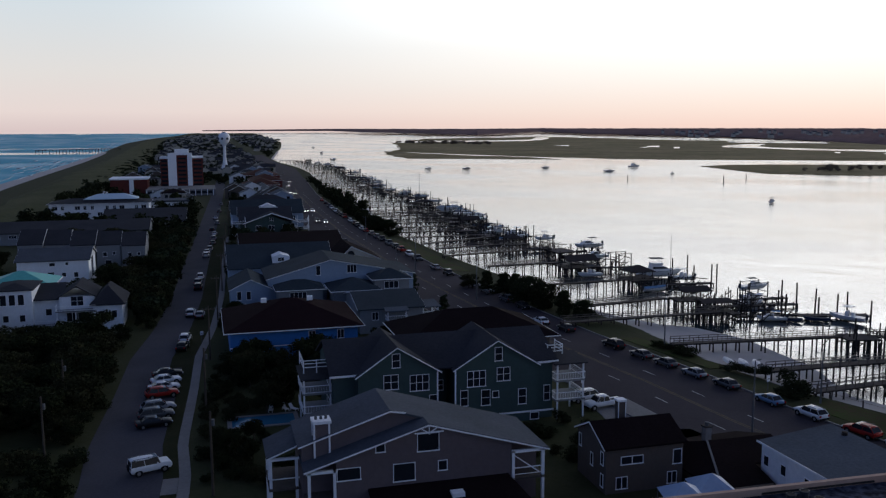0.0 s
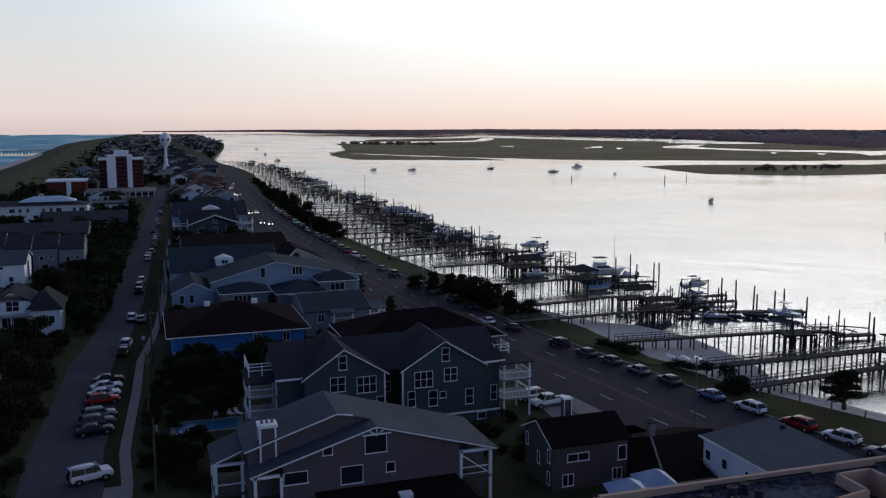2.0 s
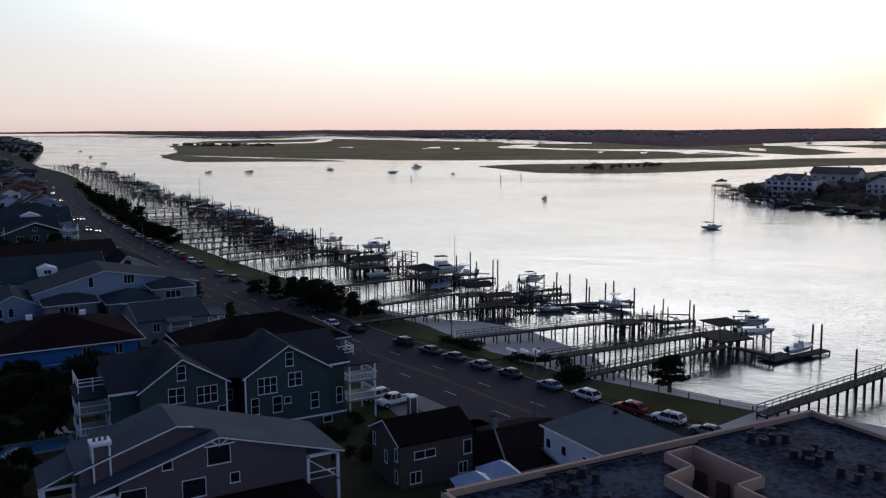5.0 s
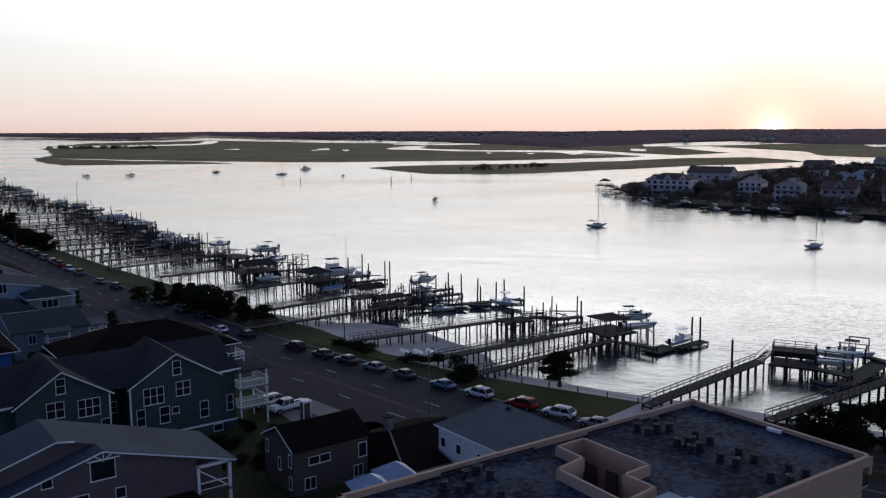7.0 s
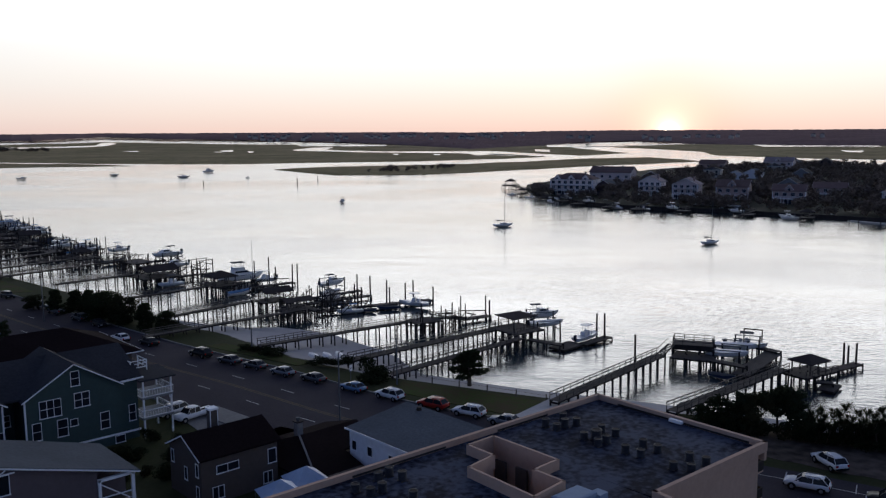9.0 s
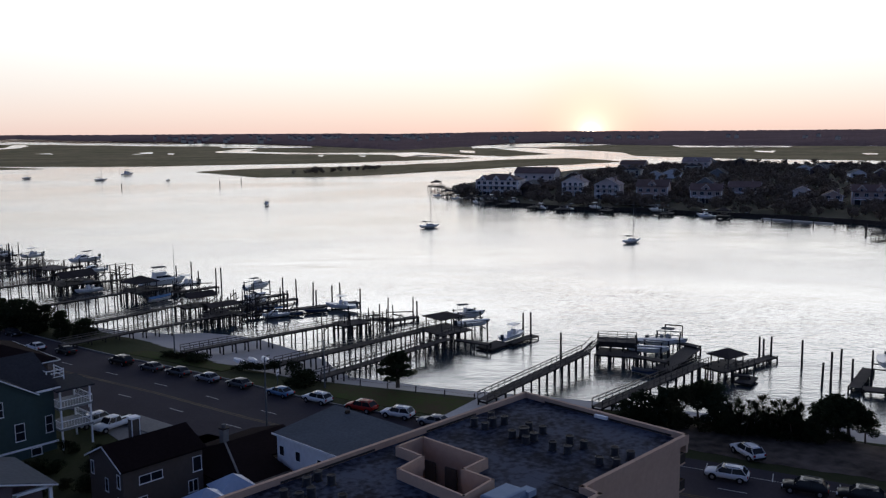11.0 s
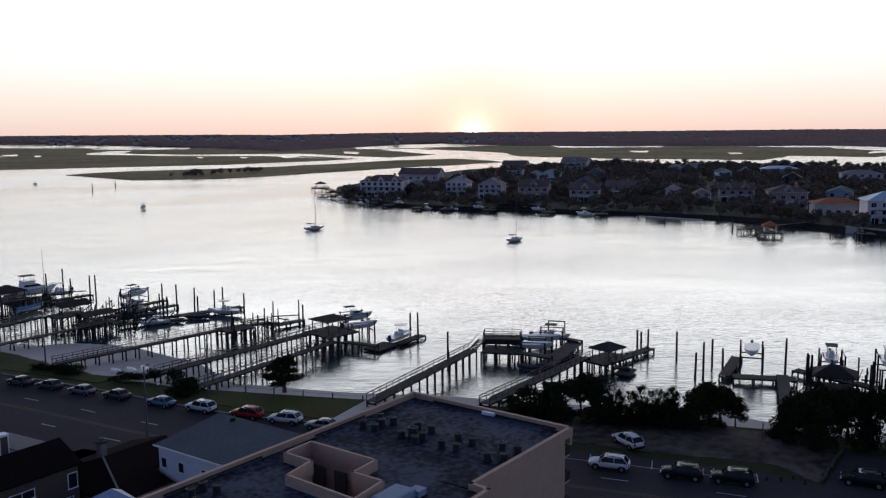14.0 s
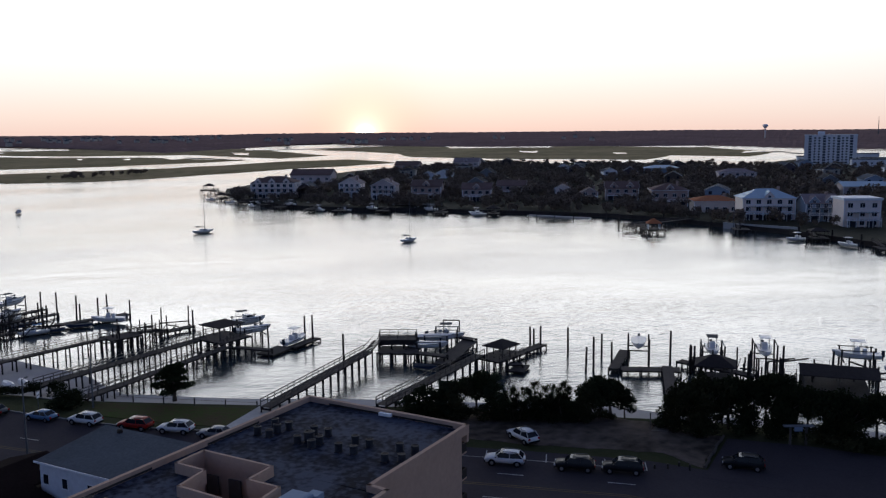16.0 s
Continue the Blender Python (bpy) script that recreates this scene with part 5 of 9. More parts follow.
water_tower()
for x0, x1, y0, y1 in ((24, 46, 560, 590), (30, 52, 610, 640), (28, 56, 680, 715)):
    box_house("brick building with broad dull terracotta hipped roof", x0, x1, y0, y1, 6.2, 10.4, BRICK, ROOF_ORANGE, "hip", south=tuple((x0 + 4 + 5 * i, 4.2, 2, 1.6, 2) for i in range(4)))


# ---- piers, docks and boats ----
HULL_W = mat("white_gelcoat", (.86, .83, .78), (.76, .73, .69), rough=.3, size=.5, big=3, bump=0)
HULL_N = mat("navy_gelcoat", (.03, .05, .10), (.05, .07, .12), rough=.3, size=.5, big=3, bump=0)
HULL_B = mat("blue_boat_cover", (.10, .22, .38), (.08, .17, .3), rough=.8, size=.5, big=2)
COVER = mat("dark_boat_cover", (.035, .04, .05), (.06, .065, .075), rough=.8, size=.5, big=2)
TIN = mat("dark_dock_roof", (.03, .025, .025), (.05, .042, .04), rough=.85, size=.4, big=3, bump=.2)

_pile_cache = {}
_far_piles = None


def pile_mesh(h, r):
    key = (round(h * 2), round(r, 2))
    if key not in _pile_cache:
        hh = key[0] / 2
        _pile_cache[key] = Form().cyl((0, 0, 0), (0, 0, hh), r * 1.1, r * .92, 7).mesh("piling", PILE)
    return _pile_cache[key]


def piling(parent, x, y, z0, z1, r=.15):
    """A round timber pile; a thing of its own where it has no parent. Far piers gather theirs in one mesh."""
    if parent and _far_piles is not None:
        q = parent.matrix_basis.inverted() @ Vector((x, y, z0))
        _far_piles.cyl(q, (q.x, q.y, q.z + z1 - z0), r * 1.1, r * .92, 6)
        return None
    ob = new("piling", pile_mesh(z1 - z0, r))
    lean = _prnd.uniform(-1.2, 1.2)
    m = pose(x, y, z0, lean, _prnd.uniform(-1.2, 1.2), _prnd.uniform(0, 90))
    if parent:
        ob.parent = parent
        ob.matrix_basis = parent.matrix_basis.inverted() @ m
    else:
        ob.matrix_basis = m
        tagged(ob, "weathered dark mooring pile standing in the water", "piling", "mooring piles")
    return ob


_prnd = random.Random(11)


def deck_boards(f, x0, x1, w, z, plank=.45):
    """Cross planks along the local x axis with narrow gaps, on two stringers."""
    n = max(1, int((x1 - x0) / plank))
    prof = []
    for i in range(n):
        a, b = x0 + (x1 - x0) * i / n, x0 + (x1 - x0) * (i + 1) / n - .03
        prof += [(a, z), (b, z), (b, z - .03), (b + .03, z - .03)]
    under = [(x, z - .06) for x, _ in prof]
    k = len(prof)
    f.add([(x, s, h) for s in (-w / 2, w / 2) for x, h in prof + under],
          [(i, i + 1, 2 * k + i + 1, 2 * k + i) for i in range(k - 1)] + [(k + i + 1, k + i, 3 * k + i, 3 * k + i + 1) for i in range(0, k - 1)]
          + [(k, k + 1, 1, 0)] + [(i + 1, i, k + i, k + i + 1) for i in range(1, k - 1)] + [(2 * k + i, 2 * k + i + 1, 3 * k + i + 1, 3 * k + i) for i in range(k - 1)])


def walkway(th, a, b, w, z, rail=True, step=3.0, bottom=-1.0, both=True):
    """A stretch of pier from a to b (world): planks, stringers, piles, railing."""
    base = th.matrix_basis.inverted()
    a, b = Vector(a), Vector(b)
    length, ang = (b - a).length, math.degrees(math.atan2(b.y - a.y, b.x - a.x))
    local = base @ pose(a.x, a.y, 0, 0, 0, ang)
    f = Form()
    deck_boards(f, 0, length, w, z)
    ob = part("deck", f, WOOD, th)
    ob.matrix_basis = local
    n = max(1, round(length / step))
    g = Form()
    for i in range(n + 1):
        t = length * i / n
        for s in (-w / 2 + .1, w / 2 - .1):
            p = pose(a.x, a.y, 0, 0, 0, ang) @ Vector((t, s, 0))
            piling(th, p.x, p.y, bottom, z - .02, .14)
        g.box(t - .06, -w / 2, z - .5, t + .06, w / 2, z - .25)
    for s in (-w / 2 + .15, w / 2 - .15):
        g.box(0, s - .06, z - .3, length, s + .06, z - .065)
    ob = part("under_frame", g, PILE, th)
    ob.matrix_basis = local
    if rail:
        r = Form()
        for s in ((-w / 2, w / 2) if both else (w / 2,)):
            m = max(1, round(length / 1.8))
            for i in range(m + 1):
                t = length * i / m
                r.box(t - .05, s - .05, z - .2, t + .05, s + .05, z + 1.05)
            r.box(0, s - .08, z + 1.02, length, s + .08, z + 1.1)
            r.box(0, s - .03, z + .55, length, s + .03, z + .67)
        ob = part("railing", r, WOOD, th)
        ob.matrix_basis = local
    return local


def platform(th, x0, y0, x1, y1, z, rot=0.0, rail=(), piles=True, bottom=-1.0, step=3.0):
    """A planked platform; rail: which of its sides S N W E are railed."""
    cx, cy = (x0 + x1) / 2, (y0 + y1) / 2
    hw, hd = (x1 - x0) / 2, (y1 - y0) / 2
    world = pose(cx, cy, 0, 0, 0, rot)
    local = th.matrix_basis.inverted() @ world
    f = Form()
    deck_boards(f, -hw, hw, hd * 2, z)
    part("platform", f, WOOD, th).matrix_basis = local
    rim = Form().box(-hw, -hd, z - .32, hw, hd, z - .065)
    part("rim_joist", rim, PILE, th).matrix_basis = local
    if piles:
        for i in range(max(2, round(2 * hw / step) + 1)):
            for j in range(max(2, round(2 * hd / step) + 1)):
                px = -hw + 2 * hw * i / max(1, round(2 * hw / step) or 1)
                py = -hd + 2 * hd * j / max(1, round(2 * hd / step) or 1)
                p = world @ Vector((px, py, 0))
                piling(th, p.x, p.y, bottom, z - .02)
    if rail:
        r = Form()
        ends = {"S": ((-hw, -hd), (hw, -hd)), "N": ((-hw, hd), (hw, hd)), "W": ((-hw, -hd), (-hw, hd)), "E": ((hw, -hd), (hw, hd))}
        for s in rail:
            (ax, ay), (bx, by) = ends[s]
            r.beam((ax, ay, z + 1.05), (bx, by, z + 1.05), .12, .08)
            r.beam((ax, ay, z + .55), (bx, by, z + .55), .06, .1)
            m = max(1, round(math.hypot(bx - ax, by - ay) / 1.6))
            for i in range(m + 1):
                px, py = ax + (bx - ax) * i / m, ay + (by - ay) * i / m
                r.box(px - .05, py - .05, z, px + .05, py + .05, z + 1.05)
        part("railing", r, WOOD, th).matrix_basis = local
    return local


def shelter(th, cx, cy, w, d, z, h, rise, rot=0.0, style="hip"):
    """A roof on posts over a platform."""
    local = th.matrix_basis.inverted() @ pose(cx, cy, 0, 0, 0, rot)
    for sx in (-1, 0, 1):
        for sy in (-1, 1):
            f = Form()
            f.box(-.09, -.09, z, .09, .09, z + h)
            ob = part("post", f, WOOD, th)
            ob.matrix_basis = local @ pose(sx * (w / 2 - .2), sy * (d / 2 - .2), 0)
    r = Form()
    if style == "hip":
        hip_roof(r, -w / 2, w / 2, -d / 2, d / 2, z + h + .1, z + h + rise, over=.4, t=.15)
    else:
        gable_roof(r, -w / 2, w / 2, -d / 2, d / 2, z + h, z + h + rise, along="x", over=.4, t=.15)
    part("roof", r, TIN, th).matrix_basis = local
    b = Form()
    for sy in (-1, 1):
        b.box(-w / 2, sy * (d / 2 - .2) - .06, z + h - .2, w / 2, sy * (d / 2 - .2) + .06, z + h)
    part("beam", b, WOOD, th).matrix_basis = local


def hull_rings(l, w, h, flare=.78, rake=.55):
    """Rings of a planing hull along x, bow at +x."""
    rings = []
    for t, half, keel, top in ((0, .46, .18, .86), (.12, .49, .10, .86), (.4, .5, .03, .88), (.65, .45, .04, .94), (.82, .31, .16, 1.02), (.93, .16, .42, 1.1), (1.0, .02, .8, 1.16)):
        x = (t - .5) * l
        a, k, tp = half * w, keel * h, top * h
        ch = k + (tp - k) * .42
        rings.append([(x, 0, k), (x, -a * flare, ch), (x + (.1 if t > .9 else 0), -a, tp), (x, -a * .86, tp), (x, 0, tp - .05), (x, a * .86, tp), (x + (.1 if t > .9 else 0), a, tp), (x, a * flare, ch)])
    return rings


def motor_boat(label, l=7.5, w=2.5, kind="console", hull=None, group="moored boats", trim=None):
    th = thing("motor_boat", label, "boat", 0, 0, -50, 0, group)
    h = l * .17
    hull = hull or HULL_W
    part("hull", Form().loft(hull_rings(l, w, h)), hull, th, smooth=False)
    part("rub_rail", Form().loft([[(x * 1.004, y * 1.03, z) for x, y, z in (r[2], r[3])] + [(x * 1.004, y * 1.03, z - .07) for x, y, z in (r[3], r[2])] for r in hull_rings(l, w, h)]), PILE, th)
    dz = h * .88
    if kind == "console":
        part("console", Form().loft([[(-.5, -.45, dz), (.5, -.45, dz), (.5, .45, dz), (-.5, .45, dz)], [(-.35, -.4, dz + 1.1), (.3, -.4, dz + .95), (.3, .4, dz + .95), (-.35, .4, dz + 1.1)]]), HULL_W, th)
        top = Form()
        for sx in (-.6, .5):
            for sy in (-.7, .7):
                top.cyl((sx, sy, dz), (sx * .9, sy * .95, dz + 2.0), .035, .035, 6)
        part("tower_frame", top, METAL, th)
        part("hard_top", Form().loft([[(-1.3, -.95, dz + 2.0), (1.1, -.9, dz + 2.0), (1.1, .9, dz + 2.0), (-1.3, .95, dz + 2.0)], [(-1.25, -.9, dz + 2.1), (1.0, -.85, dz + 2.1), (1.0, .85, dz + 2.1), (-1.25, .9, dz + 2.1)]]), trim or HULL_W, th)
        part("seat", Form().box(-1.5, -.5, dz, -.9, .5, dz + .8), HULL_W, th)
    elif kind == "cabin":
        part("cabin", Form().loft([[(-l * .05, -w * .36, dz), (l * .30, -w * .24, dz + .05), (l * .30, w * .24, dz + .05), (-l * .05, w * .36, dz)],
                                   [(-l * .05, -w * .32, dz + 1.0), (l * .12, -w * .24, dz + .95), (l * .12, w * .24, dz + .95), (-l * .05, w * .32, dz + 1.0)]]), HULL_W, th)
        part("windscreen", Form().loft([[(-l * .02, -w * .345, dz + .5), (l * .17, -w * .27, dz + .5), (l * .17, w * .27, dz + .5), (-l * .02, w * .345, dz + .5)],
                                        [(-l * .02, -w * .335, dz + .88), (l * .135, -w * .255, dz + .86), (l * .135, w * .255, dz + .86), (-l * .02, w * .335, dz + .88)]]), GLASS, th)
        bim = Form()
        for sx in (-l * .22, -l * .05):
            for sy in (-w * .36, w * .36):
                bim.cyl((sx, sy, dz), (sx, sy * .9, dz + 1.8), .03, .03, 6)
        part("canopy_frame", bim, METAL, th)
        part("canopy", Form().loft([[(-l * .26, -w * .36, dz + 1.8), (-l * .26, 0, dz + 1.95), (-l * .26, w * .36, dz + 1.8)], [(l * .02, -w * .36, dz + 1.8), (l * .02, 0, dz + 1.95), (l * .02, w * .36, dz + 1.8)]]), trim or COVER, th)
    elif kind == "cruiser":
        part("cabin", Form().loft([[(-l * .22, -w * .38, dz), (l * .28, -w * .26, dz), (l * .28, w * .26, dz), (-l * .22, w * .38, dz)],
                                   [(-l * .2, -w * .34, dz + 1.5), (l * .08, -w * .28, dz + 1.4), (l * .08, w * .28, dz + 1.4), (-l * .2, w * .34, dz + 1.5)]]), HULL_W, th)
        part("window_band", Form().loft([[(-l * .18, -w * .375, dz + .7), (l * .18, -w * .29, dz + .65), (l * .18, w * .29, dz + .65), (-l * .18, w * .375, dz + .7)],
                                     [(-l * .18, -w * .36, dz + 1.2), (l * .12, -w * .285, dz + 1.15), (l * .12, w * .285, dz + 1.15), (-l * .18, w * .36, dz + 1.2)]]), GLASS, th)
        part("flybridge", Form().loft([[(-l * .2, -w * .3, dz + 1.5), (l * .04, -w * .26, dz + 1.5), (l * .04, w * .26, dz + 1.5), (-l * .2, w * .3, dz + 1.5)],
                                       [(-l * .2, -w * .32, dz + 2.2), (l * .07, -w * .27, dz + 2.1), (l * .07, w * .27, dz + 2.1), (-l * .2, w * .32, dz + 2.2)]]), HULL_W, th)
        fr = Form()
        for sx in (-l * .18, l * .02):
            for sy in (-w * .3, w * .3):
                fr.cyl((sx, sy, dz + 2.1), (sx, sy, dz + 3.4), .04, .04, 6)
        for sy in (-w * .3, w * .3):
            fr.cyl((l * .1, sy, dz), (l * .46, sy * .3, dz + .9), .03, .03, 5)
        part("bridge_frame", fr, METAL, th)
        part("bridge_top", Form().box(-l * .22, -w * .34, dz + 3.4, l * .06, w * .34, dz + 3.52), COVER, th)
    else:
        part("boat_cover", Form().loft([[(x, y * 1.02, z + .02 + (.22 if k in (0,) else .06)) for k, (x, y, z) in enumerate((r[4], r[5], r[6]))] + [(x, y * 1.02, z) for x, y, z in (r[2], r[3])] for r in hull_rings(l, w, h)[:-1]]), trim or COVER, th)
    if kind in ("console", "cover", "cabin"):
        e = Form()
        e.box(-l * .5 - .5, -.2, h * .55, -l * .5 - .05, .2, h * 1.35)
        e.box(-l * .5 - .35, -.08, h * .0, -l * .5 - .15, .08, h * .6)
        part("outboard_engine", e, COVER, th)
    return th


def boat_lift(th, cx, cy, l, w, rot, top=4.6, z_beam=3.0):
    """Four tall piles, two beams and cradle bars that carry a boat above the water."""
    world = pose(cx, cy, 0, 0, 0, rot)
    local = th.matrix_basis.inverted() @ world
    for sx in (-l * .3, l * .3):
        for sy in (-w / 2, w / 2):
            p = world @ Vector((sx, sy, 0))
            piling(th, p.x, p.y, -1.0, top, .16)
    f = Form()
    for sy in (-w / 2, w / 2):
        f.box(-l * .34, sy - .06, top - .2, l * .34, sy + .06, top - .06)
    for sx in (-l * .25, l * .25):
        f.box(sx - .08, -w / 2, z_beam - .2, sx + .08, w / 2, z_beam)
    part("lift_beam", f, METAL if top < 4.8 else PILE, th).matrix_basis = local


BOATS = {
    "console": motor_boat("white centre console boat with hard top", 7.4, 2.5, "console"),
    "dark": motor_boat("white console boat with dark canvas top", 7.0, 2.4, "console", None, trim=COVER),
    "cabin": motor_boat("white cabin boat with dark bimini canopy", 8.0, 2.7, "cabin"),
    "blue": motor_boat("white cabin boat with blue canopy", 8.4, 2.8, "cabin", None, trim=HULL_B),
    "navy": motor_boat("navy hulled boat under a fitted cover", 7.4, 2.5, "cover", HULL_N),
    "cover_white": motor_boat("white open boat with low windscreen", 7.0, 2.5, "cover", None, trim=HULL_W),
    "cover": motor_boat("boat under a blue fitted cover", 7.2, 2.5, "cover", None, trim=HULL_B),
    "cruiser": motor_boat("white flybridge motor yacht", 12.5, 4.0, "cruiser"),
}


def boat(kind, x, y, z, rot):
    return copy_thing(BOATS[kind], pose(x, y, z, 0, 0, rot))


def pier(label, x, y, group="private piers"):
    return thing("pier", label, "pier", x, y, 0, 0, group)


PZ = 2.55


def dock_clutter(p, x0, x1, y0, y1, n, seed):
    """Short piles, cross braces, cleats and stray timbers that crowd the end of a dock."""
    rnd = random.Random(seed)
    f = Form()
    base = p.matrix_basis.inverted()
    for i in range(n):
        q = base @ Vector((rnd.uniform(x0, x1), rnd.uniform(y0, y1), 0))
        h = rnd.choice((1.6, 2.2, 2.6, 3.2, 4.4))
        f.cyl((q.x, q.y, -1), (q.x + rnd.uniform(-.1, .1), q.y, h), .15, .13, 6)
        if rnd.random() < .55:
            f.beam((q.x, q.y, .4), (q.x + rnd.uniform(1.5, 3.0), q.y + rnd.uniform(-.4, .4), 2.1), .07, .16)
        if rnd.random() < .4:
            d = rnd.uniform(2.0, 4.5)
            f.beam((q.x, q.y, min(h, 2.4)), (q.x + d * rnd.choice((0, 1)), q.y + d * rnd.choice((-.9, .9)), min(h, 2.4)), .16, .22)
    tagged(part("dock_timbers", f, PILE, p), kind="stuff")


def near_piers():
    # long pier by the turf with a roofed sun deck
    p = pier("long timber pier with railings and upper sun deck", 96, 78.6)
    walkway(p, (93.5, 78.2), (126.5, 82.2), 1.7, PZ, step=2.6)
    platform(p, 128.4, 76.4, 135.6, 81.8, 1.9, -68, step=2.3)
    platform(p, 130.7, 78.7, 137.5, 82.5, 3.55, -62, rail="SNWE", step=2.2)
    fa = Form().box(-3.4, -1.94, 2.6, 3.4, -1.86, 3.45)
    part("fascia", fa, PILE, p, "dark boarded band below the sun deck").matrix_basis = p.matrix_basis.inverted() @ pose(134.1, 80.6, 0, 0, 0, -62)
    st = Form()
    for i in range(8):
        st.box(i * .5, -.6, 2.5 + i * .14, i * .5 + .45, .6, 2.56 + i * .14)
    st.beam((0, -.62, 2.5), (4.0, -.62, 3.55), .06, .3).beam((0, .62, 2.5), (4.0, .62, 3.55), .06, .3)
    st.beam((0, -.62, 3.5), (4.0, -.62, 4.6), .06, .08).beam((0, .62, 3.5), (4.0, .62, 4.6), .06, .08)
    part("stairs", st, WOOD, p).matrix_basis = p.matrix_basis.inverted() @ pose(126.4, 82.3, 0, 0, 0, 6)
    walkway(p, (131.4, 76.0), (131.6, 69.4), 1.7, 2.0, rail=False, step=2.2)
    walkway(p, (129.3, 69.0), (147.0, 72.2), 3.0, 1.1, rail=False, step=3.0)
    walkway(p, (146.6, 71.0), (147.6, 78.4), 1.6, 1.5, rail=False, step=2.4)
    for x, y, l, rot, kind, z in ((136.4, 75.4, 7, -65, "cover_white", 1.5), (141.4, 76.6, 7, -65, "cover_white", 1.7)):
        boat_lift(p, x, y, l, 3.4, rot, 3.2, z)
        boat(kind, x, y, z, rot)
    fr = Form()
    for sy in (-1.6, 1.6):
        fr.box(-.1, sy - .1, -1, .1, sy + .1, 4.0)
    fr.box(-.1, -1.7, 3.9, .1, 1.7, 4.1)
    part("hoist_frame", fr, PILE, p).matrix_basis = p.matrix_basis.inverted() @ pose(149.5, 77.5, 0, 0, 0, 20)
    boat("dark", 146.4, 77.0, .9, -65)
    boat_lift(p, 146.4, 77.0, 7, 3.2, -65, 3.2, .9)
    copy_thing(BOATS["navy"], pose(128.0, 71.4, .1, 0, 0, -86) @ Matrix.Diagonal((.6, .6, .7, 1)))
    # pier with a small hipped pavilion
    q = pier("timber pier with railings and a small dark pavilion", 105, 64.5)
    walkway(q, (101.5, 64.0), (133.0, 63.4), 1.7, PZ, step=2.6)
    platform(q, 132.4, 58.4, 140.4, 63.6, 1.9, -12, rail="S", step=2.2)
    shelter(q, 136.2, 60.8, 4.3, 3.8, 1.9, 1.9, 1.1, -12)
    walkway(q, (141, 60.6), (151.0, 58.9), 1.9, .9, rail=False, step=3.2)
    platform(q, 132.3, 55.4, 136.9, 58.0, .6, 8, piles=False)
    walkway(q, (134, 58.6), (135.2, 56.4), 1.2, 1.2, rail=False)
    # twin walkways with the open boathouse
    r = pier("timber pier with railings leading to a roofed boathouse", 88, 116.8)
    walkway(r, (86.0, 116.9), (121.5, 116.0), 1.7, PZ, step=2.5)
    platform(r, 119.8, 109.2, 127.4, 117.2, 2.6, -8, rail="NS", step=2.1)
    shelter(r, 123.9, 113.6, 5.4, 5.2, 2.6, 2.4, .8, -8)
    boat_lift(r, 130.6, 111.6, 8, 3.3, -30, 3.6, 1.9)
    boat("cover_white", 130.6, 111.6, 2.0, -30)
    boat_lift(r, 135.0, 117.2, 8, 3.3, -30, 3.9, 2.1)
    boat("cabin", 135.0, 117.2, 2.2, -30)
    walkway(r, (122, 108.6), (123.2, 101.5), 1.5, 1.5, rail=False)
    platform(r, 123.0, 100.9, 129.4, 104.6, .55, 3, piles=False)
    walkway(r, (129.0, 101.0), (137.4, 101.4), 2.0, .7, rail=False, step=3.0)
    boat("console", 133.4, 103.6, .15, 4)
    s = pier("lower timber walkway with railings beside the boathouse", 87, 106.2)
    walkway(s, (86.0, 106.4), (119.6, 108.4), 1.7, 2.2, step=2.5)
    # pier over the sandy spit
    t = pier("timber pier crossing the sand with a railed platform", 80.8, 136.8)
    walkway(t, (80.2, 136.9), (113.0, 133.2), 1.6, PZ, step=2.5, bottom=-.2)
    platform(t, 112.6, 129.2, 118.8, 133.8, 2.6, -14, rail="NE", step=2.2)
    walkway(t, (118.4, 132.4), (124.0, 130.6), 1.6, 2.4, step=2.6)
    walkway(t, (124.0, 130.8), (127.6, 132.4), 1.5, 1.4, rail=False)
    walkway(t, (127.2, 132.8), (134.4, 131.4), 2.0, .8, rail=False)
    for x, y in ((113, 129), (118.5, 128.2), (122.4, 130.5), (117, 133.8), (128.5, 134.2), (134.6, 132.6)):
        piling(t, x, y, -1, 4.8 + _prnd.random())
    dock_clutter(t, 110, 128, 127, 136, 20, 11)
    # two piers with floating docks
    u = pier("timber pier with railings and covered boat slip", 80, 172.5)
    walkway(u, (79.0, 172.4), (101.0, 175.6), 1.6, PZ, step=2.6)
    platform(u, 101.5, 170.2, 108.5, 175.2, 2.6, -6, rail="N", step=2.3)
    shelter(u, 105.4, 171.8, 6.2, 4.4, 2.6, 2.2, .8, -6, "gable")
    walkway(u, (109.5, 176.2), (133.0, 176.0), 1.8, .8, rail=False)
    boat_lift(u, 130.0, 184.0, 9, 3.5, 4, 3.4, 1.2)
    boat("cabin", 130.0, 184.0, 1.3, 4)
    v = pier("timber pier with low decks and floating dock", 70, 158.6)
    walkway(v, (68.0, 158.6), (104.5, 158.9), 1.6, PZ, step=2.8, rail=True)
    platform(v, 101.0, 158.6, 109.0, 164.4, 1.9, -5, step=2.6)
    shelter(v, 105.2, 163.0, 6.4, 4.4, 1.9, 2.0, .5, -5, "gable")
    walkway(v, (107.8, 171.6), (130.5, 168.8), 1.9, .8, rail=False)
    walkway(v, (109.8, 161.2), (122.4, 158.4), 1.9, .8, rail=False)
    walkway(v, (122.4, 158.4), (137.5, 154.0), 2.4, .8, rail=False)
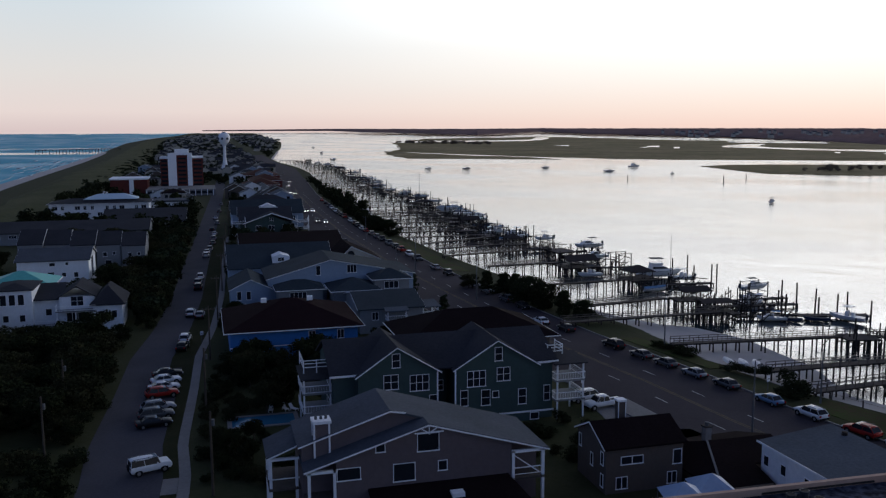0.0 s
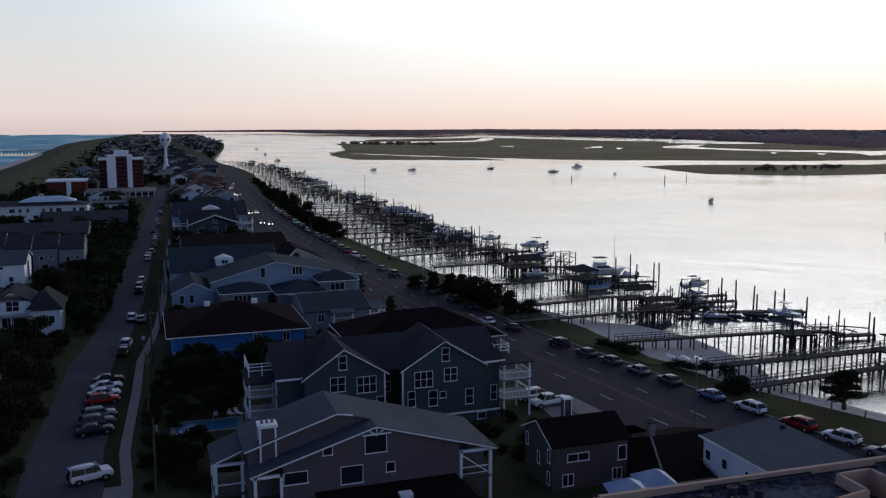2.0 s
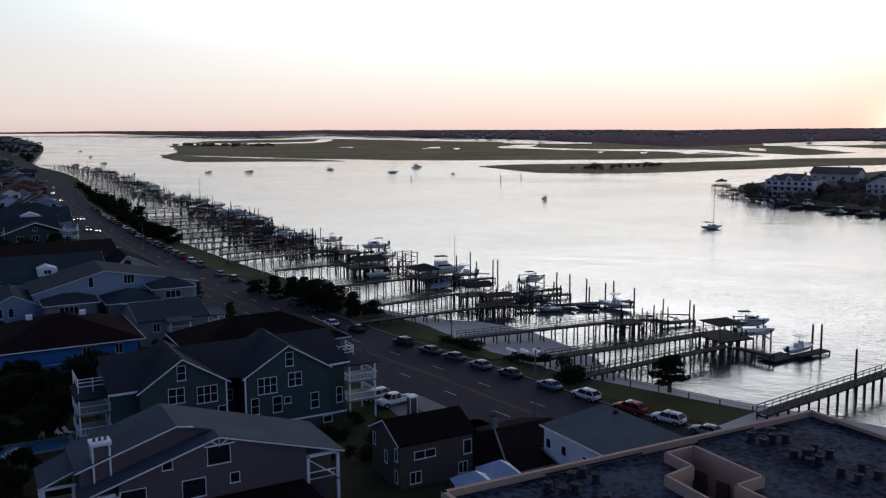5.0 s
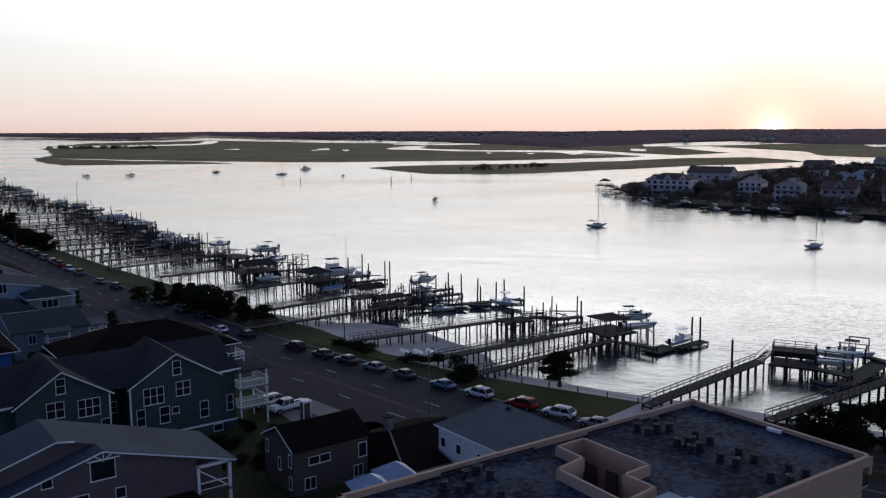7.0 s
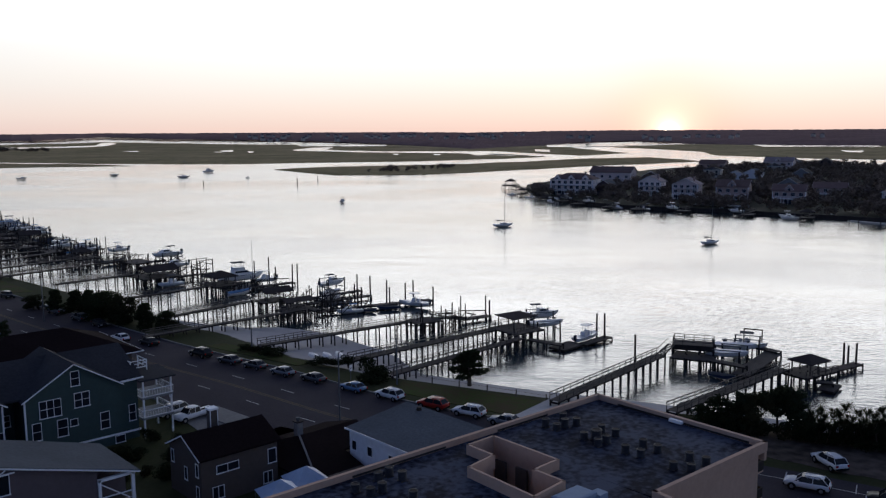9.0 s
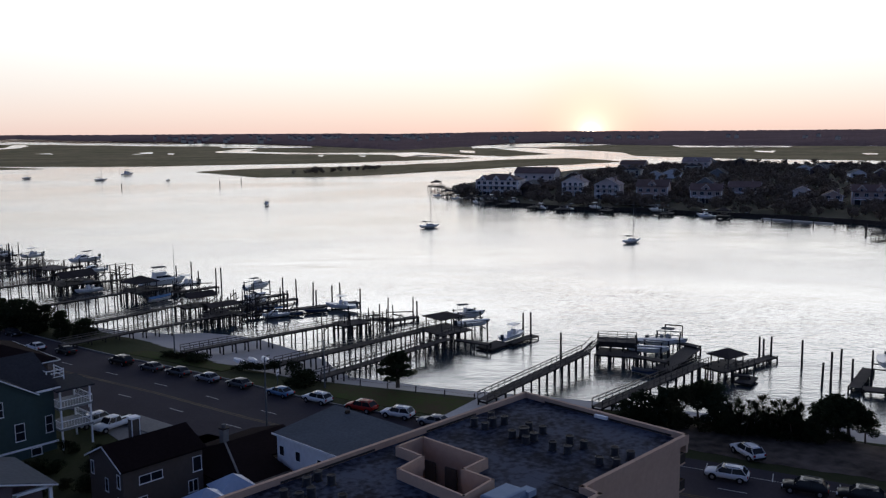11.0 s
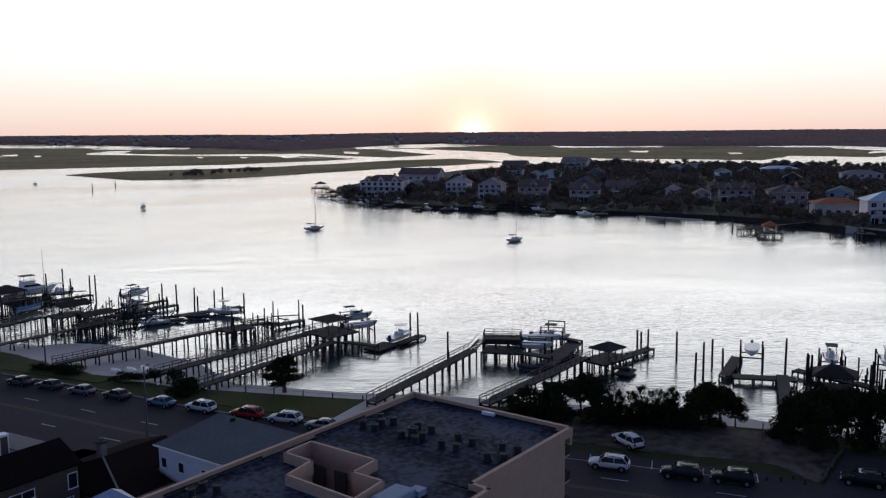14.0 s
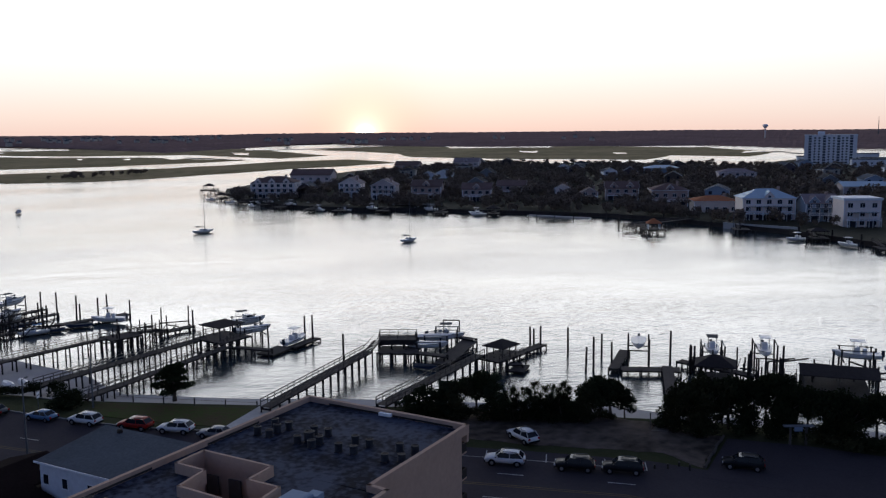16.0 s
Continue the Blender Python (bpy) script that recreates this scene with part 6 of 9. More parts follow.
    for kind, bx, by, turn, k in (("navy", 119.5, 165.4, -8, .75), ("dark", 121.2, 172.8, -6, .9), ("blue", 115.6, 157.0, 160, .72), ("navy", 124.6, 154.4, 150, .7), ("cover_white", 126.0, 179.0, 4, .9)):
        copy_thing(BOATS[kind], pose(bx, by, .1, 0, 0, turn) @ Matrix.Diagonal((k, k, k, 1)))
    boat("console", 131.0, 152.6, .2, 120)
    dock_clutter(u, 99, 124, 168, 178, 34, 12)
    dock_clutter(v, 98, 122, 156, 166, 34, 13)
    copy_thing(BOATS["navy"], pose(119.5, 155.6, .1, 0, 0, -40) @ Matrix.Diagonal((.6, .6, .6, 1)))


near_piers()


def far_pier(y, x0, length, kind):
    """A pier further up the shore: walkway, end platform, shelter or lifts, boats and mooring piles."""
    global _far_piles
    rnd = random.Random(int(y * 10))
    far = y > 330
    _far_piles = Form() if y > 262 else None
    rot = rnd.uniform(-3, 3)
    x1 = x0 + length * .72
    y1 = y + math.tan(radians(rot)) * length * .72
    p = pier(("weathered timber pier with boat lifts and mooring piles", "timber pier with railings and a dark roofed dock", "timber pier with a floating dock")[kind % 3], x0, y)
    walkway(p, (x0, y), (x1, y1), 1.6, PZ, rail=rnd.random() < .75, step=4.2 if far else 3.0)
    platform(p, x1 - 2, y1 - 2 - 4 * rnd.random(), x1 + 4 + 4 * rnd.random(), y1 + 2.5, 2.3, rot, rail="N" if rnd.random() < .5 else (), step=3.8 if far else 2.6)
    if kind % 3 == 1 or rnd.random() < .2:
        shelter(p, x1 + 3, y1 - 1, 7, 5, 2.3, rnd.uniform(2.0, 2.8), rnd.uniform(.7, 1.4), rot, rnd.choice(("hip", "gable")))
    xe = x1 + 8
    for k in range(rnd.choice((1, 2, 2))):
        yy = y1 - 5 + 6.5 * k
        if rnd.random() < .7:
            up = rnd.uniform(.9, 2.6)
            boat_lift(p, xe + 5, yy, 8, 3.4, rot, up + rnd.uniform(1.6, 2.4), up)
            boat(rnd.choice(("console", "cabin", "blue", "cover", "cover_white", "console")), xe + 5, yy, up + .05, rot + rnd.choice((0, 180)))
        else:
            boat(rnd.choice(("console", "cabin", "navy", "cover")), xe + 5, yy, .15, rot + rnd.choice((0, 180)))
    walkway(p, (x1 + 6, y1 + 2), (x1 + 8 + length * .3, y1 + 2.5), 1.8, .9, rail=False, step=4.5)
    for k in range(4 if far else 6):
        piling(p, xe + rnd.uniform(-4, 12), y1 + rnd.uniform(-8, 6), -1, rnd.uniform(4.0, 6.4), .16)
    dock_clutter(p, x1 - 6, xe + 8, y1 - 7, y1 + 6, 26 if y < 560 else 12, int(y))
    if _far_piles:
        tagged(part("pile_work", _far_piles, PILE, p), kind="stuff")
        _far_piles = None


def mid_piers():
    """The piers between the boathouse shore and the long row, each with its own docks and lifts."""
    p = pier("timber pier with railings and a pyramid-roofed deck", 83, 199.4)
    walkway(p, (82.7, 199.4), (105.0, 200.4), 1.6, PZ, step=2.6)
    platform(p, 104.0, 198.0, 112.4, 205.6, 2.4, 3, rail="S", step=2.2)
    shelter(p, 107.8, 202.4, 6.4, 5.4, 2.4, 1.9, 1.5, 3)
    walkway(p, (112.0, 199.4), (127.2, 198.0), 1.9, .9, rail=False, step=3)
    walkway(p, (112.0, 204.0), (113.4, 212.6), 1.7, 1.4, rail=False, step=2.6)
    boat("cruiser", 120.4, 213.6, .1, -8)
    boat("console", 122.6, 205.6, .5, 174)
    boat("cover", 109.2, 195.0, .1, 5)
    dock_clutter(p, 103, 122, 194, 207, 30, 1)
    pole = thing("flagpole", "tall bare pole standing at the dock", "pole", 120.4, 207.6, 0)
    part("pole", Form().cyl((0, 0, -1), (0, 0, 12.4), .09, .04, 8), METAL, pole)
    q = pier("timber pier with a long dark roof and a side dock", 76.8, 231.5)
    walkway(q, (76.8, 231.5), (98.0, 232.4), 1.6, PZ, step=2.8)
    platform(q, 96.6, 223.0, 107.4, 232.6, 2.2, 2, step=2.6)
    shelter(q, 102.0, 226.4, 9.0, 5.6, 2.2, 1.9, 1.2, 2, "gable")
    walkway(q, (106.0, 227.6), (121.0, 225.8), 1.9, 1.3, rail=False, step=3)
    boat_lift(q, 116.8, 229.6, 8, 3.8, 2, 5.0, 3.6)
    boat_lift(q, 113.6, 239.6, 8, 3.4, 4, 3.8, 1.8)
    boat("cabin", 113.6, 239.6, 1.9, 184)
    boat("dark", 102.4, 219.6, .1, 178)
    dock_clutter(q, 95, 119, 221, 238, 34, 2)
    r = pier("long timber pier with railings and a high boat lift", 70, 254.8)
    walkway(r, (69.9, 254.8), (107.0, 261.0), 1.6, PZ, step=3.0)
    platform(r, 106.0, 253.0, 113.2, 262.6, 2.2, 8, rail="N", step=2.8)
    boat_lift(r, 118.4, 255.6, 9.5, 3.8, 8, 4.4, 2.8)
    copy_thing(BOATS["cabin"], pose(118.4, 255.6, 2.85, 0, 0, 188) @ Matrix.Diagonal((1.25, 1.2, 1.1, 1)))
    walkway(r, (112.6, 262.0), (121.0, 263.4), 1.7, .9, rail=False, step=3)
    dock_clutter(r, 100, 122, 251, 265, 34, 3)
    t = pier("timber pier with a small hipped shelter and lift", 72, 271)
    walkway(t, (72.0, 271.0), (98.0, 276.0), 1.6, PZ, step=3.0)
    platform(t, 97.0, 273.6, 105.0, 281.0, 2.3, 8, step=2.8)
    shelter(t, 100.6, 277.6, 4.6, 4.0, 2.3, 1.9, 1.5, 8)
    boat_lift(t, 112.4, 278.4, 8, 3.4, 8, 4.6, 2.7)
    boat("console", 112.4, 278.4, 2.8, 188)
    boat("navy", 108.0, 271.4, .1, 10)
    dock_clutter(t, 93, 116, 270, 283, 36, 4)
    u = pier("narrow timber pier with low docks and thick piles", 74, 285)
    walkway(u, (70.5, 284.0), (99.0, 296.0), 1.6, PZ, step=3.0, rail=False)
    walkway(u, (99.0, 296.0), (112.0, 299.0), 2.0, .9, rail=False, step=3.2)
    for x, y in ((101.6, 290.2), (103.4, 288.6), (107.4, 293.0), (112.4, 296.4)):
        piling(u, x, y, -1, 6.2, .26)
    dock_clutter(u, 92, 113, 287, 301, 32, 5)
    boat("cover", 106.4, 301.6, .1, 14)


mid_piers()
for py, px, pl, pk in ((303, 69, 40, 2), (318, 68, 36, 0), (335, 69, 42, 1), (351, 70, 40, 2), (366, 71, 42, 0), (382, 72, 40, 2),
                       (397, 72, 44, 0), (427, 75, 40, 1), (452, 80, 34, 2), (500, 88, 30, 0), (525, 80, 36, 2), (556, 76, 38, 1), (590, 78, 34, 2), (622, 82, 36, 0), (655, 84, 32, 2), (690, 88, 36, 2), (728, 90, 34, 0), (770, 92, 34, 1),
                       (815, 95, 34, 0), (865, 96, 32, 1), (915, 98, 32, 2), (970, 97, 32, 0), (1030, 93, 32, 1), (1090, 90, 30, 0)):
    far_pier(py, px, pl, pk)
copy_thing(BOATS["cover"], pose(114, 403, 2.4, 0, 0, 180) @ Matrix.Diagonal((1.5, 1.3, 1.2, 1)))
boat("cruiser", 117, 410, .1, 176)

for x, y, h in ((131.1, 169.3, 5.4), (132.1, 164.2, 5.0), (124.6, 167.1, 4.6), (136.3, 158.9, 4.9), (137.4, 153.0, 4.2), (133.3, 130.1, 4.6), (135.8, 101.1, 5.4), (136.6, 103.7, 5.0), (125.3, 86.7, 5.4), (151.6, 60.9, 3.5), (150.2, 59.0, 4.3), (153.0, 62.2, 3.3),
                (149.0, 53.1, 4.8), (140.2, 46.7, 4.0), (140.1, 45.3, 6.0), (149.0, 46.7, 4.4), (145.6, 43.8, 3.8), (150.3, 34.7, 6.0), (148.0, 21.0, 4.4), (149.3, 16.0, 5.4), (147.6, 30.6, 4.6), (147.2, 29.9, 4.4), (143.4, 20.6, 4.8), (142.6, 20.2, 4.6), (145.2, 18.2, 4.4), (151.1, 8.6, 5.2), (157.0, 4.1, 4.8), (158.2, 2.6, 4.4),
                (126.0, 196.6, 6), (127.4, 196.3, 6), (132.5, 219.2, 5), (124.3, 202.1, 5), (123.6, 212.0, 5.4), (132.0, 176.0, 4.8), (127.7, 157.6, 4.4), (132.4, 157.4, 4.8), (118, 157, 4.2), (113, 163, 4.4), (121.5, 160.5, 4.8)):
    piling(None, x, y, -1.0, h, .19)


def south_docks():
    p = pier("timber dock with boat lifts behind the trees", 128, 30)
    walkway(p, (122.0, 27.5), (143.0, 33.4), 1.8, 1.6, rail=False, step=3)
    walkway(p, (140.2, 41.8), (153.2, 43.6), 1.9, .9, rail=False, step=3)
    walkway(p, (140.6, 40.6), (144.2, 31.6), 2.6, .9, rail=False, step=3)
    boat_lift(p, 147.6, 39.6, 7, 3.6, 195, 5.0, 3.0)
    boat("cover_white", 147.6, 39.6, 3.1, 195)
    walkway(p, (150.0, 33.0), (146.0, 20.0), 2.0, .9, rail=False, step=3)
    shelter(p, 141.7, 25.4, 5.6, 4.6, 1.0, 2.3, 1.5, 100, "hip")
    platform(p, 138.6, 22.6, 144.8, 28.2, 1.0, 10, step=2.8)
    boat_lift(p, 150.5, 27.6, 7, 3.6, 195, 4.6, 2.5)
    boat("dark", 150.5, 27.6, 2.6, 195)
    boat_lift(p, 153.0, 19.4, 7, 3.6, 193, 5.0, 2.6)
    boat("console", 153.0, 19.4, 2.7, 193)
    walkway(p, (124, 12), (146, 14.5), 1.8, 1.6, rail=True, step=3)
    platform(p, 138, 3.0, 150, 12.5, 1.2, 8, step=3.2)
    shelter(p, 144, 7.4, 10.5, 6, 1.2, 2.3, .9, 98, "gable")
    boat_lift(p, 155.0, 5.4, 8, 3.4, 100, 5.0, 3.0)
    boat("console", 155.0, 5.4, 3.1, 100)
    boat("blue", 151.0, -3.0, 2.0, 100)
    dock_clutter(p, 143.0, 152.5, 16.5, 31.0, 30, 21)
    dock_clutter(p, 144.0, 156.0, 1.0, 13.0, 16, 22)


south_docks()


# ---- boats out on the bay ----
def sail_boat(label, x, y, l, rot, mast):
    th = thing("sailboat", label, "sailboat", x, y, -.25, rot, "anchored sailboats")
    h = l * .15
    rings = []
    for t, half, keel in ((0, .3, .5), (.1, .38, .3), (.35, .5, .08), (.6, .46, .06), (.8, .3, .25), (.93, .13, .6), (1, .015, .95)):
        a, k = half * l * .32, keel * h
        tp = h * (1 + .25 * abs(t - .4))
        rings.append([((t - .5) * l, 0, k), ((t - .5) * l, -a * .85, (k + tp) / 2), ((t - .5) * l, -a, tp), ((t - .5) * l, 0, tp + .08), ((t - .5) * l, a, tp), ((t - .5) * l, a * .85, (k + tp) / 2)])
    part("hull", Form().loft(rings), HULL_W, th)
    part("cabin", Form().loft([[(-.15 * l, -.1 * l, h), (.2 * l, -.06 * l, h), (.2 * l, .06 * l, h), (-.15 * l, .1 * l, h)], [(-.14 * l, -.085 * l, h + .7), (.16 * l, -.05 * l, h + .55), (.16 * l, .05 * l, h + .55), (-.14 * l, .085 * l, h + .7)]]), HULL_W, th)
    part("cabin_window", Form().box(-.1 * l, -.098 * l, h + .2, .1 * l, .098 * l, h + .42), GLASS, th)
    part("mast", Form().cyl((.06 * l, 0, h), (.06 * l, 0, mast), .11, .07, 8), METAL, th)
    part("boom", Form().cyl((.05 * l, 0, h + 1.4), (-.36 * l, 0, h + 1.5), .12, .12, 8), COVER, th, "boom with furled dark sail")
    s = Form()
    s.cyl((.06 * l, 0, mast - .2), (.49 * l, 0, h + .3), .03, .03, 5)
    s.cyl((.06 * l, 0, mast - .1), (-.49 * l, 0, h + .3), .02, .02, 5)
    for sy in (-1, 1):
        s.cyl((.05 * l, 0, mast * .8), (.05 * l, sy * .15 * l, h + .1), .02, .02, 5)
    part("rigging", s, METAL, th)
    part("bimini", Form().box(-.38 * l, -.11 * l, h + 1.75, -.2 * l, .11 * l, h + 1.85), COVER, th)
    return th


sail_boat("white sailboat at anchor with bare mast", 271, 256, 9.8, -12, 15.8)
sail_boat("white sailboat at anchor with dark canopy", 280.5, 163, 8.5, -12, 15.8)
sail_boat("dark distant sailboat at anchor", 371, 757, 12, 0, 16)
sail_boat("white sailboat moored at the end of a pier", 114.0, 468.0, 10, 5, 17)
sail_boat("small distant sailboat at anchor", 344, 850, 11, 20, 13)
for kind, x, y, rot, sc in (("cabin", 300, 412, 40, 1.0), ("cruiser", 436, 832, 10, 1.1), ("cabin", 259, 853, 0, 1.1), ("cabin", 222, 867, 20, 1.0), ("console", 405, 700, 30, .8), ("cabin", 196, 1500, 60, 1.4), ("cabin", 170, 1180, 20, 1.2), ("console", 150, 860, 80, 1.0), ("cabin", 230, 1900, 50, 1.6)):
    copy_thing(BOATS[kind], pose(x, y, .05, 0, 0, rot) @ Matrix.Diagonal((sc, sc, sc, 1)))
for x, y, h in ((375.7, 575, 5.5), (419, 610, 4.2), (330, 640, 3.5)):
    m = piling(None, x, y, -1, h, .35)
    tagged(m, "dark channel marker pile out in the bay", "channel marker")
for b in BOATS.values():
    for o in (*b.children_recursive, b):
        bpy.data.objects.remove(o)


# ---- cars ----
def car_paint(name, c):
    return mat(name, c, tuple(v * .9 for v in c), rough=.35, size=1, big=4, bump=0, spec=.12)


PAINT = {"white": car_paint("white_car_paint", (.68, .69, .70)), "silver": car_paint("silver_car_paint", (.22, .235, .26)), "black": car_paint("black_car_paint", (.015, .016, .018)),
         "grey": car_paint("grey_car_paint", (.09, .095, .10)), "red": car_paint("red_car_paint", (.30, .02, .015)), "blue": car_paint("blue_car_paint", (.12, .22, .35)), "tan": car_paint("tan_car_paint", (.25, .22, .18))}
HEAD = mat("headlamp_glass", (.6, .62, .65), rough=.15, size=.3, big=1, bump=0)
GLOW = bpy.data.materials.new("lit_headlamp")
GLOW.use_nodes = True
GLOW.node_tree.nodes["Principled BSDF"].inputs["Emission Color"].default_value = (1, .93, .8, 1)
GLOW.node_tree.nodes["Principled BSDF"].inputs["Emission Strength"].default_value = 12.0
TAILGLOW = bpy.data.materials.new("lit_tail_lamp")
TAILGLOW.use_nodes = True
TAILGLOW.node_tree.nodes["Principled BSDF"].inputs["Emission Color"].default_value = (1, .05, .03, 1)
TAILGLOW.node_tree.nodes["Principled BSDF"].inputs["Emission Strength"].default_value = 2.0


def car(kind, colour, lit=False, plain=False):
    """A car along +x with body, glasshouse, wheels and lamps."""
    L, W, H, hood = {"sedan": (4.7, 1.82, 1.45, .92), "suv": (4.75, 1.9, 1.70, 1.06), "pickup": (5.7, 1.95, 1.85, 1.15), "boxy": (4.66, 1.93, 1.95, 1.2), "hatch": (4.1, 1.76, 1.5, .95)}[kind]
    word = {"sedan": "sedan", "suv": "sport utility car", "pickup": "pickup truck", "boxy": "boxy off-road car", "hatch": "hatchback"}[kind]
    th = thing("car", "%s %s parked on the asphalt" % (colour, word) if not lit else "%s %s driving with lamps lit" % (colour, word), "car", 0, 0, -50, 0, "cars on the streets")
    a = L / 2
    # stations from tail to nose: place, half width, sill, shoulder height
    tail = {"sedan": (.80, .96, 1.0), "suv": (.86, 1.0, 1.02), "pickup": (.96, 1.0, 1.0), "boxy": (.97, 1.0, 1.0), "hatch": (.88, 1.0, 1.02)}[kind]
    nose = {"sedan": (.94, .84, .66), "suv": (.96, .88, .70), "pickup": (.99, .95, .74), "boxy": (1.0, .98, .80), "hatch": (.92, .82, .66)}[kind]
    plan = (.80, .94, 1.0, 1.0, 1.0, .98, .90, .74) if kind != "boxy" else (.95, 1.0, 1.0, 1.0, 1.0, 1.0, .99, .95)
    sill = .34 if kind in ("sedan", "hatch") else .42
    rings = []
    for t, p, h in zip((0, .025, .12, .35, .70, .86, .96, 1.0), plan, (tail[0], tail[1], tail[2], 1.0, 1.0, *nose)):
        x, w, z = -a + L * t, W / 2 * p, hood * h
        lo = sill + (.12 if t in (0, 1.0) else 0)
        half = [(w * .90, lo), (w * .99, lo + (z - lo) * .3), (w, lo + (z - lo) * .62), (w * .97, lo + (z - lo) * .86), (w * .86, z)]
        rings.append([(x, -y, q) for y, q in half] + [(x, 0, z + .035)] + [(x, y, q) for y, q in half[::-1]])
    part("body", Form().loft(rings), PAINT[colour], th, smooth=kind != "boxy")
    c0, c1, t0, t1 = {"sedan": (-a + .55, a - 1.2, -a + 1.25, a - 1.95), "suv": (-a + .12, a - 1.15, -a + .72, a - 1.85), "pickup": (-.75, a - 1.35, -.55, a - 1.95), "boxy": (-a + .05, a - 1.3, -a + .12, a - 1.55), "hatch": (-a + .06, a - 1.05, -a + .55, a - 1.65)}[kind]
    w0, w1, z0, z1 = W / 2 - .1, W / 2 - .26, hood - .03, H - .06
    part("glasshouse", Form().loft([[(c0, -w0, z0), (c1, -w0, z0), (c1, w0, z0), (c0, w0, z0)], [(t0, -w1, z1), (t1, -w1, z1), (t1, w1, z1), (t0, w1, z1)]]), GLASS, th, "dark car windows")
    rings = []
    for k in range(7):
        u = k / 6
        x, zc, ww = t0 - .06 + (t1 - t0 + .14) * u, H + .02 - .13 * ((u - .42) / .58) ** 2, w1 + .03 - .05 * abs(2 * u - 1) ** 3
        rings.append([(x, -ww, z1 - .06), (x, -ww, zc - .09), (x, -ww * .78, zc - .02), (x, 0, zc), (x, ww * .78, zc - .02), (x, ww, zc - .09), (x, ww, z1 - .06)])
    part("roof", Form().loft(rings), PAINT[colour], th, smooth=True)
    pil = Form()
    for s in () if plain else (-1, 1):
        for u, v in (((c0, s * w0), (t0, s * w1)), ((c1, s * w0), (t1, s * w1)), (((c0 + c1) / 2 - .1, s * w0), ((t0 + t1) / 2 - .1, s * w1))):
            pil.beam((*u, z0), (*v, z1), .06, .06)
    if not plain:
        part("window_pillars", pil, PAINT[colour], th)
    if kind in ("suv", "boxy") and not plain:
        rr = Form()
        for s in (-1, 1):
            rr.beam((t0 + .2, s * (w1 - .05), H + .05), (t1 - .3, s * (w1 - .05), H + .05), .05, .05)
        part("roof_rack", rr, METAL, th)
    if kind == "pickup":
        part("cargo_bed", Form().box(-a + .12, -W / 2 + .2, 1.16, -.85, W / 2 - .2, 1.175), RUBBER, th, "dark open cargo bed")
    if kind == "boxy":
        part("spare_wheel", Form().cyl((-a - .2, 0, 1.05), (-a, 0, 1.05), .36, .36, 14), RUBBER, th)
    r = .34 if kind in ("sedan", "hatch") else .38
    for sx in (-a + .85, a - .9):
        for s in (-1, 1):
            y0, y1 = s * (W / 2 - .2), s * (W / 2 + .02)
            wheel = part("wheel", Form().cyl((sx, y0, r), (sx, y1, r), r, r, 14), RUBBER, th)
            if plain:
                continue
            part("wheel_arch", Form().cyl((sx, s * (W / 2 - .2), r + .02), (sx, s * (W / 2 - .008), r + .02), r + .07, r + .07, 14), RUBBER, th)
            part("rim", Form().cyl((sx, y1 - s * .02, r), (sx, y1 + s * .012, r), r * .62, r * .55, 10), ALLOY, wheel)
    for s in (-1, 1):
        part("headlight", Form().box(a - .16, s * (W / 2 - .28) - .2, hood - .38, a - .01, s * (W / 2 - .28) + .2, hood - .22), GLOW if lit else HEAD, th)
        part("tail_light", Form().box(-a - .01, s * (W / 2 - .22) - .14, hood - .3, -a + .08, s * (W / 2 - .22) + .14, hood - .05), TAILGLOW if lit else RED_LAMP, th)
        if plain:
            continue
        part("mirror", Form().box(c1 - .45, s * (W / 2 + .02) - .09, hood, c1 - .3, s * (W / 2 + .02) + .09, hood + .14), PAINT[colour], th)
    if plain:
        return th
    part("front_bumper", Form().box(a - .06, -W / 2 + .12, .36, a + .03, W / 2 - .12, .58), RUBBER, th)
    part("rear_bumper", Form().box(-a - .03, -W / 2 + .12, .38, -a + .06, W / 2 - .12, .62), RUBBER, th)
    return th


_cars = {}


def put_car(kind, colour, x, y, rot, lit=False, z=GROUND + .05):
    key = (kind, colour, lit, y > 200)
    if key not in _cars:
        _cars[key] = car(*key)
    return copy_thing(_cars[key], pose(x, y, z, 0, 0, rot))


def road_angle(line, y):
    return math.degrees(math.atan2(12, lerp_table(line, y + 6) - lerp_table(line, y - 6)))


# parked along the boulevard on the bay side, noses south
for kind, colour, x, y in (("sedan", "white", 65.0, 162.2), ("sedan", "black", 67.4, 155.0), ("suv", "black", 70.3, 140.2), ("sedan", "grey", 71.8, 132.6), ("sedan", "grey", 73.2, 126.6), ("sedan", "silver", 74.4, 119.8),
                           ("sedan", "grey", 75.9, 113.2), ("sedan", "blue", 77.3, 104.6), ("suv", "white", 78.8, 97.6), ("suv", "red", 80.4, 89.8), ("suv", "white", 81.8, 83.8), ("sedan", "silver", 82.8, 77.8)):
    put_car(kind, colour, x, y, road_angle(BLVD, y) if colour != "red" else road_angle(BLVD, y))
for kind, colour, x, y, rot in (("suv", "white", 91.1, 40.2, 106), ("suv", "white", 99.4, 41.4, 60), ("suv", "black", 93.1, 32.2, 106), ("suv", "black", 94.8, 27.0, 106), ("suv", "black", 102.2, 14.8, 100),
                                ("pickup", "white", 53.4, 109.6, 190), ("suv", "white", 52.0, 113.0, 190), ("boxy", "white", -7.4, 102.3, 18)):
    put_car(kind, colour, x, y, rot)
_rnd = random.Random(21)
